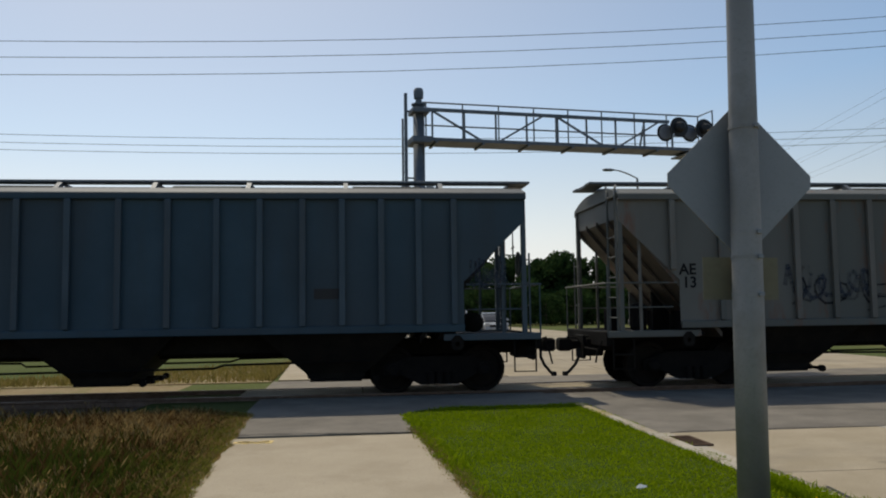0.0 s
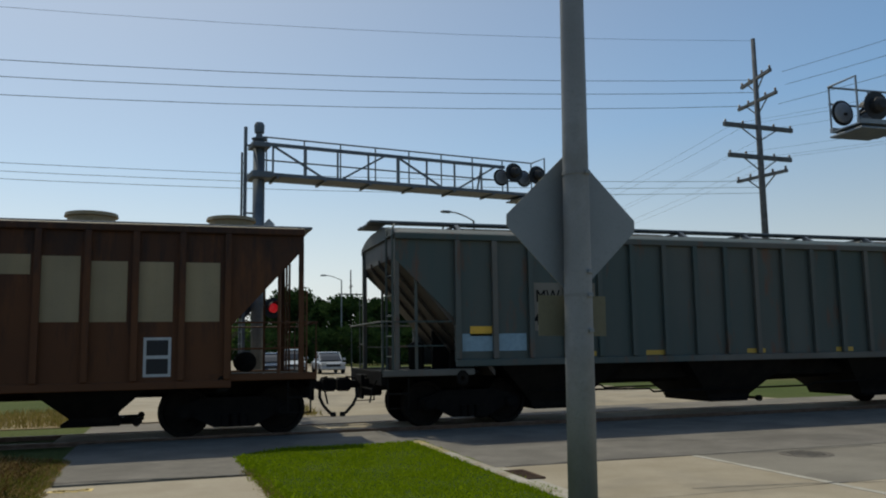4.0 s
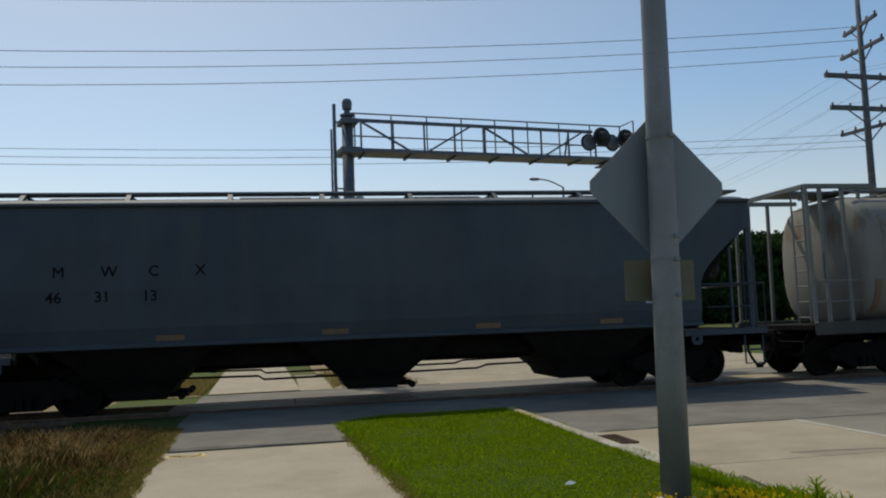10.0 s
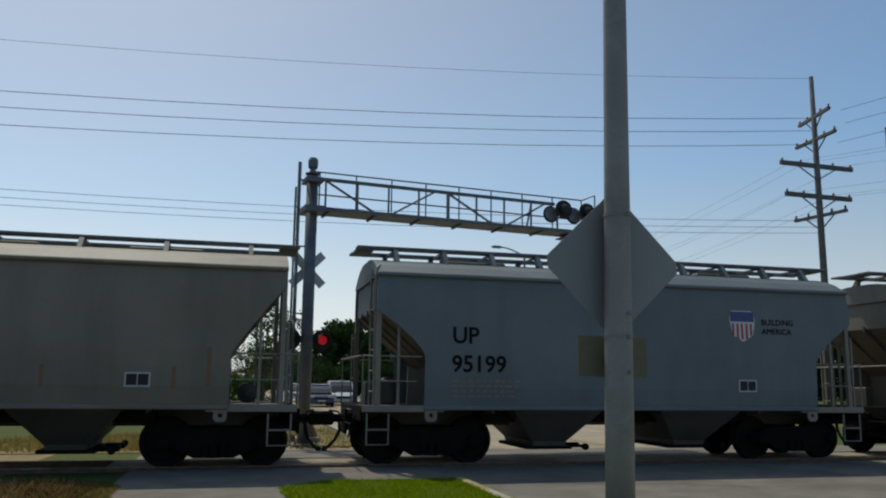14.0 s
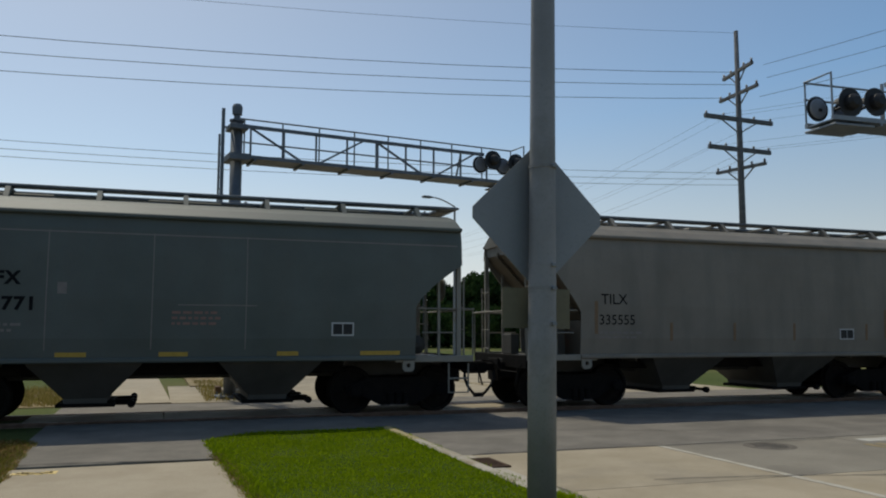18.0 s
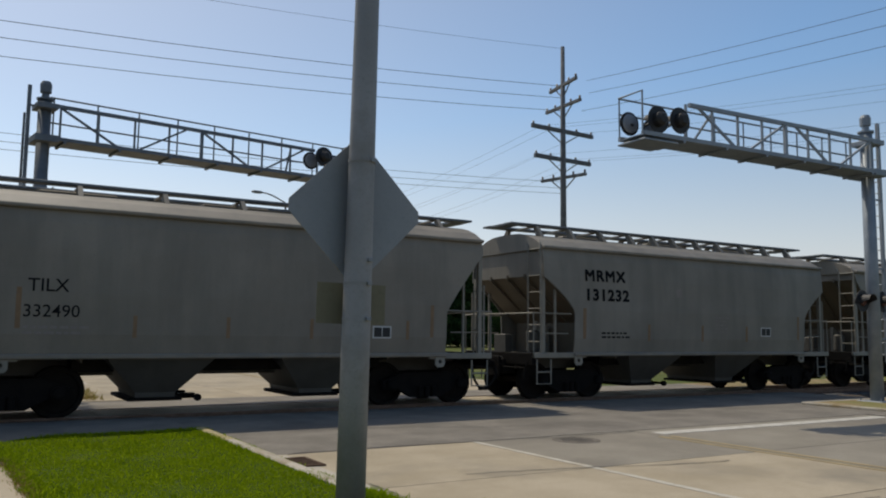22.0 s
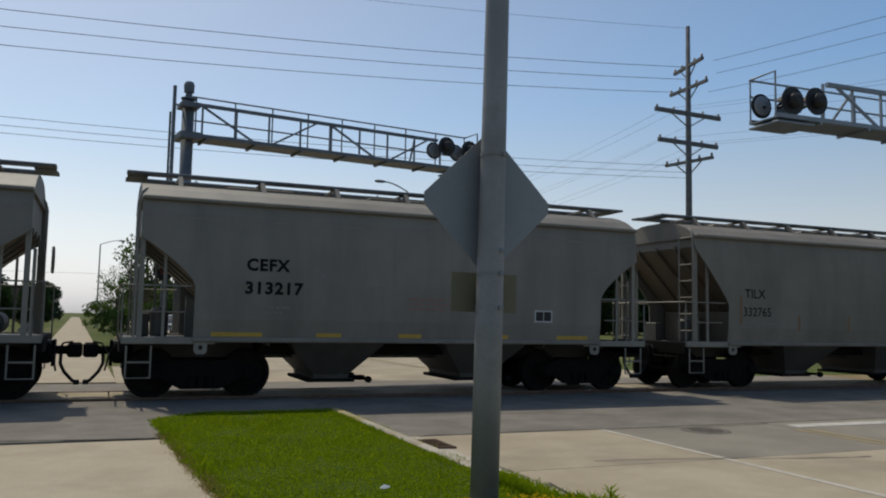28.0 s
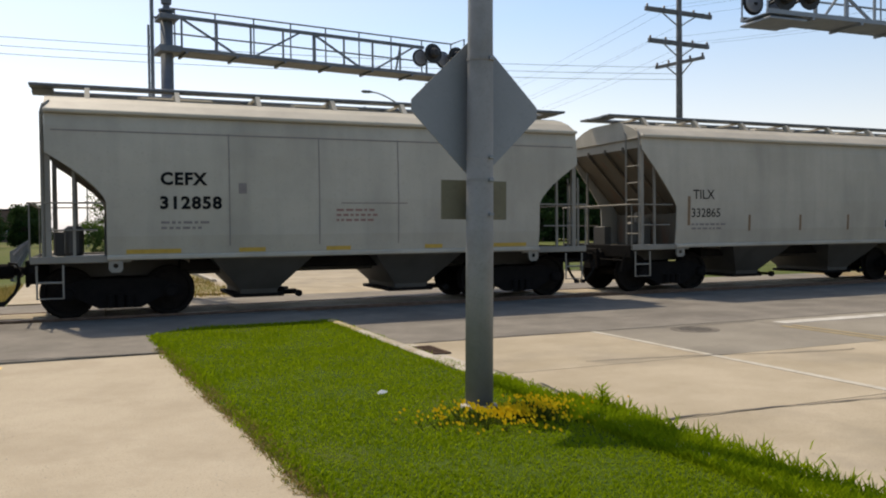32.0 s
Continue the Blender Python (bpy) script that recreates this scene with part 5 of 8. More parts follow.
def gate_mesh():
    g = G().box(-0.5, 0.5, -0.93, 0.93, 0.26, 0.33, 0.015)
    g.box(0.5, 0.85, -0.5, -0.3, 0.26, 0.36).box(0.5, 0.85, 0.3, 0.5, 0.26, 0.36)
    g.tube((0.78, -0.95, 0.31), (0.78, 0.95, 0.31), 0.035, 6)
    for y in (-0.97, 0.97):
        g.lathe([(0.07, -0.05), (0.07, 0.05)], (0.78, y, 0.31), 'y', 8)
    return g.mesh("outlet_gate")


def bracket_mesh(p, off):
    """A bracket that carries the running board over the roof: a cross bar on two short legs."""
    w, r, e, t = p["side"][-1][0], p["ridge"], p["eave"], p["board"] - 0.05
    g = G()
    for s in (-1, 1):
        g.prism([(s * 0.66, t), (s * 0.52, t), (s * w * 0.44, e + (r - e) * 0.9), (s * w * 0.62, e + (r - e) * 0.72)], off - 0.045, off + 0.045, 'x')
    g.box(off - 0.03, off + 0.03, -0.55, 0.55, t - 0.04, t)
    return g.mesh("board_bracket")


def board_mesh(p):
    """The roof running boards: two long gratings and the end crosswalks."""
    b, ht = p["board"], p["ht"] + p.get("overhang", 0.28)
    g = G()
    for y in (-0.47, 0.47):
        g.box(-ht, ht, y - 0.17, y + 0.17, b - 0.05, b, 0.008)
    for s in (-1, 1):
        x0, x1 = sorted((s * (ht - 0.4), s * (ht - 0.02)))
        g.box(x0, x1, -0.3, 0.3, b - 0.06, b - 0.005, 0.008)
    return g.mesh("running_board")


def hatch_mesh(p, x, trough):
    g = G()
    if trough:
        g.box(x - 0.7, x + 0.7, -0.3, 0.3, p["ridge"], p["ridge"] + 0.08, 0.03)
        g.bar((x - 0.72, 0, p["ridge"] + 0.1), (x + 0.72, 0, p["ridge"] + 0.1), 0.05)
    else:
        g.lathe([(0.42, p["ridge"] - 0.02), (0.44, p["ridge"] + 0.2), (0.5, p["ridge"] + 0.21), (0.48, p["ridge"] + 0.28), (0.1, p["ridge"] + 0.31)], (x, 0, 0), 'z', 18)
    return g.mesh("hatch")


TWO_BAY = dict(name="two_bay", L=12.53, half=6.26, ht=5.4, hb=4.42, z_slope=2.98, z_knee=2.1, z_bot=1.13, eave=3.72, ridge=4.13, board=4.33, side=SMOOTH_SIDE, trucks=4.2, bays=(-1.62, 1.62),
               slope_in=3.0, brackets=(-4.7, -3.1, -1.55, 0.0, 1.55, 3.1, 4.7))
STRAIGHT_ENDS = dict(TWO_BAY, name="straight_ends", z_slope=3.4, z_knee=2.05, curve=1.12)
MANY = dict(TWO_BAY, name="many_brackets", hb=4.45, brackets=(-4.9, -3.85, -2.8, -1.75, -0.85, -0.1, 0.85, 1.75, 2.8, 3.85, 4.9), overhang=0.3, board=4.4)
THREE_BAY = dict(name="three_bay", L=17.9, half=8.94, ht=8.08, hb=6.85, z_slope=3.35, z_knee=2.15, z_bot=1.3, eave=3.88, ridge=4.1, board=4.25, side=FLAT_SIDE, trucks=6.4, bays=(-4.4, 0.0, 4.4),
                 slope_in=6.0, brackets=(-6.5, -4.6, -2.7, -0.9, 0.9, 2.7, 4.6, 6.5), overhang=0.3)
SMOOTH_THREE = dict(THREE_BAY, name="smooth_three", side=[(1.5, 1.25), (1.57, 1.6), (1.6, 2.3), (1.58, 3.2), (1.52, 3.88)])


def stencils(car, p, f, x, z, w, mat, rows=2):
    """Rows of tiny stencilled data, too small to read: plain bars."""
    polys = []
    rnd = random.Random(int(abs(x) * 100) + rows)
    for r in range(rows):
        k = x
        while k < x + w:
            b = rnd.uniform(0.05, 0.16)
            polys.append([(k, z - r * 0.1), (k + b, z - r * 0.1), (k + b, z - r * 0.1 + 0.045), (k, z - r * 0.1 + 0.045)])
            k += b + 0.04
    tagged(flat_shape(car, "data_stencil", polys, mat, f), kind="stuff")


def rect(x0, x1, z0, z1):
    return [(x0, z0), (x1, z0), (x1, z1), (x0, z1)]


def label_box(car, f, x, z, w=0.44, h=0.26):
    """The small black consolidated-stencil panel in a white frame."""
    flat_shape(car, "data_panel", [rect(x, x + w, z, z + h)], WHITE_DULL, f, 0.005)
    flat_shape(car, "data_panel_field", [rect(x + 0.03, x + w * 0.48, z + 0.03, z + h - 0.03), rect(x + w * 0.52, x + w - 0.03, z + 0.03, z + h - 0.03)], BLACK, f, 0.008)


WHITE_DULL = plain("dull_white_decal", (0.5, 0.5, 0.48), 0.6)


def hopper(p, label, coat, trim, under, round_=True, ribs=None, rib_coat=None, text=None, extra=None, hatches='trough', roof_coat=None, ends=None):
    """A covered hopper car, centred on its own origin at rail height; its near side faces -y."""
    car = thing("covered_hopper_car", label, "freight car", "train cars")
    key = (p["name"], round_)
    side = [obj("side_sheet", cached(key + ("side", s), lambda: side_mesh(p, s, round_)), coat, car) for s in (-1, 1)]
    obj("roof", cached(key + ("roof",), lambda: roof_mesh(p)), roof_coat or coat, car)
    slope = RED_DUST if coat is RED_BROWN else SLOPE_BROWN if not round_ and coat not in (RIB_TEAL, RIB_DARK, RIB_DIM, RIB_BLUE) else UNDER if coat in (NAVY, RIB_TEAL, RIB_DARK, RIB_DIM, RIB_BLUE) else SLOPE_SHADED
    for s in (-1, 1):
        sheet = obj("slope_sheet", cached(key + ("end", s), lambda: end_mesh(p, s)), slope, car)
        obj("end_wall", cached(key + ("endwall", s), lambda: end_wall_mesh(p, s)), ends or coat, car)
        for y in (-0.75, 0.0, 0.75):
            obj("end_rib", cached(key + ("endrib", s, y), lambda: end_rib_mesh(p, s, y)), slope, sheet)
    w = p["side"][0][0]
    for b in p["bays"]:
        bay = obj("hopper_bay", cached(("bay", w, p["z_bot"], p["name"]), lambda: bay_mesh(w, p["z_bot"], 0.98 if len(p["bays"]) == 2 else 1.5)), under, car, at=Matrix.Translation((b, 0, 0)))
        obj("outlet_gate", cached("gate", gate_mesh), STEEL_DARK, bay)
    obj("running_board", cached(key + ("board",), lambda: board_mesh(p)), GALV_DARK, car)
    for i, b in enumerate(p["brackets"]):
        obj("board_bracket", cached(key + ("bracket", i), lambda: bracket_mesh(p, b)), coat if round_ else GALV_DARK, car)
    nh = 3 if p["half"] < 7 else 4
    spots = (-4.15, -1.5, 1.5, 4.15) if hatches == 'round' else [(i - (nh - 1) / 2) * (2 * p["ht"] - 1.6) / nh for i in range(nh)]
    for i, x in enumerate(spots):
        obj("hatch", cached(key + ("hatch", i, hatches), lambda: hatch_mesh(p, x, hatches == 'trough')), roof_coat or coat, car)
    f = side_at(p)
    if not round_:
        # top chord and side sill of a ribbed car
        for s in (-1, 1):
            obj("top_chord", cached(key + ("chord", s), lambda: G().box(-p["ht"], p["ht"], s * 1.56 - 0.05, s * 1.56 + 0.05, p["eave"] - 0.14, p["eave"] - 0.01, 0.015).mesh("top_chord")), coat, car)
            obj("side_sill", cached(key + ("sill", s), lambda: G().box(-p["hb"], p["hb"], s * 1.56 - 0.04, s * 1.56 + 0.04, p["z_bot"] - 0.1, p["z_bot"] + 0.04, 0.012).mesh("side_sill")), coat, car)
    else:
        for s in (-1, 1):
            obj("side_sill", cached(key + ("rsill", s), lambda: G().box(-p["hb"], p["hb"], s * 1.54 - 0.05, s * 1.54 + 0.05, p["z_bot"] - 0.06, p["z_bot"] + 0.03, 0.02).mesh("side_sill")), coat, car)
            obj("eave_angle", cached(key + ("eave", s), lambda: G().box(-p["ht"], p["ht"], s * 1.545 - 0.05, s * 1.545 + 0.05, p["eave"] - 0.05, p["eave"] + 0.03, 0.02).mesh("eave_angle")), coat, car)
    wide = 0.085 if isinstance(rib_coat, list) else 0.055
    for k, x in enumerate(ribs or ()):
        for s in (-1, 1):
            zt = p["eave"] - 0.13
            zb = p["z_bot"] + 0.04
            h = outline_half(p, zb)
            if abs(x) > h:
                zb = p["z_knee"] + (abs(x) - p["hb"]) / (p["ht"] - p["hb"]) * (p["z_slope"] - p["z_knee"]) + 0.05
            obj("side_rib", cached(key + ("rib", x, s, wide), lambda: G().box(x - wide, x + wide, min(s * 1.545, s * 1.62), max(s * 1.545, s * 1.62), zb, zt, 0.02).mesh("side_rib")), (rib_coat[(k * 7 + k * k) % len(rib_coat)] if isinstance(rib_coat, list) else rib_coat) or coat, car)
    reach = p["trucks"] - 1.1
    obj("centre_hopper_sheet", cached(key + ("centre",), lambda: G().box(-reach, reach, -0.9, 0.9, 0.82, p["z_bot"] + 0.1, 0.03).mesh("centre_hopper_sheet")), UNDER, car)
    if len(p["bays"]) == 3:
        for y in (-1.1, 1.1):
            obj("brake_rod", cached(key + ("rod", y), lambda: G().pipe([(-p["trucks"] + 1.3, y, 0.66), (-2.2, y, 0.62), (-2.1, y, 0.55), (2.1, y, 0.57), (2.3, y, 0.63), (p["trucks"] - 1.3, y, 0.66)], 0.022).mesh("brake_rod")), STEEL_DARK, car)
    running_gear(car, p["half"], p["trucks"], under)
    end_parts(car, p, trim[0] if isinstance(trim, list) else trim, under)
    for t in text or ():
        letters(car, t[0], t[1], t[2], t[3], t[4] if len(t) > 4 else LETTER, f, *(t[5:] if len(t) > 5 else ()))
    if extra:
        extra(car, p, f)
    return car

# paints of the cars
# undersides: grime, darkened further by painting in the deep shade below the cars
UNDER = surface("shaded_grimy_underframe", (0.009, 0.008, 0.007), (0.017, 0.014, 0.011), 3, 0.85, 30)
UNDER_GREY = paint("shaded_grey_hopper_grime", (0.05, 0.045, 0.036), dirt=0.75)
# the last cars get paler, less dirty copies that paint their brighter exposure in
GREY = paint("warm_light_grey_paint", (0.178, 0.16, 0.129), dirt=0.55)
GREY_LIT = paint("lit_light_grey_paint", (0.37, 0.335, 0.262), dirt=0.25)
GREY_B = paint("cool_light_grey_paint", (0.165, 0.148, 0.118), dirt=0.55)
GREY_B_LIT = paint("lit_cool_grey_paint", (0.345, 0.312, 0.25), dirt=0.3)
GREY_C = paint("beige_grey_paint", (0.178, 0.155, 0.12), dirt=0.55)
GREY_C_LIT = paint("lit_beige_grey_paint", (0.385, 0.345, 0.27), dirt=0.25)
GREY_D = paint("greenish_grey_paint", (0.075, 0.087, 0.075), dirt=0.4)
UP_GREY = paint("bluish_grey_paint", (0.115, 0.14, 0.15), dirt=0.35)
RIB_BLUE = paint("blue_grey_paint", (0.009, 0.04, 0.063), grime=(0.016, 0.024, 0.03), dirt=0.5, cast=(0.026, 0.038, 0.048))
RIB_GREY = paint("dirty_grey_paint", (0.12, 0.112, 0.095), dirt=0.7, rust=0.25, cast=(0.085, 0.09, 0.08))
RIB_LIGHT = paint("pale_grey_paint", (0.098, 0.09, 0.075), dirt=0.6, rust=0.25, cast=(0.05, 0.072, 0.066))
RIB_RUST = streaked("rusting_cream_paint", (0.25, 0.168, 0.062), (0.31, 0.22, 0.095), (0.12, 0.045, 0.008), (0.026, 0.01, 0.004), 0.6, 4.1, 0.34)
RIB_DARK = paint("dark_grimy_brown_grey_paint", (0.08, 0.072, 0.06), dirt=0.7, rust=0.4)
RIB_TEAL = paint("faded_teal_paint", (0.045, 0.086, 0.095), dirt=0.5, rust=0.15, cast=(0.075, 0.085, 0.08))
RIB_SPOT = paint("chipped_grey_green_paint", (0.092, 0.097, 0.085), dirt=0.5, rust=0.35, rust_col=(0.05, 0.04, 0.035))
RIB_DIM = paint("blackened_grey_paint", (0.075, 0.07, 0.06), dirt=0.85, rust=0.3)
NAVY = paint("dark_slate_blue_paint", (0.03, 0.042, 0.055), dirt=0.4)
BROWN = streaked("orange_brown_paint", (0.085, 0.027, 0.004), (0.105, 0.034, 0.005), (0.05, 0.016, 0.003), (0.022, 0.008, 0.003), 1.0, 4.2, 0.3)
CREAM = paint("cream_patch_paint", (0.26, 0.20, 0.105), dirt=0.35)
RED_BROWN = streaked("red_brown_paint", (0.078, 0.023, 0.015), (0.096, 0.03, 0.02), (0.055, 0.022, 0.014), (0.035, 0.02, 0.014), 1.2, 4.2, 0.2)
RED_WORN = paint("worn_pink_red_roof_paint", (0.2, 0.07, 0.055), dirt=0.3, rust=0.7, rust_col=(0.34, 0.31, 0.28))
RED_DUST = paint("dusty_grey_under_red", (0.2, 0.178, 0.145), dirt=0.5, rust=0.35, rust_col=(0.10, 0.06, 0.045))
TANK = streaked("rust_stained_white_paint", (0.205, 0.192, 0.165), (0.24, 0.225, 0.19), (0.15, 0.095, 0.045), (0.10, 0.05, 0.022), 2.85, 3.3, 0.16, (3.45, 3.75))
TANK_FRAME = paint("dull_frame_paint", (0.15, 0.155, 0.14), dirt=0.5)
TANK_SILL = paint("greenish_sill_grime", (0.024, 0.024, 0.018), dirt=0.6, rust=0.2)
REEFER = paint("silver_white_paint", (0.125, 0.155, 0.148), dirt=0.4)
SKY_BLUE = plain("pale_blue_patch", (0.24, 0.35, 0.42), 0.7)
TAG_PURPLE = spray("purple_spray_paint", (0.045, 0.02, 0.034))
TAG_WHITE = spray("white_spray_paint", (0.40, 0.40, 0.37), 0.12)
TAG_BLACK = spray("black_spray_paint", (0.02, 0.02, 0.025))
TAG_DARK = spray("dark_graffiti_paint", (0.06, 0.07, 0.09))
ORANGE_STRIPE = plain("orange_stripe_paint", (0.36, 0.08, 0.025), 0.6)
CARS = []
# slope sheets: grimy browns with the shade under the car ends painted in
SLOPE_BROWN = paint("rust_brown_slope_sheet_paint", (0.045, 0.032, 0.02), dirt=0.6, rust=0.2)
SLOPE_SHADED = paint("shaded_grimy_slope_sheet_paint", (0.085, 0.066, 0.04), dirt=0.6, rust=0.3)
RIBS = tuple(round((i - 8.5) * 0.8, 3) for i in range(18))
WIDE_RIBS = tuple(k * x for k in (-1, 1) for x in (0.45, 1.33, 2.21, 3.0, 3.79, 4.53, 5.27, 5.98, 6.66))


BUBBLE = plain("grey_white_fill_paint", (0.27, 0.275, 0.27), 0.7)


def place(car, a, b):
    CARS.append((car, (a + b) / 2))
    return car


def scribble(car, f, x, z, w, h, mat, seed, width=0.05, n=12):
    """A spray-painted tag: one loopy hand-drawn line, no letters."""
    rnd = random.Random(seed)
    pts = []
    a, cx = rnd.uniform(0, 6), 0.0
    amp, flat = 1.0, 1.0
    steps = n * 7
    for i in range(steps + 1):
        if i % 9 == 0:
            amp, flat, spin = rnd.uniform(0.35, 1.0), rnd.uniform(0.2, 1.0), rnd.uniform(0.5, 0.95)
        a += spin
        k = i / steps
        pts.append((x + w * k + w / n * 0.75 * flat * math.cos(a), z + h * (0.5 + 0.5 * amp * math.sin(a) + 0.08 * math.sin(k * 9))))
    flat_shape(car, "graffiti", stroke(pts, width), mat, f, 0.007)


def blobs(car, f, x, z, w, h, mat, seed, n=5, line=None):
    """Fat graffiti shapes in a row, with a dark outline."""
    rnd = random.Random(seed)
    outer, inner = [], []
    for i in range(n):
        cx, cz = x + w * (i + 0.5) / n, z + h / 2 + rnd.uniform(-0.04, 0.04)
        rx, rz = w / n * 0.58, h / 2 * rnd.uniform(0.85, 1.0)
        for store, k in ((outer, 1.12), (inner, 0.93)):
            store.append([(cx + rx * k * math.copysign(abs(math.cos(a)) ** 0.6, math.cos(a)), cz + rz * k * math.copysign(abs(math.sin(a)) ** 0.7, math.sin(a))) for a in [j * 2 * math.pi / 14 for j in range(14)]])
    flat_shape(car, "graffiti_outline", outer, line or TAG_BLACK, f, 0.006)
    for i, p in enumerate(inner):
        flat_shape(car, "graffiti_fill", [p], mat, f, 0.009 + 0.0008 * i)


def cefx(num, a, b, coat=None, name="CEFX"):
    def extra(car, p, f):
        stencils(car, p, f, -3.5, 1.72, 0.75, STENCIL_FAINT)
        label_box(car, f, 2.72, 1.55)
        for x, w in ((-4.1, 0.95), (-2.1, 0.5), (-0.4, 0.5), (1.7, 0.4), (3.3, 0.8)):
            flat_shape(car, "reflector_stripe", [rect(x, x + w, 1.18, 1.26)], YELLOW_DULL, f)
        stencils(car, p, f, -0.2, 1.95, 0.8, STENCIL_RED, 3)
        for q in (rect(-2.28, -2.26, 1.3, 3.4), rect(-0.55, -0.53, 1.3, 3.4), rect(1.1, 1.12, 1.3, 3.4), rect(-0.1, 1.3, 2.1, 2.12)):
            flat_shape(car, "weld_seam", [q], STENCIL_FAINT, f)
        flat_shape(car, "side_plate_seam", [rect(-5.3, 5.3, 3.36, 3.385)], STENCIL_FAINT, f)
        flat_shape(car, "route_card", [rect(-2.1, -1.95, 2.28, 2.48)], STENCIL_FAINT, f)
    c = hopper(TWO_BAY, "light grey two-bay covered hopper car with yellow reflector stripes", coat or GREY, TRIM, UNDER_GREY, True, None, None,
               [(name, -3.5, 2.44, 0.225, LETTER, 0.056, 1.0), (num, -3.52, 2.0, 0.225, LETTER, 0.056, 1.06)], extra)
    return place(c, a, b)


def tilx(num, a, b, coat=None, name="TILX", mark=None):
    def extra(car, p, f):
        stencils(car, p, f, -3.98, 1.6, 0.95, STENCIL_FAINT)
        label_box(car, f, 2.6, 1.47)
        for x in (-2.2, -0.5, 1.2, 3.4):
            flat_shape(car, "orange_bar", [rect(x, x + 0.07, 1.45, 1.85)], ORANGE_DULL, f)
        flat_shape(car, "orange_bar", [rect(-4.1, -4.02, 1.6, 2.3)], ORANGE_DULL, f)
        flat_shape(car, "orange_bar", [rect(4.0, 4.08, 1.5, 2.2)], ORANGE_DULL, f)
        if mark:
            mark(car, p, f)
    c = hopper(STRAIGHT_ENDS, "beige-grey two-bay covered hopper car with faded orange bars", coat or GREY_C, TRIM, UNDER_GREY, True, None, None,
               [(name, -3.94, 2.24, 0.23, LETTER, 0.01), (num, -4.0, 1.8, 0.22, LETTER, 0.005)], extra)
    return place(c, a, b)


def mbkx(num, a, b, coat=None, name="MBKX", line=False):
    def extra(car, p, f):
        flat_shape(car, "decal", [rect(-4.02, -2.92, 2.97, 3.3)], DECAL_WHITE, f)
        flat_shape(car, "decal", [rect(-4.15, -2.6, 2.46, 2.8)], DECAL_WHITE, f)
        letters(car, name, -3.92, 3.02, 0.235, LETTER, lambda z: f(z) - 0.004, 0.012, 1.08)
        letters(car, num, -3.95, 2.5, 0.235, LETTER, lambda z: f(z) - 0.004, 0.012, 1.08)
        stencils(car, p, f, -4.05, 1.68, 0.9, LETTER)
        label_box(car, f, 2.42, 1.45)
        for x in (-4.35, -2.2, 0.2, 3.95):
            flat_shape(car, "orange_bar", [rect(x, x + 0.1, 1.4, 1.75 if abs(x) < 3 else 2.15)], ORANGE_DULL, f)
        if line:
            pts = [(-3.6 + i * 0.45, 1.72 + 0.12 * math.sin(i * 1.3) * math.cos(i * 0.4)) for i in range(18)]
            flat_shape(car, "graffiti_line", stroke(pts, 0.03), TAG_BLACK, f)
    c = hopper(MANY, "light grey two-bay covered hopper car with white lettering decals", coat or GREY_B, TRIM, UNDER_GREY, True, None, None, None, extra)
    return place(c, a, b)


def mrmx(num, a, b, coat=None, name="MRMX"):
    def extra(car, p, f):
        stencils(car, p, f, -3.6, 1.62, 0.8, LETTER)
        label_box(car, f, 2.45, 1.6)
        for x in (-2.0, 0.0, 1.8):
            flat_shape(car, "orange_bar", [rect(x, x + 0.08, 1.45, 1.88)], ORANGE_DULL, f)
        flat_shape(car, "orange_bar", [rect(-4.2, -4.1, 1.5, 2.25)], ORANGE_DULL, f)
        flat_shape(car, "orange_bar", [rect(4.1, 4.18, 1.5, 2.2)], ORANGE_DULL, f)
        flat_shape(car, "emblem", [rect(-0.95, -0.75, 2.62, 2.84)], STENCIL_FAINT, f)
        stencils(car, p, f, 0.55, 2.08, 0.45, STENCIL_FAINT, 5)
    c = hopper(MANY, "light grey two-bay covered hopper car with bold black lettering", coat or GREY, TRIM, UNDER_GREY, True, None, None,
               [(name, -4.14, 2.94, 0.28, LETTER, 0.062, 1.14), (num, -4.14, 2.46, 0.28, LETTER, 0.062, 1.14)], extra)
    return place(c, a, b)


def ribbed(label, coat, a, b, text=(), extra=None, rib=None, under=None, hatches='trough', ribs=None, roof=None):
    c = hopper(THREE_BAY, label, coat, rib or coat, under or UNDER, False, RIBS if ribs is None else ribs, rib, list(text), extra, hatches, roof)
    return place(c, a, b)


TRIM = paint("pale_grey_trim", (0.2, 0.182, 0.145), dirt=0.4)
YELLOW_DULL = plain("dull_yellow_reflector", (0.50, 0.32, 0.05), 0.6)
ORANGE_DULL = plain("dull_orange_bar", (0.21, 0.13, 0.068), 0.7)
STENCIL_FAINT = plain("faint_stencil", (0.22, 0.19, 0.17), 0.7)
STENCIL_RED = plain("faded_red_stencil", (0.27, 0.15, 0.12), 0.7)
DECAL_WHITE = plain("white_decal", (0.62, 0.63, 0.62), 0.5)
S = [4.27, 22.37, 40.36, 52.91, 65.42, 83.5, 101.34, 118.9, 136.6, 149.3, 167.1, 183.6, 196.05, 208.7, 221.25, 233.79, 246.33, 264.3, 276.87, 289.4, 301.95, 319.85, 332.42, 345.1, 357.5, 370.2, 382.7, 395.4, 416.2, 428.75, 441.35, 453.93, 466.4, 478.89, 491.42, 503.94, 516.6]


def car_a(car, p, f):
    flat_shape(car, "dark_patch", [rect(4.0, 4.6, 1.85, 2.05)], BLACK, f)
    scribble(car, f, 7.0, 2.0, 0.7, 0.6, TAG_DARK, 1)


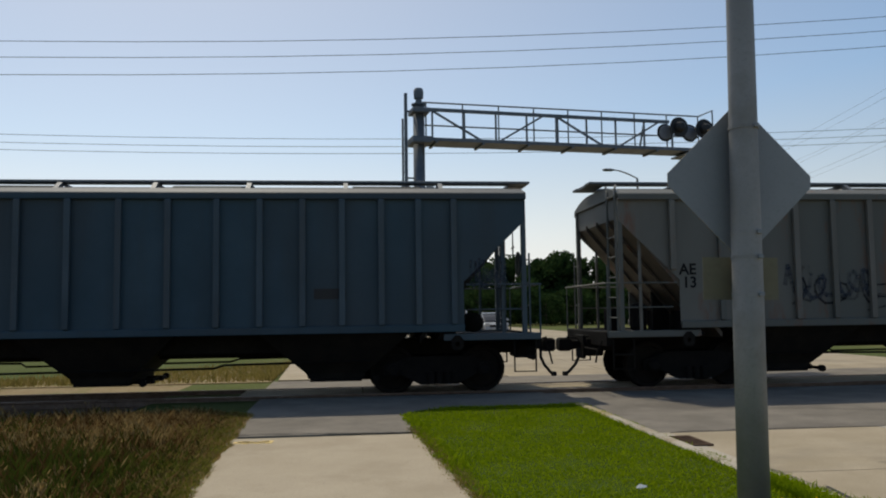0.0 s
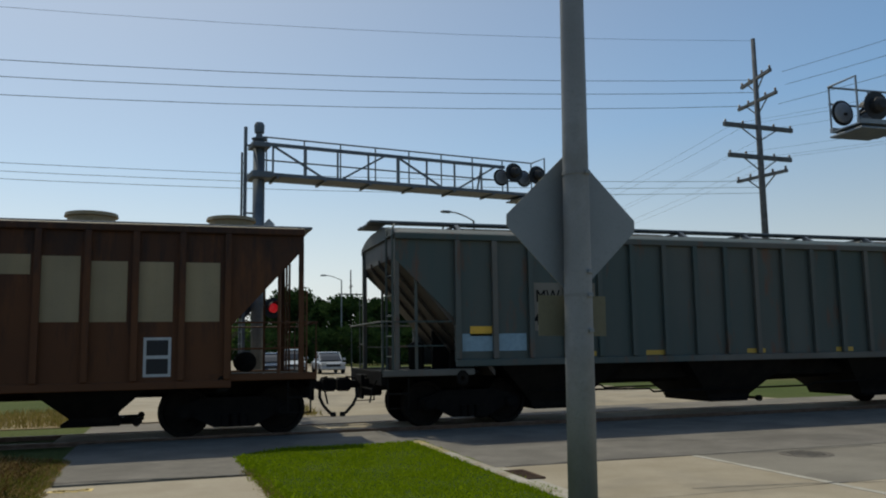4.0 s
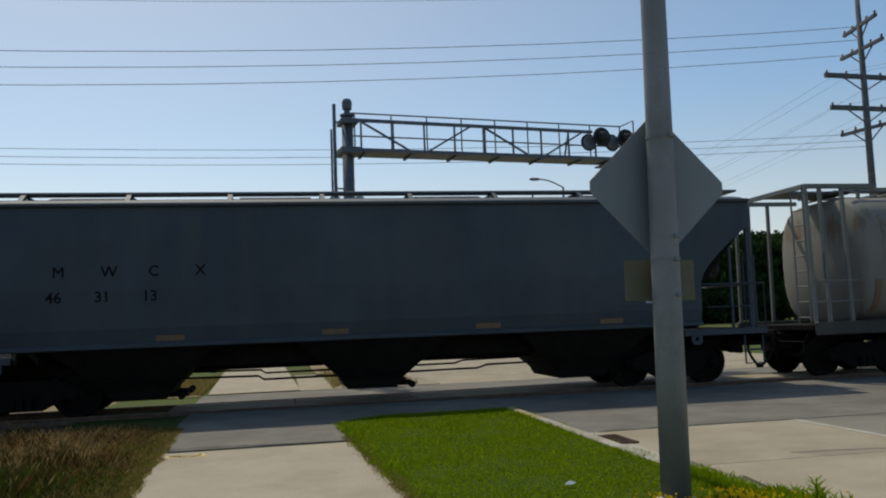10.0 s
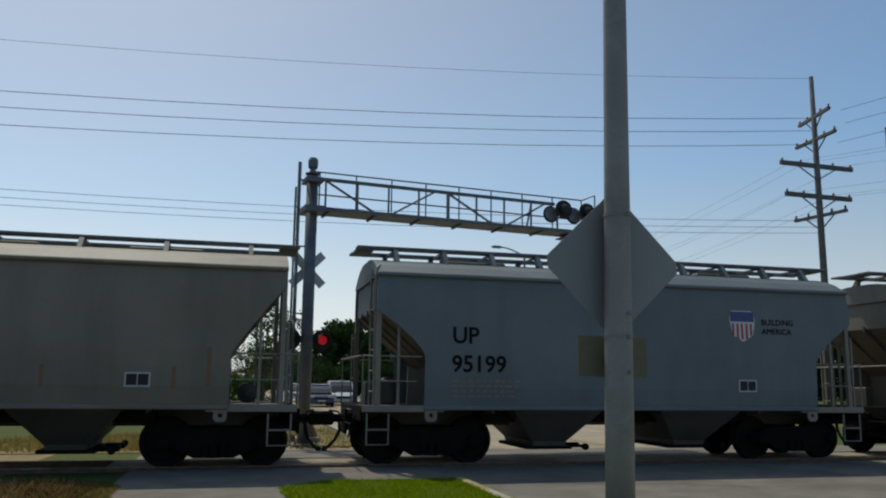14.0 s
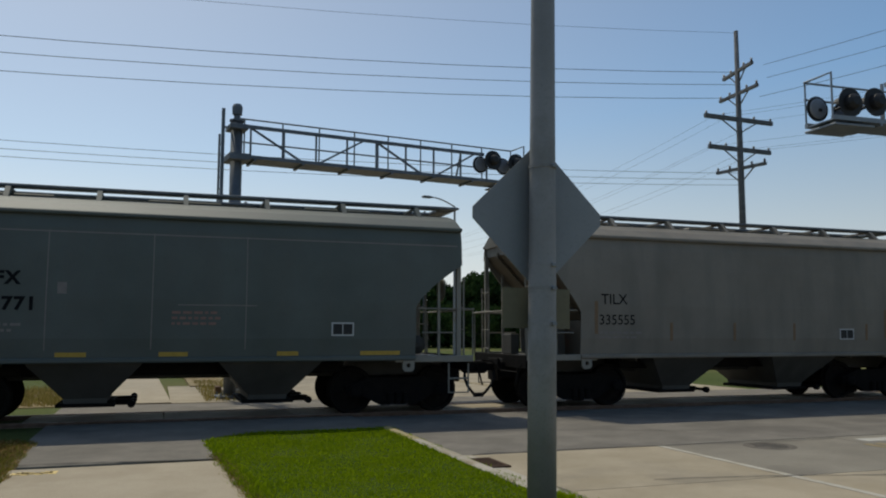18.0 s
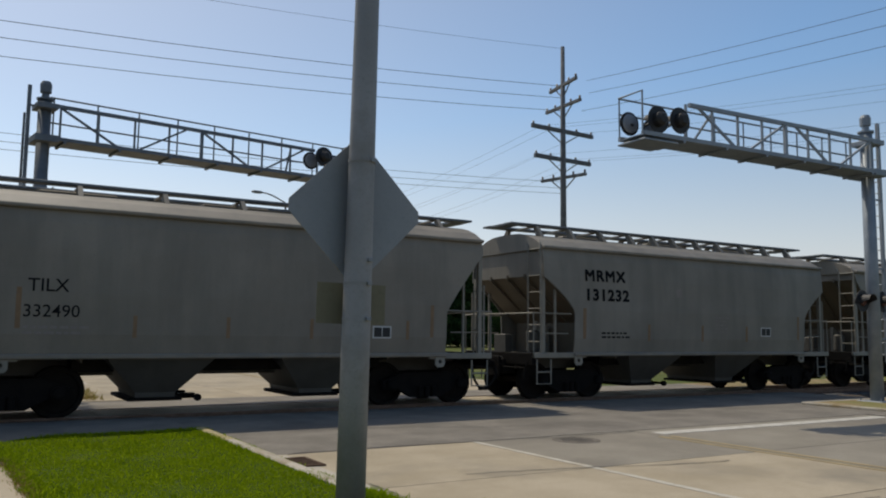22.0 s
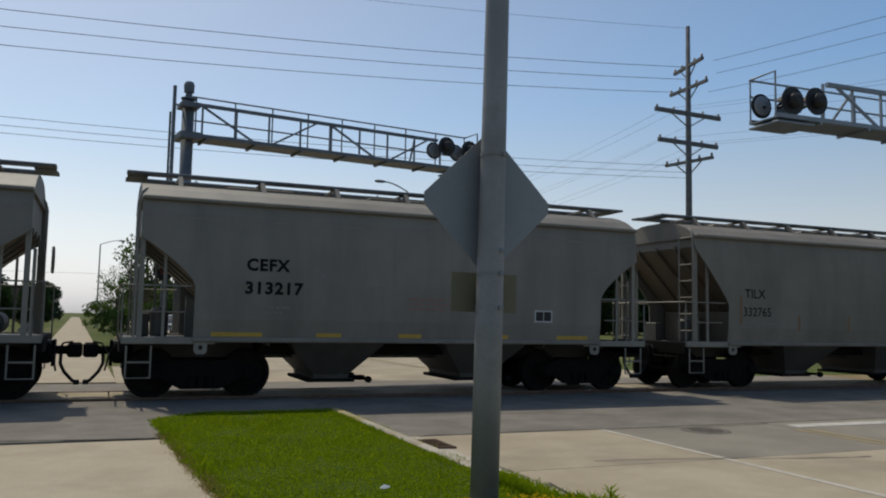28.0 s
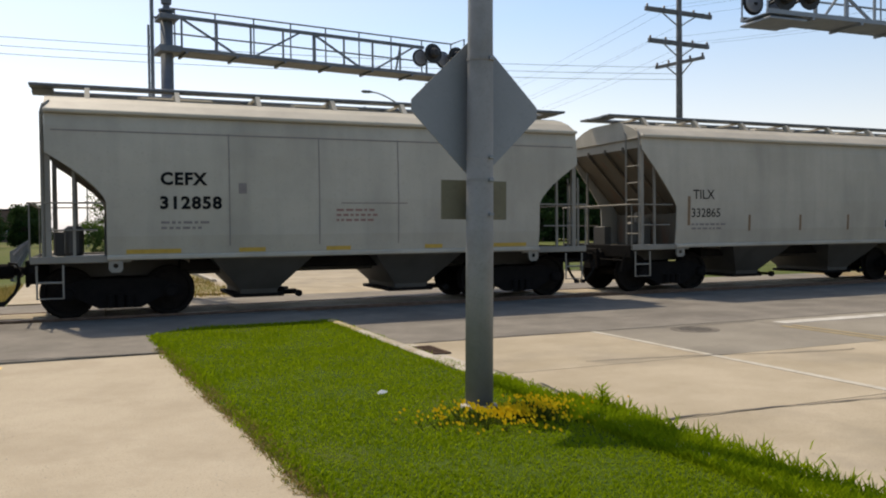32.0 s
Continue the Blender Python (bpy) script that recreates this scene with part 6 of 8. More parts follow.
def car_b(car, p, f):
    scribble(car, f, -4.7, 1.7, 2.0, 0.7, TAG_DARK, 2, 0.09, 7)
    scribble(car, f, -4.5, 1.6, 1.7, 0.6, TAG_BLACK, 5, 0.05, 5)
    for k in range(4):
        pts = [(-2.9 + i * 0.36, 1.5 + 0.2 * k * (1 - i / 26) + 0.1 * math.sin(i * 0.55 + k * 1.7) + 0.02 * i * (k == 0)) for i in range(20)]
        flat_shape(car, "graffiti_line", stroke(pts, 0.035), TAG_BLACK, lambda z: f(z) - 0.001)
    scribble(car, f, 6.05, 1.75, 0.35, 0.4, TAG_BLACK, 3, 0.03, 3)
    label_box(car, f, 3.85, 1.55, 0.45, 0.26)
    for x in (-2.05, 1.15):
        flat_shape(car, "yellow_bar", [rect(x, x + 0.1, 1.5, 1.95)], YELLOW_DULL, lambda z: -1.625)


def car_rust(car, p, f):
    flat_shape(car, "painted_panel", [rect(-6.2, -5.64, 1.95, 2.7)], GREY_B, f)
    flat_shape(car, "painted_panel", [rect(-5.54, -5.0, 1.95, 2.7)], GREY_B, f, 0.004)
    for x in (3.3, 4.1):
        flat_shape(car, "data_panel", [rect(x, x + 0.5, 1.75, 2.1)], BLACK, f)
    flat_shape(car, "data_panel", [rect(5.7, 6.0, 1.95, 2.15)], WHITE_DULL, f)


ribbed("dark blue-grey ribbed three-bay covered hopper car", RIB_BLUE, S[0] - 17.95, S[0], extra=car_a, ribs=WIDE_RIBS, rib=paint("ashen_blue_paint", (0.028, 0.052, 0.07), grime=(0.06, 0.045, 0.03), dirt=0.5))
ribbed("dirty grey ribbed covered hopper car with spray-painted lines", RIB_GREY, S[0], S[1], [("AE", -6.86, 2.26, 0.22, LETTER, 0.03), ("13", -6.8, 2.0, 0.22, LETTER, 0.03)], car_b, ribs=(-7.0, *RIBS[1:]))
# bays: olive brown grime, lightened to hold the light bounced off the ground
ribbed("cream covered hopper car with ribbed sides streaked by rust", RIB_RUST, S[1], S[2], [("AEX", -6.12, 2.36, 0.22, LETTER, 0.02), ("164", -6.13, 2.04, 0.22, LETTER, 0.02), ("68", -5.4, 2.04, 0.22, LETTER, 0.02)], car_rust, ribs=WIDE_RIBS,
       rib=[streaked("rusting_cream_rib_paint", (0.29, 0.22, 0.11), (0.36, 0.285, 0.16), (0.12, 0.05, 0.014), (0.04, 0.016, 0.006), 1.3, 4.0, 0.3),
            streaked("chalky_rib_paint", (0.36, 0.29, 0.165), (0.42, 0.345, 0.21), (0.22, 0.14, 0.055), (0.10, 0.05, 0.018), 1.3, 4.2, 0.2),
            streaked("rusted_through_rib_paint", (0.19, 0.125, 0.05), (0.24, 0.17, 0.08), (0.07, 0.03, 0.009), (0.035, 0.017, 0.008), 0.6, 3.6, 0.4)], roof=RIB_DIM, under=paint("bounce_lit_olive_grime", (0.085, 0.066, 0.034), dirt=0.7))
cefx("313224", S[2], S[3], paint("dull_grey_paint", (0.13, 0.122, 0.102), dirt=0.5, cast=(0.09, 0.1, 0.09)))


def car_brown(car, p, f):
    for x, z0, z1 in ((-2.38, 2.72, 3.3), (-1.55, 2.15, 2.6), (0.04, 2.95, 3.3), (0.84, 2.12, 3.28), (1.62, 2.12, 3.2), (2.4, 2.12, 3.2), (3.22, 2.12, 3.2)):
        flat_shape(car, "cream_patch", [rect(x, x + 0.66, z0, z1)], CREAM, f)
    flat_shape(car, "blue_patch", [rect(-3.3, -1.75, 1.5, 2.15)], SKY_BLUE, f)
    letters(car, "NW  LX", -3.2, 1.85, 0.2, LETTER, lambda z: f(z) - 0.005, 0.02)
    letters(car, "300 580", -3.2, 1.56, 0.2, LETTER, lambda z: f(z) - 0.005, 0.02)
    flat_shape(car, "data_panel", [rect(2.58, 3.05, 1.14, 1.84)], WHITE_DULL, f)
    flat_shape(car, "data_panel_field", [rect(2.63, 3.0, 1.19, 1.46), rect(2.63, 3.0, 1.52, 1.79)], BLACK, f, 0.008)


BROWN_CAR = dict(THREE_BAY, name="brown_two", L=12.53, half=6.26, ht=5.42, hb=4.1, trucks=4.2, bays=(-1.7, 1.7), slope_in=3.0, brackets=(), z_bot=1.02, z_slope=3.5, z_knee=2.05, board=4.06, ridge=4.0)
place(hopper(BROWN_CAR, "orange-brown covered hopper car with cream patches and round hatches", BROWN, BROWN, UNDER, False, tuple(-3.98 + i * 0.8 for i in range(11)) , None, None, car_brown, 'round', CREAM), S[3], S[4])


def car_268(car, p, f):
    flat_shape(car, "painted_panel", [rect(-5.1, -4.45, 1.9, 2.9), rect(-4.33, -3.68, 1.9, 2.9)], GREY_B, f, 0.004)
    flat_shape(car, "orange_patch", [rect(-6.53, -6.06, 1.8, 2.0), rect(6.1, 6.6, 1.9, 2.1)], YELLOW, f)
    for x in (-4.2, -2.5, 0.1, 2.6):
        flat_shape(car, "reflector_stripe", [rect(x, x + 0.5, 1.36, 1.46)], YELLOW_DULL, f)
    flat_shape(car, "blue_patch", [rect(-6.7, -5.3, 1.5, 1.85)], SKY_BLUE, f)


ribbed("grey ribbed covered hopper car with small yellow reflectors", RIB_LIGHT, S[4], S[5], [("MW", -5.07, 2.5, 0.26, LETTER, 0.01, 0.85), ("CX", -4.24, 2.5, 0.26, LETTER, 0.01, 0.85), ("462", -5.13, 2.02, 0.26, LETTER, 0.01, 0.85), ("268", -4.33, 2.02, 0.26, LETTER, 0.01, 0.85)], car_268)
ribbed("dark brown-grey grimy ribbed covered hopper car", RIB_DARK, S[5], S[6], roof=RIB_DIM)


def car_teal(car, p, f):
    flat_shape(car, "emblem", [[(x + 0.12, z + 0.27) for x, z in q] for q in [[(2.85, 1.55), (3.2, 1.55), (3.2, 2.62), (2.85, 2.75)], [(2.85, 2.75), (3.2, 2.62), (3.55, 2.8), (3.55, 3.12)], [(3.55, 3.12), (3.55, 2.8), (3.9, 2.62), (4.3, 2.75)], [(4.3, 2.75), (3.9, 2.62), (3.9, 2.4), (4.3, 2.25)], [(4.3, 2.25), (3.9, 2.4), (3.5, 2.1), (3.9, 1.95)], [(3.5, 2.1), (3.95, 1.55), (4.35, 1.55), (3.9, 1.98)]]], BLACK, f, 0.007)
    flat_shape(car, "grey_field", [rect(-6.5, -1.2, 1.76, 3.72)], RIB_LIGHT, f, 0.004)
    flat_shape(car, "grimy_band", [rect(-6.8, 6.8, 1.35, 1.74)], RIB_DIM, f, 0.003)
    letters(car, "MW   CX", -6.25, 2.62, 0.24, LETTER, lambda z: f(z) - 0.003, 0.02)
    letters(car, "462  572", -6.3, 2.28, 0.24, LETTER, lambda z: f(z) - 0.003, 0.02)
    for x in (-6.83, -3.62, 1.18, 3.58, 6.0):
        flat_shape(car, "yellow_bar", [rect(x, x + 0.09, 1.4, 1.95)], YELLOW, lambda z: -1.625)


ribbed("faded teal and grey ribbed covered hopper car with a black emblem", RIB_TEAL, S[6], S[7], extra=car_teal, rib=paint("pale_teal_paint", (0.085, 0.12, 0.125), dirt=0.4), roof=RIB_DIM)


def car_time(car, p, f):
    w = TAG_WHITE
    flat_shape(car, "graffiti", stroke([(-5.37, 2.2), (-4.14, 2.36)], 0.1) + [[(-4.95, 2.28), (-4.68, 2.3), (-4.75, 1.34), (-4.95, 1.34)]], w, f, 0.008)
    flat_shape(car, "graffiti", [[(-3.65, 2.9), (-3.1, 2.9), (-3.25, 2.4), (-3.5, 2.4)], [(-3.52, 2.02), (-3.28, 2.04), (-3.3, 1.34), (-3.55, 1.34)]] + stroke([(-4.13, 1.98), (-2.85, 2.08)], 0.09), w, f, 0.008)
    flat_shape(car, "graffiti", [[(-2.24, 1.34), (-2.05, 1.34), (-1.8, 2.36), (-2.12, 2.34)], [(-0.62, 1.34), (-0.25, 1.34), (0.12, 2.3), (-0.5, 2.46)]] + stroke([(-1.95, 2.32), (-1.4, 1.95), (-0.6, 2.4)], 0.17), w, f, 0.008)
    flat_shape(car, "graffiti", stroke([(0.9, 2.15), (1.05, 2.6), (2.1, 2.66), (2.3, 2.2)], 0.14) + stroke([(0.9, 1.95), (2.4, 2.0)], 0.1) + stroke([(0.56, 1.42), (2.45, 1.44)], 0.08), w, f, 0.008)
    flat_shape(car, "graffiti", stroke([(3.75, 2.05), (3.54, 2.4), (4.2, 2.58)], 0.14) + stroke([(3.0, 1.42), (4.3, 1.5)], 0.08) + stroke([(4.9, 1.45), (5.1, 1.9)], 0.1), w, f, 0.008)
    flat_shape(car, "orange_patch", [rect(-6.75, -6.35, 1.6, 1.95)], ORANGE, f)


ribbed("grey ribbed covered hopper car with tall white graffiti and rust streaks", streaked("rust_streaked_grey_paint", (0.14, 0.126, 0.104), (0.17, 0.155, 0.128), (0.09, 0.062, 0.036), (0.03, 0.022, 0.015), 0.8, 4.2, 0.22), S[7], S[8],
       [("AE", -6.0, 2.27, 0.22, LETTER, 0.02), ("X", -5.3, 2.27, 0.22, LETTER, 0.02), ("10", -6.0, 1.87, 0.22, LETTER, 0.02), ("4", -5.3, 1.87, 0.22, LETTER, 0.02)], car_time, rib=streaked("black_streaked_rib_paint", (0.11, 0.10, 0.085), (0.16, 0.148, 0.125), (0.05, 0.034, 0.022), (0.012, 0.01, 0.008), 0.6, 3.9, 0.38))
mbkx("102538", S[8], S[9])


def car_navy(car, p, f):
    for i, (a, b) in enumerate((("M", "46"), ("W", "31"), ("C", "13"), ("X", ""))):
        letters(car, a, -5.76 + i * 0.82, 2.55, 0.2, LETTER, f, 0.02)
        if b:
            letters(car, b, -5.87 + i * 0.82, 2.1, 0.2, LETTER, f, 0.02)
    for x in (-4.0, -1.0, 2.0, 4.6):
        flat_shape(car, "reflector_stripe", [rect(x, x + 0.5, 1.36, 1.46)], ORANGE_DULL, f)
    label_box(car, f, 5.6, 1.75)


place(hopper(SMOOTH_THREE, "dark slate-blue smooth-sided three-bay covered hopper car", NAVY, NAVY, UNDER, True, None, None, None, car_navy), S[9], S[10])


# the rounded pressure hopper with open end frames
def tank_car(a, b):
    car = thing("pressure_hopper_car", "rust-stained white rounded hopper car with graffiti and open end frames", "freight car", "train cars")
    half, hb = 8.28, 6.3
    prof = []
    for i in range(28):
        t = 2 * math.pi * i / 28
        y, z = math.cos(t), math.sin(t)
        prof.append((1.58 * math.copysign(abs(y) ** 0.5, y), 2.6 + 1.45 * math.copysign(abs(z) ** 0.72, z)))
    rings = []
    for x, k in ((-hb, 0.93), (-hb + 0.06, 0.98), (-hb + 0.2, 1.0), (hb - 0.2, 1.0), (hb - 0.06, 0.98), (hb, 0.93)):
        rings.append([(x, y * k, 2.6 + (z - 2.6) * k) for y, z in prof])
    part("tank_body", G().rings(rings), TANK, car, smooth=True)
    for s in (-1, 1):
        part("side_sill", G().box(-half + 0.65, half - 0.65, s * 1.53 - 0.06, s * 1.53 + 0.06, 0.93, 1.22, 0.02), TANK_SILL, car)
        part("end_deck", G().box(min(s * hb * 0.95, s * (half - 0.62)), max(s * hb * 0.95, s * (half - 0.62)), -1.44, 1.44, 1.05, 1.15), UNDER, car)
        for x in (half - 0.7, half - 1.05, half - 1.6):
            for y in (-1, 1):
                part("end_frame_post", G().bar((s * x, y * 1.46, 1.2), (s * x, y * 1.4, 4.2), 0.07), TANK_FRAME, car)
        part("end_frame_top", G().box(min(s * (half - 0.66), s * hb * 0.93), max(s * (half - 0.66), s * hb * 0.93), -1.45, -1.36, 4.14, 4.24).box(min(s * (half - 0.66), s * hb * 0.93), max(s * (half - 0.66), s * hb * 0.93), 1.36, 1.45, 4.14, 4.24).box(min(s * (half - 0.74), s * (half - 0.64)), max(s * (half - 0.74), s * (half - 0.64)), -1.36, 1.36, 4.14, 4.24), TANK_FRAME, car)
        part("end_grating", G().box(min(s * (half - 0.74), s * hb * 0.93), max(s * (half - 0.74), s * hb * 0.93), -0.5, 0.5, 4.18, 4.22), GALV_DARK, car)
        part("end_ladder", ladder_mesh(s * (half - 0.7), -1.3, 1.2, 4.15, 'y', 0.42, n=9), TANK_FRAME, car)
        for z in (2.1, 1.65):
            part("grab_rail", G().pipe([(s * (half - 0.68), -1.46, z), (s * (hb + 0.1), -1.46, z)], 0.02), TANK_FRAME, car)
    for x in (-4.0, -1.42, 1.1, 3.62):
        bay = part("hopper_bay", G().rings([[(x - 1.1, -1.35, 1.2), (x + 1.1, -1.35, 1.2), (x + 1.1, 1.35, 1.2), (x - 1.1, 1.35, 1.2)], [(x - 0.32, -0.62, 0.42), (x + 0.32, -0.62, 0.42), (x + 0.32, 0.62, 0.42), (x - 0.32, 0.62, 0.42)]]), TANK_SILL, car)
        part("outlet_pipe", G().tube((x - 0.3, -0.6, 0.34), (x + 0.75, -0.6, 0.34), 0.08, 10).box(x - 0.36, x + 0.36, -0.66, 0.66, 0.33, 0.42, 0.02), STEEL_DARK, bay)
    for y in (-0.55, 0.55):
        part("running_board", G().box(-hb, hb, y - 0.14, y + 0.14, 4.17, 4.21), GALV_DARK, car)
    part("board_rail", G().tube((-hb, -0.95, 4.2), (hb, -0.95, 4.2), 0.03), TANK_FRAME, car)
    for i in range(13):
        x = -hb + 0.4 + i * (2 * hb - 0.8) / 12
        part("board_bracket", G().bar((x, -0.95, 3.85), (x, -0.95, 4.2), 0.06).bar((x, 0.95, 3.85), (x, 0.95, 4.2), 0.06).box(x - 0.03, x + 0.03, -0.95, 0.95, 4.13, 4.17), TANK_FRAME, car)
    for x in (-3.9, 0.0, 3.9):
        part("hatch", G().lathe([(0.5, 3.95), (0.52, 4.16), (0.56, 4.2), (0.5, 4.27), (0.1, 4.3)], (x, 0, 0), 'z', 18), TANK, car)
    running_gear(car, half, 6.1, UNDER)

    def f(z):
        k = min(0.97, abs(z - 2.6) / 1.45)
        return -1.58 * (1 - k ** (2 / 0.72)) ** 0.25

    def face(z):
        return min(f(max(z, 1.35)), -1.575) - 0.02 if z < 1.4 else f(z) - 0.004
    letters(car, "AEX  9679", -5.55, 1.98, 0.22, LETTER, f, 0.02)
    flat_shape(car, "orange_patch", [rect(-6.1, -5.96, 1.4, 2.1), rect(5.96, 6.1, 1.5, 2.1)], ORANGE_DULL, f, 0.02)
    flat_shape(car, "painted_over_patch", [rect(-5.75, -3.9, 1.55, 2.35)], spray("thin_grey_cover_paint", (0.145, 0.14, 0.12), 0.5), f, 0.004)
    scribble(car, f, -5.2, 1.5, 1.4, 0.35, TAG_DARK, 11, 0.04, 6)
    scribble(car, f, -3.7, 1.45, 1.5, 0.6, TAG_BLACK, 12, 0.09, 9)
    blobs(car, face, -2.15, 1.26, 1.85, 0.88, TANK, 13, 4)
    scribble(car, lambda z: face(z) - 0.012, -2.05, 1.35, 1.65, 0.62, BLACK, 16, 0.08, 5)
    scribble(car, f, -0.2, 1.7, 0.65, 0.16, TAG_BLACK, 15, 0.025, 7)
    flat_shape(car, "graffiti", stroke([(0.38, 2.28), (0.75, 1.4)], 0.2) + stroke([(0.15, 1.36), (0.9, 1.4)], 0.12), TAG_BLACK, face, 0.008)
    flat_shape(car, "graffiti_fill", [rect(0.2, 1.15, 1.1, 1.28)], TAG_WHITE, face, 0.012)
    letters(car, "beasm", 0.4, 1.2, 1.3, BLACK, lambda z: face(z) - 0.006, 0.125, 0.98, name="graffiti_outline")
    letters(car, "beasm", 0.46, 1.13, 1.3, BUBBLE, lambda z: face(z) - 0.014, 0.05, 0.98, name="graffiti_fill")
    return place(car, a, b)


tank_car(S[10], S[11])


def car_red(car, p, f):
    flat_shape(car, "dusty_lower_side", [rect(-4.35, 4.35, 1.2, 1.78)], RED_DUST, f, 0.003)
    for x0, x1, z1 in ((-4.35, -3.0, 2.12), (-3.1, -1.4, 1.98), (-1.5, 0.6, 2.05), (0.5, 2.2, 1.92), (2.1, 4.35, 2.1)):
        flat_shape(car, "dusty_patch", [rect(x0, x1, 1.6, z1)], DUST_THIN, f, 0.0035)
    letters(car, "709779", -3.67, 1.84, 0.24, LETTER, lambda z: f(z) - 0.004, 0.02)
    arc = [(0.0 + 0.62 * math.cos(a), 2.55 + 0.42 * math.sin(a)) for a in [math.pi * i / 10 for i in range(11)]]
    flat_shape(car, "emblem", stroke(arc, 0.06) + stroke([(-0.68, 2.45), (0.68, 2.45)], 0.07) + stroke([(0.2, 1.4), (0.2, 2.9)], 0.04), STENCIL_PALE, f, 0.008)
    scribble(car, f, -3.3, 1.3, 1.6, 0.5, TAG_DARK, 21, 0.05, 4)
    blobs(car, f, -2.1, 1.35, 0.9, 0.62, spray("pale_blue_spray_paint", (0.2, 0.25, 0.28)), 25, 1, TAG_WHITE)
    scribble(car, f, -1.0, 1.5, 0.7, 0.3, TAG_WHITE, 26, 0.06, 4)
    scribble(car, f, 0.1, 1.4, 1.3, 0.45, TAG_PURPLE, 22, 0.06, 6)
    blobs(car, f, 2.1, 1.38, 1.7, 0.68, TAG_WHITE, 23, 4, TAG_DARK)
    for s in (-1, 1):
        part("deep_side_sill", G().box(-5.5, 5.5, s * 1.58 - 0.05, s * 1.58 + 0.05, 0.88, 1.2, 0.02), RED_DUST, car)
    for x in (-4.3, -1.8, 0.4, 2.6, 3.9):
        flat_shape(car, "reflector_stripe", [rect(x, x + 0.5, 0.95, 1.1)], YELLOW_DULL, lambda z: -1.635)
    scribble(car, lambda z: -1.635, -3.6, 0.92, 2.2, 0.24, TAG_DARK, 24, 0.04, 14)


DUST_THIN = spray("thin_grey_dust", (0.18, 0.155, 0.125), 0.28)
STENCIL_PALE = spray("pale_emblem_paint", (0.26, 0.2, 0.18), 0.35)
place(hopper(STRAIGHT_ENDS, "red-brown covered hopper car with dusty graffiti-covered lower side", RED_BROWN, RED_DUST, UNDER, True, None, None, None, car_red, roof_coat=RED_WORN, ends=RED_DUST), S[11], S[12])


def car_cnw(car, p, f):
    letters(car, "CNW", -3.5, 2.15, 0.26, LETTER, f, 0.02)
    letters(car, "437138", -3.62, 1.82, 0.2, LETTER, f, 0.02)
    letters(car, "CNW", -0.1, 1.88, 0.66, TAG_BLACK, f, 0.05, 1.08, name="emblem")
    scribble(car, f, -2.2, 1.2, 3.9, 0.95, TAG_PURPLE, 31, 0.2, 13)
    scribble(car, f, -2.1, 1.22, 3.4, 0.85, TAG_BLACK, 33, 0.07, 9)
    scribble(car, f, 0.2, 1.25, 1.5, 0.9, spray("mauve_spray_paint", (0.10, 0.058, 0.075)), 32, 0.1, 5)
    scribble(car, f, 1.9, 1.4, 1.0, 0.35, TAG_DARK, 34, 0.035, 5)
    label_box(car, f, 3.48, 1.3, 0.55, 0.3)
    for x in (-1.0, 2.0, 3.9):
        flat_shape(car, "reflector_stripe", [rect(x, x + 0.5, 1.16, 1.24)], YELLOW_DULL, f)
    part("round_badge", G().add([(-3.3 + 0.22 * math.cos(i * 0.45), -1.61, 2.85 + 0.22 * math.sin(i * 0.45)) for i in range(14)], [tuple(range(14))]), STENCIL_FAINT, car)


place(hopper(TWO_BAY, "pale grey covered hopper car with large black emblem and purple graffiti", paint("grimy_green_grey_paint", (0.105, 0.102, 0.083), dirt=0.6, cast=(0.075, 0.078, 0.062)), TRIM, UNDER, True, None, None, None, car_cnw), S[12], S[13])
tilx("333218", S[13], S[14])


def car_up(car, p, f):
    red, blue = plain("emblem_red", (0.4, 0.05, 0.06), 0.6), plain("emblem_blue", (0.06, 0.09, 0.22), 0.6)
    sh = [(x + 0.83, z - 0.06) for x, z in [(1.55, 3.28), (2.05, 3.28), (2.12, 3.1), (2.05, 2.75), (1.8, 2.6), (1.55, 2.75), (1.48, 3.1)]]
    flat_shape(car, "shield_emblem", [sh], DECAL_WHITE, f, 0.005)
    flat_shape(car, "shield_top", [[(x + 0.83, z - 0.06) for x, z in ((1.53, 3.26), (2.07, 3.26), (2.1, 3.1), (2.09, 3.04), (1.51, 3.04), (1.5, 3.1))]], blue, f, 0.008)
    flat_shape(car, "shield_stripe", [rect(2.37 + i * 0.11, 2.42 + i * 0.11, 2.68 if i in (0, 4) else 2.6, 2.94) for i in range(5)], red, f, 0.008)
    letters(car, "BUILDING", 3.1, 2.92, 0.13, LETTER, f, 0.02)
    letters(car, "AMERICA", 3.1, 2.72, 0.13, LETTER, f, 0.02)
    letters(car, "UP", -3.91, 2.38, 0.33, LETTER, f, 0.03)
    letters(car, "95199", -3.92, 1.82, 0.33, LETTER, f, 0.03)
    stencils(car, p, f, -3.9, 1.62, 1.3, STENCIL_FAINT, 4)
    label_box(car, f, 2.48, 1.47)


place(hopper(MANY, "bluish grey two-bay covered hopper car with a shield emblem", UP_GREY, TRIM, UNDER_GREY, True, None, None, None, car_up), S[14], S[15])
mrmx("131386", S[15], S[16])


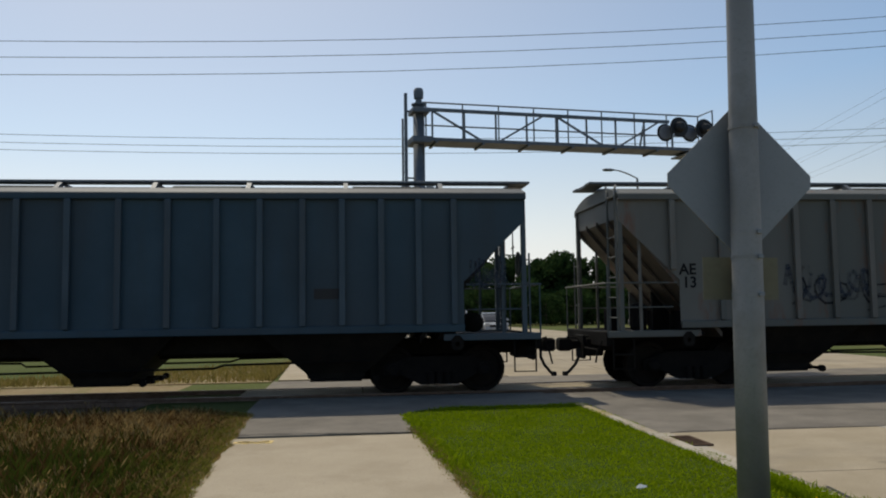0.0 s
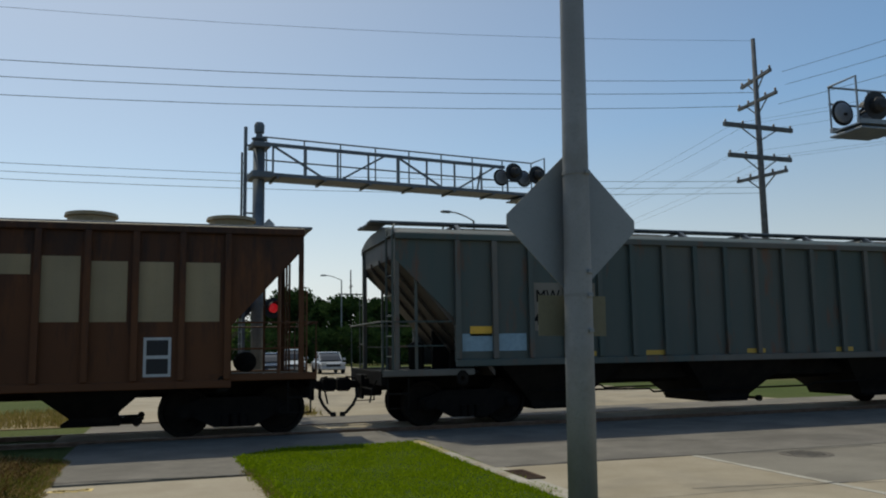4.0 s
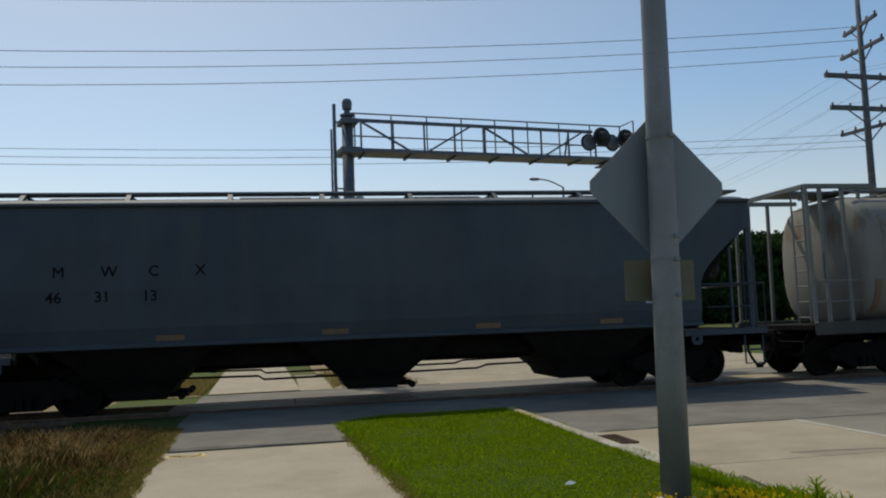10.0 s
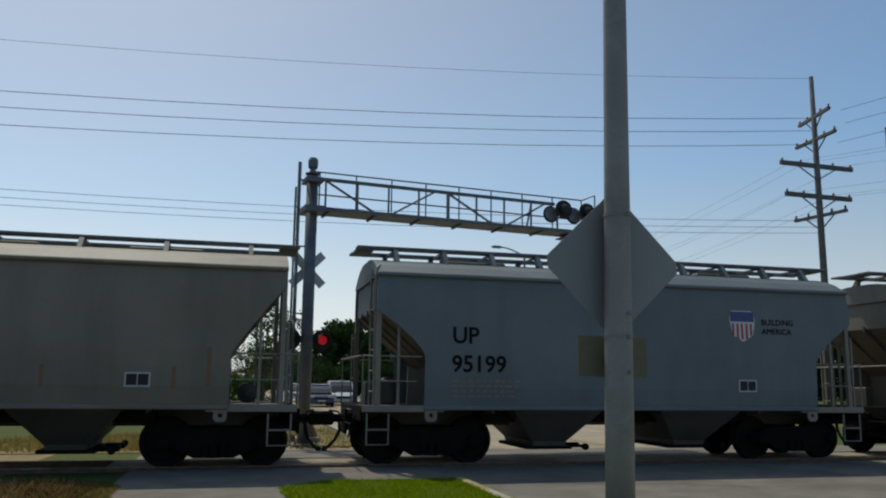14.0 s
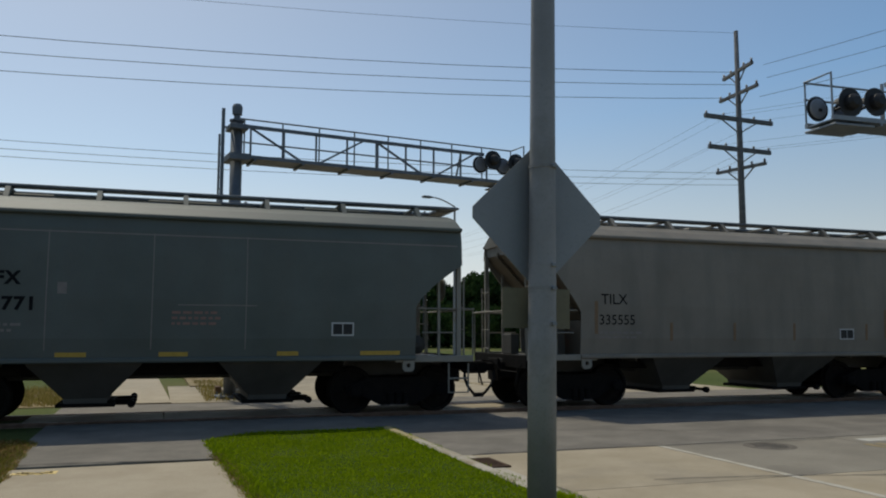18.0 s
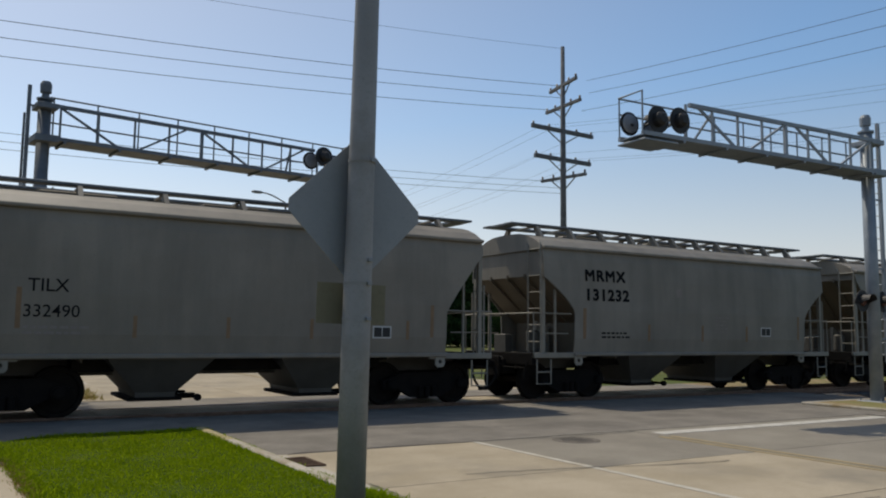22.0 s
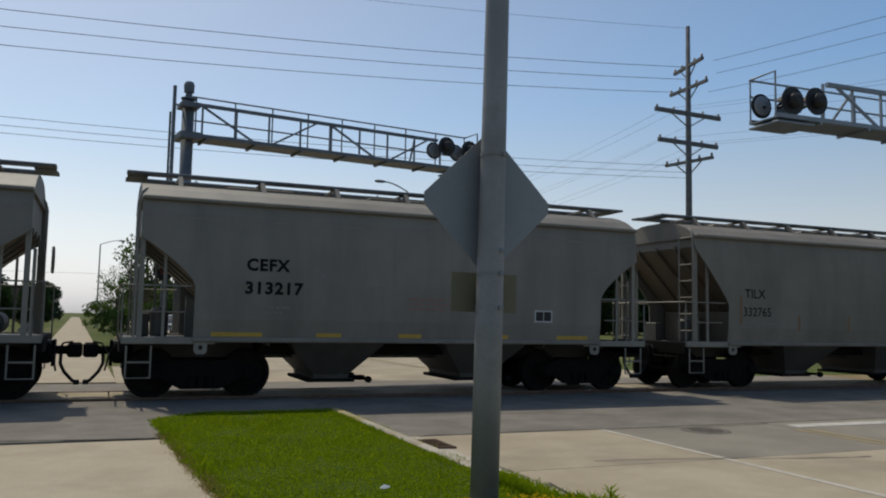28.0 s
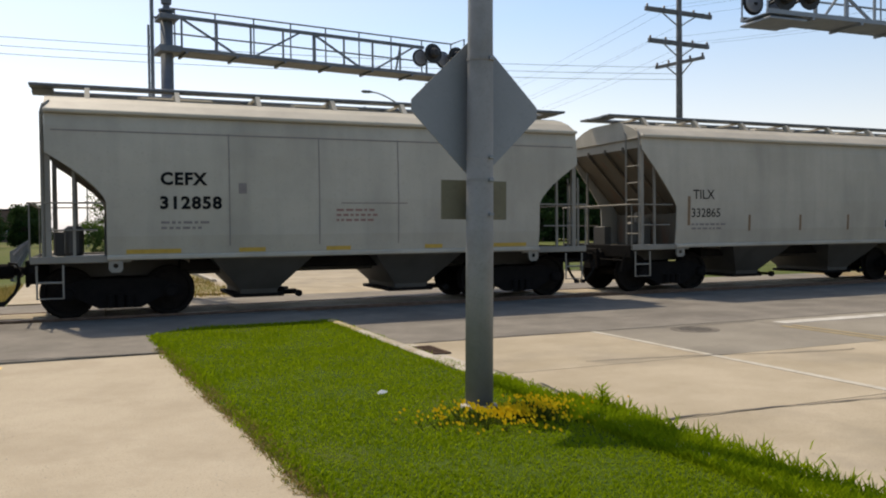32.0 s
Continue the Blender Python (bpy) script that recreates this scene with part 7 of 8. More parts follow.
def car_dim(car, p, f):
    flat_shape(car, "pale_patch", [rect(1.15, 2.93, 2.26, 3.4)], RIB_LIGHT, lambda z: -1.56, 0.004)
    flat_shape(car, "data_panel", [rect(4.87, 5.29, 1.54, 2.3)], WHITE_DULL, f)
    flat_shape(car, "data_panel_field", [rect(4.91, 5.25, 1.58, 1.88), rect(4.91, 5.25, 1.94, 2.24)], BLACK, f, 0.009)
    for x in (-4.42, -1.22, 1.98, 5.18, 6.78):
        flat_shape(car, "yellow_bar", [rect(x, x + 0.1, 1.4, 1.75)], YELLOW_DULL, lambda z: -1.625)


ribbed("blackened grey ribbed covered hopper car with pale ribs", RIB_DIM, S[16], S[17], extra=car_dim, rib=paint("dull_pale_rib_paint", (0.19, 0.18, 0.155), dirt=0.5, rust=0.2))
tilx("334195", S[17], S[18])
cefx("312771", S[18], S[19], GREY_D)
tilx("335555", S[19], S[20])


def car_083(car, p, f):
    flat_shape(car, "painted_panel", [rect(-5.1, -4.45, 1.9, 2.9), rect(-4.33, -3.68, 1.9, 2.9)], GREY_D, f, 0.004)
    for x in (-6.83, -4.42, 1.98, 6.0, 6.78):
        flat_shape(car, "yellow_bar", [rect(x, x + 0.11, 1.42, 2.1 if abs(x) > 5 else 1.8)], YELLOW, lambda z: -1.625)
    rnd = random.Random(77)
    chips = []
    for i in range(150):
        x, z, r = rnd.choice((rnd.uniform(-6.4, 5.4), rnd.gauss(2.2, 1.3))), rnd.choice((rnd.uniform(1.4, 2.0), rnd.uniform(1.4, 3.4))), rnd.uniform(0.015, 0.07)
        chips.append([(x + r * rnd.uniform(0.5, 1.2) * math.cos(a), z + r * rnd.uniform(0.6, 1.5) * math.sin(a)) for a in [k * 1.05 for k in range(6)]])
    tagged(flat_shape(car, "paint_chipping", chips, BLACK, f), kind="stuff")
    label_box(car, f, 3.75, 1.5, 0.5, 0.4)


ribbed("chipped grey-green ribbed covered hopper car with yellow bars", RIB_SPOT, S[20], S[21], [("MW", -5.07, 2.5, 0.26, LETTER, 0.01, 0.85), ("CX", -4.24, 2.5, 0.26, LETTER, 0.01, 0.85), ("462", -5.13, 2.02, 0.26, LETTER, 0.01, 0.85), ("083", -4.33, 2.02, 0.26, LETTER, 0.01, 0.85)], car_083)
tilx("334371", S[21], S[22])
cefx("313285", S[22], S[23])
tilx("332490", S[23], S[24])
mrmx("131232", S[24], S[25])
tilx("333240", S[25], S[26])
tilx("333280", S[26], S[27])


def reefer(a, b):
    car = thing("refrigerator_boxcar", "silver-white insulated boxcar with orange stripe and black ends", "freight car", "train cars")
    half, hb = (b - a) / 2, (b - a) / 2 - 0.85
    f = lambda z: -1.55
    for s in (-1, 1):
        part("side_wall", G().box(-hb, hb, min(s * 1.49, s * 1.55), max(s * 1.49, s * 1.55), 1.62, 4.28), REEFER, car)
        part("side_sill", G().box(-hb, hb, s * 1.53 - 0.05, s * 1.53 + 0.05, 1.08, 1.62, 0.02), BLACK, car)
        part("stripe", G().box(-hb + 0.01, hb - 0.01, min(s * 1.55, s * 1.556), max(s * 1.55, s * 1.556), 1.66, 1.9), ORANGE_STRIPE, car)
        part("end_wall", G().box(min(s * (hb - 0.05), s * hb), max(s * (hb - 0.05), s * hb), -1.49, 1.49, 1.08, 4.3), BLACK, car)
        for i in range(9):
            z = 1.4 + i * 0.32
            part("end_rib", G().box(min(s * hb, s * (hb + 0.09)), max(s * hb, s * (hb + 0.09)), -1.4, 1.4, z, z + 0.16, 0.04), BLACK, car)
        part("end_ladder", ladder_mesh(s * (hb + 0.12), -1.45, 1.0, 4.1, 'y', 0.42, n=10), STEEL_DARK, car)
        part("side_ladder", ladder_mesh(s * (hb - 0.5), -1.6, 0.45, 1.6, 'x', 0.42, n=4), WHITE_DULL, car)
        part("end_sill", G().box(min(s * (hb - 0.1), s * (hb + 0.25)), max(s * (hb - 0.1), s * (hb + 0.25)), -1.45, 1.45, 0.85, 1.1), BLACK, car)
    part("roof", G().prism([(-1.57, 4.26), (-1.57, 4.3), (-0.8, 4.4), (0, 4.44), (0.8, 4.4), (1.57, 4.3), (1.57, 4.26)], -hb - 0.02, hb + 0.02, 'x'), REEFER, car)
    d = part("plug_door", G().box(-1.6, 1.6, -1.6, -1.555, 1.6, 4.2, 0.01), REEFER, car)
    for x in (-1.3, -0.5, 0.5, 1.3):
        part("lock_rod", G().tube((x, -1.63, 1.55), (x, -1.63, 4.2), 0.025, 6), GALV_DARK, d)
    for z in (1.62, 2.6, 3.4, 4.2):
        part("door_rail", G().box(-1.6, 1.6, -1.63, -1.6, z - 0.04, z + 0.04), GALV_DARK, d)
    for i in range(8):
        for s in (-1, 1):
            x = s * (2.6 + i * 0.82)
            if abs(x) < hb:
                part("panel_seam", G().box(x - 0.02, x + 0.02, -1.562, -1.55, 1.92, 4.26), REEFER, car)
    letters(car, "MW  CX", -hb + 1.08, 2.25, 0.22, DECAL_WHITE, f, 0.02)
    letters(car, "500 406", -hb + 1.02, 1.96, 0.22, DECAL_WHITE, f, 0.02)
    flat_shape(car, "painted_over_name", [rect(-hb + 3.6, -hb + 6.2, 2.05, 2.3)], STENCIL_FAINT, f)
    flat_shape(car, "white_block", [rect(-hb + 3.0, -hb + 3.5, 1.3, 1.75)], DECAL_WHITE, lambda z: -1.59)
    stencils(car, None, lambda z: -1.59, -hb + 1.2, 1.4, 0.9, WHITE_DULL)
    running_gear(car, half, half - 2.75, BLACK)
    part("brake_pipe", G().pipe([(-hb + 3.2, -1.2, 0.9), (-hb + 4.2, -1.2, 0.75), (hb - 3, -1.2, 0.8)], 0.05), GALV_DARK, car)
    part("floor_beam", G().box(-hb + 0.1, hb - 0.1, -1.4, 1.4, 1.02, 1.1), BLACK, car)
    return place(car, a, b)


reefer(S[27], S[28])
mbkx("102514", S[28], S[29])
cefx("314035", S[29], S[30])
cefx("313217", S[30], S[31])
tilx("332765", S[31], S[32])
mbkx("102481", S[32], S[33], GREY_B_LIT, line=True)
mrmx("131811", S[33], S[34], GREY_LIT)
cefx("312689", S[34], S[35], GREY_LIT)
cefx("312858", S[35], S[36], GREY_LIT)
tilx("332865", S[36], S[36] + 12.53, GREY_C_LIT)
cefx("312804", S[36] + 12.53, S[36] + 25.06, GREY_LIT)

# ---------- beyond the crossing ----------
BARK = surface("tree_bark", (0.07, 0.055, 0.04), (0.11, 0.09, 0.07), 6, 0.95, 20, 0.6, 0.02)
LEAF_A = leaf_mat("dark_foliage", (0.022, 0.045, 0.016), (0.05, 0.085, 0.025), 0.3)
LEAF_B = leaf_mat("bright_foliage", (0.05, 0.09, 0.02), (0.10, 0.15, 0.035), 0.35)
# far leaves are paler and bluer: distance haze mixed into their colour
LEAF_C = leaf_mat("hazed_far_foliage", (0.035, 0.06, 0.03), (0.06, 0.095, 0.045), 0.25)


def tree_parts(seed, h, r, low, clumps, leaves, size, conifer=False):
    """Trunk with limbs, and a crown of leaf tufts in uneven clumps."""
    rnd = random.Random(seed)
    t, c = G(), G()
    top = Vector((rnd.uniform(-0.2, 0.2), rnd.uniform(-0.2, 0.2), h * (0.95 if conifer else 0.72)))
    t.tube((0, 0, -0.1), top * 0.5, 0.035 * h * 0.6, 8, 0.02 * h * 0.6)
    t.tube(top * 0.5, top, 0.02 * h * 0.6, 7, 0.006 * h)
    for k in range(clumps):
        u = rnd.random()
        if conifer:
            z = low + (h - low) * u ** 1.2
            rr = r * (1.05 - u ** 1.2) * rnd.uniform(0.5, 1.0)
        else:
            z = low + (h - low) * u
            rr = r * math.sqrt(max(0.05, 1 - ((u - 0.42) / 0.62) ** 2)) * rnd.uniform(0.35, 1.0)
        a = rnd.uniform(0, 6.3)
        p = Vector((rr * math.cos(a), rr * math.sin(a), z))
        if k % 3 == 0:
            s = top * (0.35 + 0.5 * rnd.random())
            t.tube(s, p, 0.009 * h, 5, 0.003 * h)
        cs = rnd.uniform(0.16, 0.32) * r
        for j in range(leaves):
            d = Vector((rnd.gauss(0, 1), rnd.gauss(0, 1), rnd.gauss(0, 0.7)))
            d = d.normalized() * cs * rnd.random() ** 0.4
            q = p + d
            n1 = Vector((rnd.gauss(0, 1), rnd.gauss(0, 1), rnd.gauss(0, 1))).normalized()
            n2 = n1.orthogonal().normalized()
            s = size * rnd.uniform(0.6, 1.3)
            n3 = n1.cross(n2)
            c.add([q - n2 * s, q + n3 * s * 0.5, q + n2 * s, q - n3 * s * 0.5], [(0, 1, 2, 3)])
    return t.mesh("trunk"), c.mesh("crown")


def tree(kind, x, y, s, turn, label, leaf):
    tr, cr = TREES[kind]
    e = thing("tree", label, "tree", "trees beyond the tracks", at=pose(x, y, -0.06, 0, 0, turn))
    e.scale = (s, s, s)
    obj("trunk", tr, BARK, e)
    obj("crown", cr, leaf, e)


TREES = {"airy": tree_parts(1, 6.2, 2.2, 1.7, 46, 26, 0.11), "round": tree_parts(2, 8.0, 3.4, 0.5, 95, 80, 0.27), "dense": tree_parts(3, 9.0, 4.2, 0.3, 120, 80, 0.32),
         "fir": tree_parts(4, 8.0, 2.6, 0.4, 80, 55, 0.17, True), "bush": tree_parts(5, 3.2, 2.2, 0.2, 40, 50, 0.15)}


def wood():
    rnd = random.Random(12)
    tree("airy", 1.9, 51.0, 0.98, 20, "slender airy young tree beside the far footpath", LEAF_B)
    tree("airy", 1.2, 78.0, 0.9, 120, "slender airy young tree beside the far footpath", LEAF_B)
    tree("bush", 1.6, 58.0, 0.6, 120, "rounded green shrub beside the far footpath", LEAF_A)
    tree("bush", 0.9, 68.0, 0.6, 60, "rounded green shrub beside the far footpath", LEAF_A)
    tree("bush", 0.2, 92.0, 0.9, 10, "rounded green shrub beside the far footpath", LEAF_B)
    for x, y, s, k in ((-10.4, 63, 0.7, "dense"), (-12.4, 60, 0.8, "dense"), (-15.4, 62, 0.9, "dense"), (-18.5, 60, 0.85, "fir"), (-22.5, 66, 0.85, "dense"), (-28, 62, 1.0, "fir"), (-33, 70, 1.0, "dense")):
        tree(k, x, y, s, rnd.uniform(0, 360), "dense dark tree on the lawn beyond the tracks", LEAF_A)
    x = -52
    while x < -7:
        tree(rnd.choice(("round", "dense", "dense")), x, 108 + rnd.uniform(-8, 14), rnd.uniform(0.6, 0.85), rnd.uniform(0, 360), "dense dark tree at the edge of a wood", LEAF_A)
        x += rnd.uniform(2.6, 4.2)
    tree("airy", 2.7, 54.0, 1.02, 75, "slender airy young tree beside the far footpath", LEAF_A)
    tree("airy", 3.2, 66.0, 1.1, 200, "slender airy young tree beside the far footpath", LEAF_A)
    x = -120
    while x < -4:
        y = 150 + rnd.uniform(-12, 20)
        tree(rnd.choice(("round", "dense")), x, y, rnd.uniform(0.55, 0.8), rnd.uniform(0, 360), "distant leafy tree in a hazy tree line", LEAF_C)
        x += rnd.uniform(5, 8)
    # right of the road
    for az, y, s, k in ((0.10, 118, 1.0, "round"), (0.135, 112, 1.05, "dense"), (0.17, 108, 0.95, "round"), (0.2, 104, 0.9, "dense"), (0.235, 100, 0.95, "round"), (0.265, 98, 0.9, "dense"),
                       (0.3, 98, 0.95, "round"), (0.335, 96, 0.85, "dense"), (0.37, 96, 0.85, "round"), (0.4, 96, 0.95, "dense"), (0.44, 96, 1.05, "dense"), (0.48, 95, 1.1, "round"), (0.52, 96, 1.2, "dense"), (0.56, 95, 1.15, "dense"), (0.6, 96, 1.25, "round"), (0.64, 95, 1.2, "dense"), (0.69, 96, 1.2, "dense"), (0.75, 96, 1.15, "round"), (0.82, 96, 1.1, "dense"), (0.9, 96, 1.0, "dense"),
                       (0.04, 175, 0.9, "dense"), (0.07, 165, 0.95, "round")):
        tree(k, az * y, y, s, rnd.uniform(0, 360), "broad dark tree beyond the road", LEAF_A)


def undergrowth():
    rnd = random.Random(51)
    for i in range(26):
        y = 90 + rnd.uniform(-3, 3)
        tree("bush", 8.5 + i * 2.1, y, rnd.uniform(0.9, 1.5), rnd.uniform(0, 360), "dark leafy shrub under the roadside trees", LEAF_A)


def utility_pole(x, y, h, full=True, yaw=0.0):
    p = thing("utility_pole", "tall weathered wooden utility pole with crossarms", "utility pole", "utility poles", at=pose(x, y, 0, 0, 0, yaw))
    part("shaft", G().lathe([(0.19, -0.1), (0.16, h * 0.6), (0.11, h)], (0, 0, 0), 'z', 12), WOOD_POLE, p, smooth=True)
    arms = [(15.4, 1.5, (-0.18, -0.98)), (14.2, 1.6, (-0.06, -1.0)), (12.8, 2.25, (0.998, 0.06)), (11.2, 2.05, (0.998, 0.06)), (10.2, 1.55, (0.2, -0.98))]
    for z, half, (dx, dy) in arms:
        z = z * h / 17.6
        a = part("crossarm", G().bar((-dx * half, -dy * half, z), (dx * half, dy * half, z), 0.22 if half > 1.8 else 0.15, 0.15), WOOD_POLE, p)
        for k in (-0.95, -0.45, 0.45, 0.95):
            q = (dx * half * k, dy * half * k, z + 0.06)
            part("insulator", G().lathe([(0.03, 0), (0.07, 0.06), (0.04, 0.1), (0.07, 0.14), (0.03, 0.2)], q, 'z', 8), PORCELAIN, a)
        for s in (-1, 1):
            part("brace", G().bar((s * dx * half * 0.55, s * dy * half * 0.55, z - 0.05), (0, 0, z - 0.75), 0.05), WOOD_POLE, p)
    return p


PORCELAIN = plain("brown_porcelain", (0.09, 0.06, 0.05), 0.3)


def wire(name, p, q, sag, r=0.022, n=18):
    g = G()
    pts = []
    for i in range(n + 1):
        k = i / n
        pts.append((p[0] + (q[0] - p[0]) * k, p[1] + (q[1] - p[1]) * k, p[2] + (q[2] - p[2]) * k - sag * 4 * k * (1 - k)))
    g.pipe(pts, r, 4)
    return tagged(part(name, g, WIRE), "thin overhead power line strung between poles", "cable", "overhead lines")


def power_lines():
    utility_pole(28.45, 34.5, 17.6)
    utility_pole(28.4, 88, 15.5)
    utility_pole(28.2, 140, 15.5)
    for z in (15.35, 14.68, 13.95):
        wire("power_line", (28.45, 34.5, z), (-68, 34.5, z), 2.5, 0.015)
    wire("power_line", (28.45, 34.5, 17.5), (-68, 34.5, 17.5), 2.5, 0.008)
    for z in (9.95, 9.62, 9.32):
        wire("power_line", (28.45, 34.5, z), (-38, 34.5, z), 1.0, 0.012)
    for x0, y0, z in ((29.2, 33.4, 15.5), (29.3, 33.3, 14.8), (29.9, 34.6, 14.2)):
        wire("power_line", (x0, y0, z), (x0 + 7.4, -8, z + 0.3), 0.7, 0.012)
    for dx, z in ((-1.5, 12.9), (-0.7, 12.9), (1.5, 12.9), (-1.5, 11.3), (0.7, 11.3), (1.5, 11.3)):
        wire("power_line", (28.45 + dx, 34.5, z), (28.4 + dx, 88, z * 0.88), 1.1, 0.006)
        wire("power_line", (28.45 + dx, 34.5, z), (44 + dx, -8, z), 0.9, 0.006)
    wire("power_line", (-60, 120, 7.0), (80, 120, 8.5), 0.8, 0.02)


def street_lamp(x, y, z, reach):
    s = thing("street_lamp", "grey street lamp with a curved arm", "street lamp", "street lamps")
    part("column", G().lathe([(0.13, -0.05), (0.1, 1.0), (0.07, z)], (x, y, 0), 'z', 10), GALV, s)
    pts = [(x + reach * k, y, z + 0.55 * math.sin(k * 1.5)) for k in [i / 6 for i in range(7)]]
    part("arm", G().pipe(pts, 0.045, 6), GALV, s)
    e = pts[-1]
    d = 1 if reach > 0 else -1
    part("lamp_head", G().rings([[(e[0] + d * a, e[1] + w * math.cos(t), e[2] + hh * math.sin(t)) for t in [k * math.pi / 4 for k in range(8)]] for a, w, hh in ((-0.05, 0.06, 0.05), (0.15, 0.16, 0.1), (0.55, 0.17, 0.1), (0.7, 0.06, 0.04))]), GALV_DARK, s)


def vehicle(label, x, y, coat, van=False):
    """A car that waits at the crossing, facing the tracks."""
    v = thing("car", label, "car", "waiting cars", at=pose(x, y, -0.03))
    w, ln, hh = (0.98, 4.9, 1.75) if van else (0.9, 4.6, 1.5)
    hood = 0.95 if van else 0.85

    def ring(y, half, z0, z1, c=0.1):
        return [(-half + c, y, z0), (half - c, y, z0), (half, y, z0 + c), (half, y, z1 - c), (half - c * 1.6, y, z1), (-half + c * 1.6, y, z1), (-half, y, z1 - c), (-half, y, z0 + c)]
    part("body", G().rings([ring(*r) for r in ((0.0, 0.8 * w, 0.4, 0.66), (0.07, 0.92 * w, 0.3, 0.72), (0.45, 0.98 * w, 0.27, hood - 0.07), (1.1, w, 0.27, hood + 0.02), (ln - 1.0, w, 0.27, hood + 0.08), (ln - 0.1, 0.94 * w, 0.3, hood + 0.06), (ln, 0.82 * w, 0.42, 0.8))]), coat, v, smooth=False)
    part("cabin", G().rings([ring(y, half, hood - 0.05, z, 0.07) for y, half, z in ((1.0, 0.86 * w, hood + 0.1), (1.45, 0.83 * w, (hood + hh) / 2 + 0.06), (1.95, 0.76 * w, hh - 0.04), (ln - 0.9, 0.76 * w, hh - 0.04), (ln - 0.2, 0.8 * w, hood + 0.12))]), CAR_GLASS, v, "dark glass cabin")
    part("roof", G().rings([ring(y, half, hh - 0.06, z, 0.025) for y, half, z in ((1.9, 0.72 * w, hh - 0.005), (2.2, 0.77 * w, hh + 0.03), (ln - 1.1, 0.77 * w, hh + 0.03), (ln - 0.8, 0.72 * w, hh - 0.01))]), coat, v)
    part("lower_grille", G().box(-0.62, 0.62, -0.03, 0.05, 0.33, 0.45, 0.01), BLACK, v)
    for s in (-1, 1):
        part("pillar", G().bar((s * (w - 0.13), 1.05, hood + 0.06), (s * (w - 0.15), 2.0, hh), 0.07), coat, v)
        part("headlight", G().box(s * (w - 0.25) - 0.2, s * (w - 0.25) + 0.2, -0.02, 0.08, 0.62, 0.8, 0.03), HEADLIGHT, v)
        part("door_mirror", G().box(s * (w + 0.1) - 0.1, s * (w + 0.1) + 0.1, 1.25, 1.4, hood + 0.08, hood + 0.25, 0.03), coat, v)
        for yy in (0.85, ln - 0.95):
            wh = part("wheel", G().lathe([(0.33, -0.1), (0.34, 0), (0.33, 0.1)], (s * (w - 0.08), yy, 0.34), 'x', 16), RUBBER, v)
            part("rim", G().lathe([(0.2, 0), (0.18, s * 0.02), (0.05, s * 0.03)], (s * (w + 0.03), yy, 0.34), 'x', 14), GALV, wh)
    part("grille", G().box(-0.5, 0.5, -0.02, 0.05, 0.5, 0.68, 0.01), BLACK, v)
    part("bumper", G().box(-w + 0.05, w - 0.05, -0.08, 0.1, 0.32, 0.48, 0.03), coat, v)
    flat = G().box(-0.26, 0.26, -0.1, -0.082, 0.38, 0.48)
    part("plain_plate", flat, WHITE_DULL, v)
    return v


CAR_GLASS = glass("car_glass")
HEADLIGHT = glass("headlight_glass", (0.5, 0.5, 0.5))
wood()
undergrowth()
power_lines()
street_lamp(18.4, 50.5, 10.0, -1.6)
street_lamp(-0.5, 104, 9.6, 2.0)
street_lamp(18.0, 95, 9.8, -1.8)
for lbl, x, y, c, van in (("dark blue car waiting at the crossing", 5.9, 56, (0.04, 0.07, 0.12), False), ("white minivan waiting at the crossing", 7.9, 60, (0.62, 0.63, 0.62), True),
                          ("silver car waiting at the crossing", 10.2, 57, (0.4, 0.41, 0.42), False), ("pale blue car waiting in the queue", 5.9, 63, (0.15, 0.22, 0.3), False),
                          ("silver car waiting in the queue", 8.0, 68, (0.4, 0.42, 0.43), False), ("white car waiting in the queue", 5.7, 71, (0.6, 0.6, 0.58), False)):
    vehicle(lbl, x, y, plain("coat_" + lbl.split()[0] + str(int(y)), c, 0.25), van)


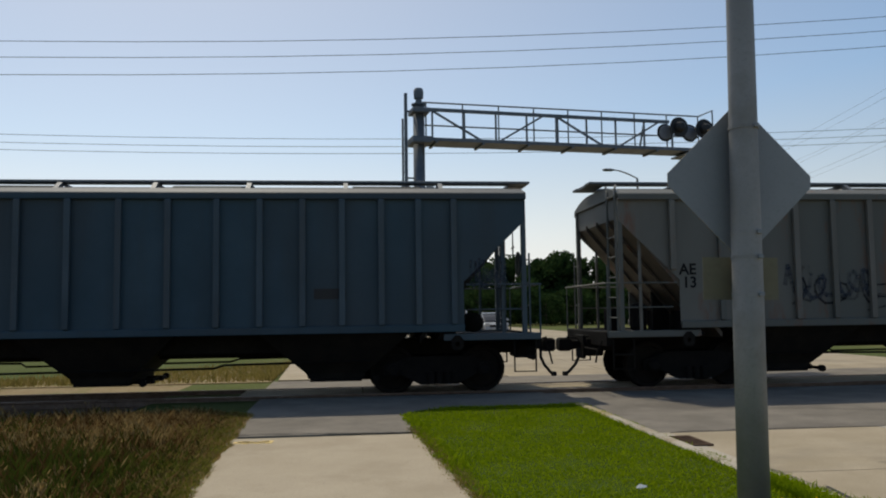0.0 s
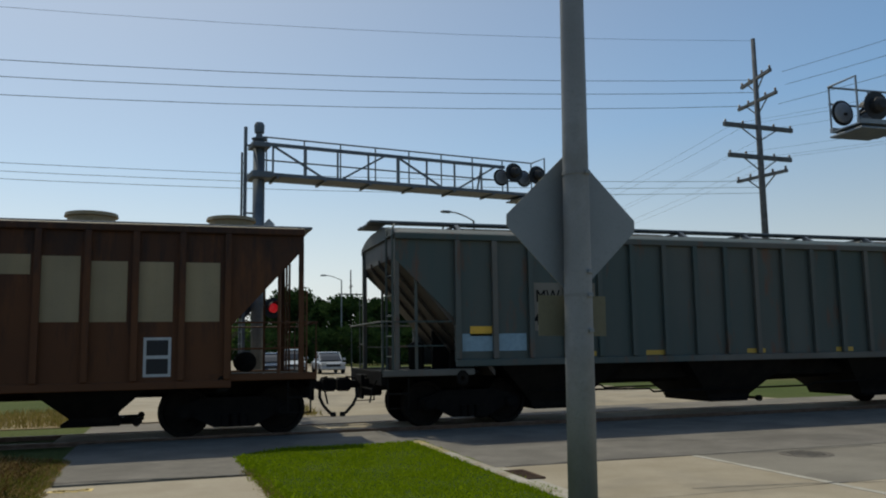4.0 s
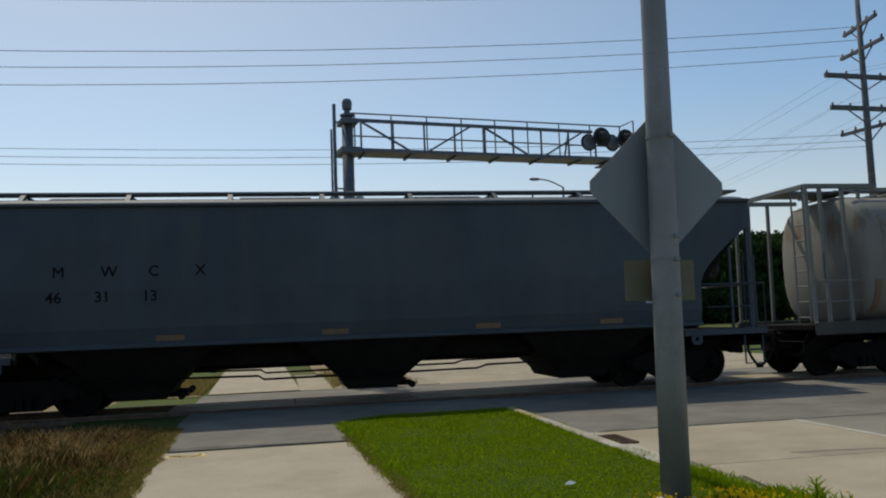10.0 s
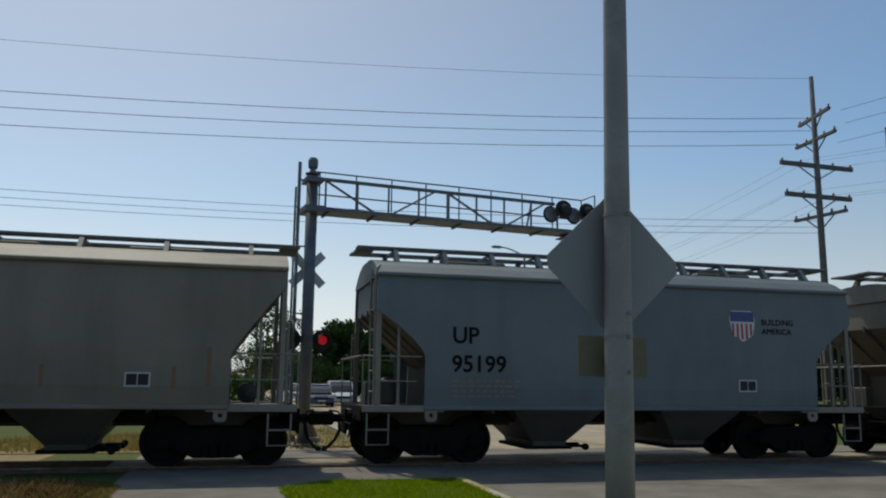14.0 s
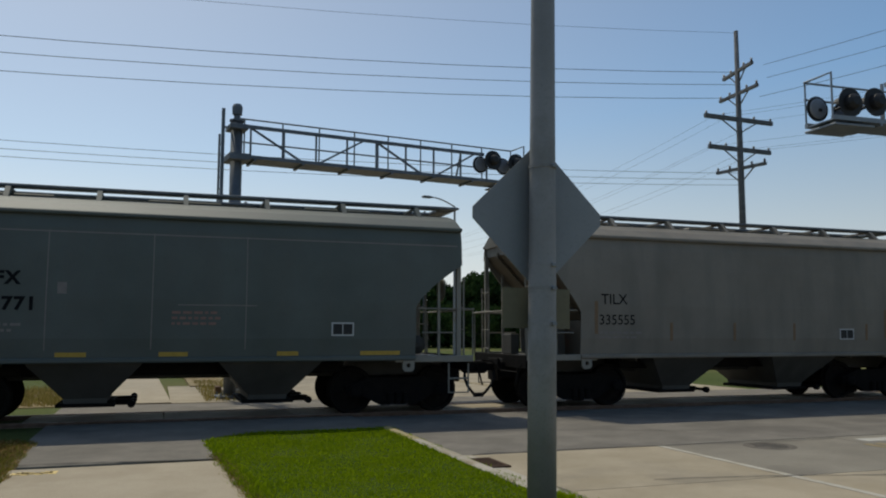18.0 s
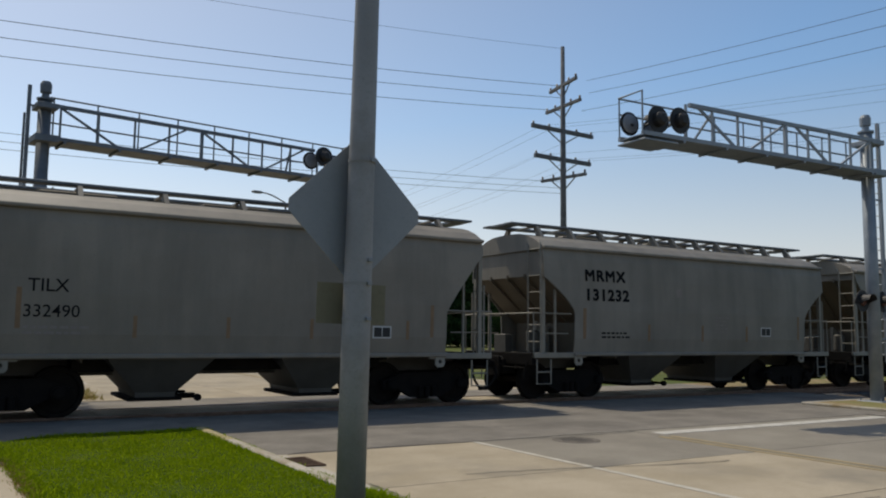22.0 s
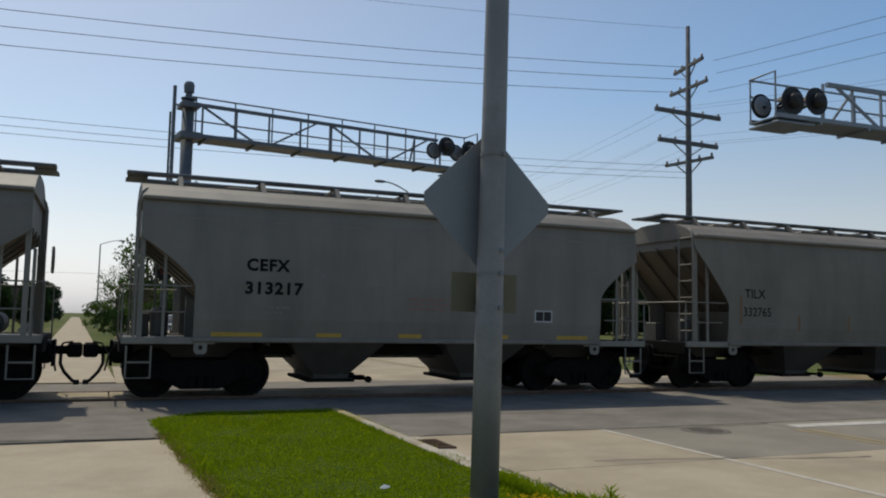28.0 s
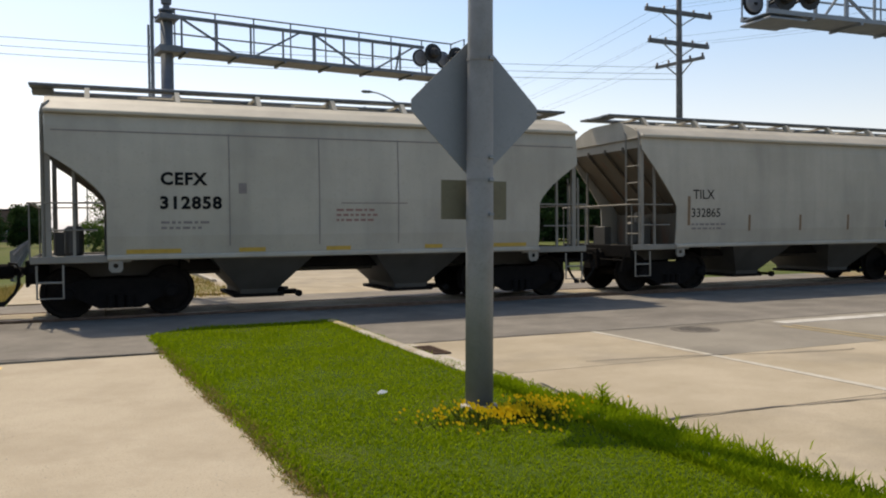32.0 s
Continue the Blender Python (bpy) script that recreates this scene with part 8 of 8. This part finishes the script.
def lawn_fence():
    f = thing("rail_fence", "dark low rail fence along the far lawn", "fence")
    prev = None
    for i in range(22):
        y = 32 + i * 2.6
        x = -2.6 - (y - 32) * 0.055
        part("fence_post", G().box(x - 0.05, x + 0.05, y - 0.05, y + 0.05, -0.1, 1.0, 0.01), WOOD_POLE, f)
        if prev:
            for z in (0.42, 0.85):
                part("fence_rail", G().bar((prev[0], prev[1], z), (x, y, z), 0.07), WOOD_POLE, f)
        prev = (x, y)
    b = thing("utility_cabinet", "dark green utility cabinet on the lawn", "cabinet")
    part("plinth", G().box(-8.35, -7.45, 45.6, 46.4, -0.08, 0.1), KERB, b)
    part("case", G().box(-8.3, -7.5, 45.65, 46.35, 0.1, 1.15, 0.04), plain("cabinet_green", (0.03, 0.06, 0.04), 0.6), b)
    part("lid", G().box(-8.36, -7.44, 45.6, 46.4, 1.15, 1.22, 0.02), plain("cabinet_lid", (0.3, 0.32, 0.3), 0.6), b)


def far_building():
    b = thing("building", "low flat-roofed brick building far beyond the lawn", "building")
    wall = surface("far_brick", (0.16, 0.10, 0.08), (0.22, 0.15, 0.12), 2, 0.9, 20)
    x0, x1, y0, y1, h = -26.0, -11.0, 182.0, 200.0, 6.2
    for a in ((x0, x1, y0, y0 + 0.3), (x0, x1, y1 - 0.3, y1), (x0, x0 + 0.3, y0 + 0.3, y1 - 0.3), (x1 - 0.3, x1, y0 + 0.3, y1 - 0.3)):
        part("wall", G().box(*a, -0.1, h), wall, b)
    part("roof", G().box(x0 - 0.3, x1 + 0.3, y0 - 0.3, y1 + 0.3, h, h + 0.35), BLACK, b)
    for i in range(6):
        w = part("window", G().box(x0 + 1.2 + i * 2.3, x0 + 2.6 + i * 2.3, y0 - 0.06, y0 - 0.005, 1.2, 2.6), WHITE_DULL, b)
        part("pane", G().box(x0 + 1.3 + i * 2.3, x0 + 2.5 + i * 2.3, y0 - 0.075, y0 - 0.062, 1.3, 2.5), CAR_GLASS, w)


lawn_fence()
far_building()



# ---------- what moves ----------
def gone(t):
    """How far the train has run by t seconds."""
    return 15.5782 * t + 0.00693236 * t * t


def motions():
    rows_t = [0.0, 4.0, 8.0, 12.0, 16.0, 20.0, 24.0, 28.0, 32.0]
    spot = {}
    for car, s in CARS:
        spot[car] = s
        walk(car, [(t, pose(s - gone(t), TRACK, RAIL_TOP)) for t in rows_t])
    for wheel, ax, car in WHEELSETS:
        s = spot[car]
        seen = [k for k in range(0, 961) if -22 < s - gone(k / 30) < 40]
        if not seen:
            continue
        times = seen
        rows = [(k / 30, pose(ax, 0, 0.457, 0, -math.degrees(gone(k / 30) / 0.457) % 360, 0)) for k in times]
        if seen[0] > 0:
            rows.insert(0, (0.0, rows[0][1]))
        if seen[-1] < 960:
            rows.append((32.0, rows[-1][1]))
        walk(wheel, rows)


motions()
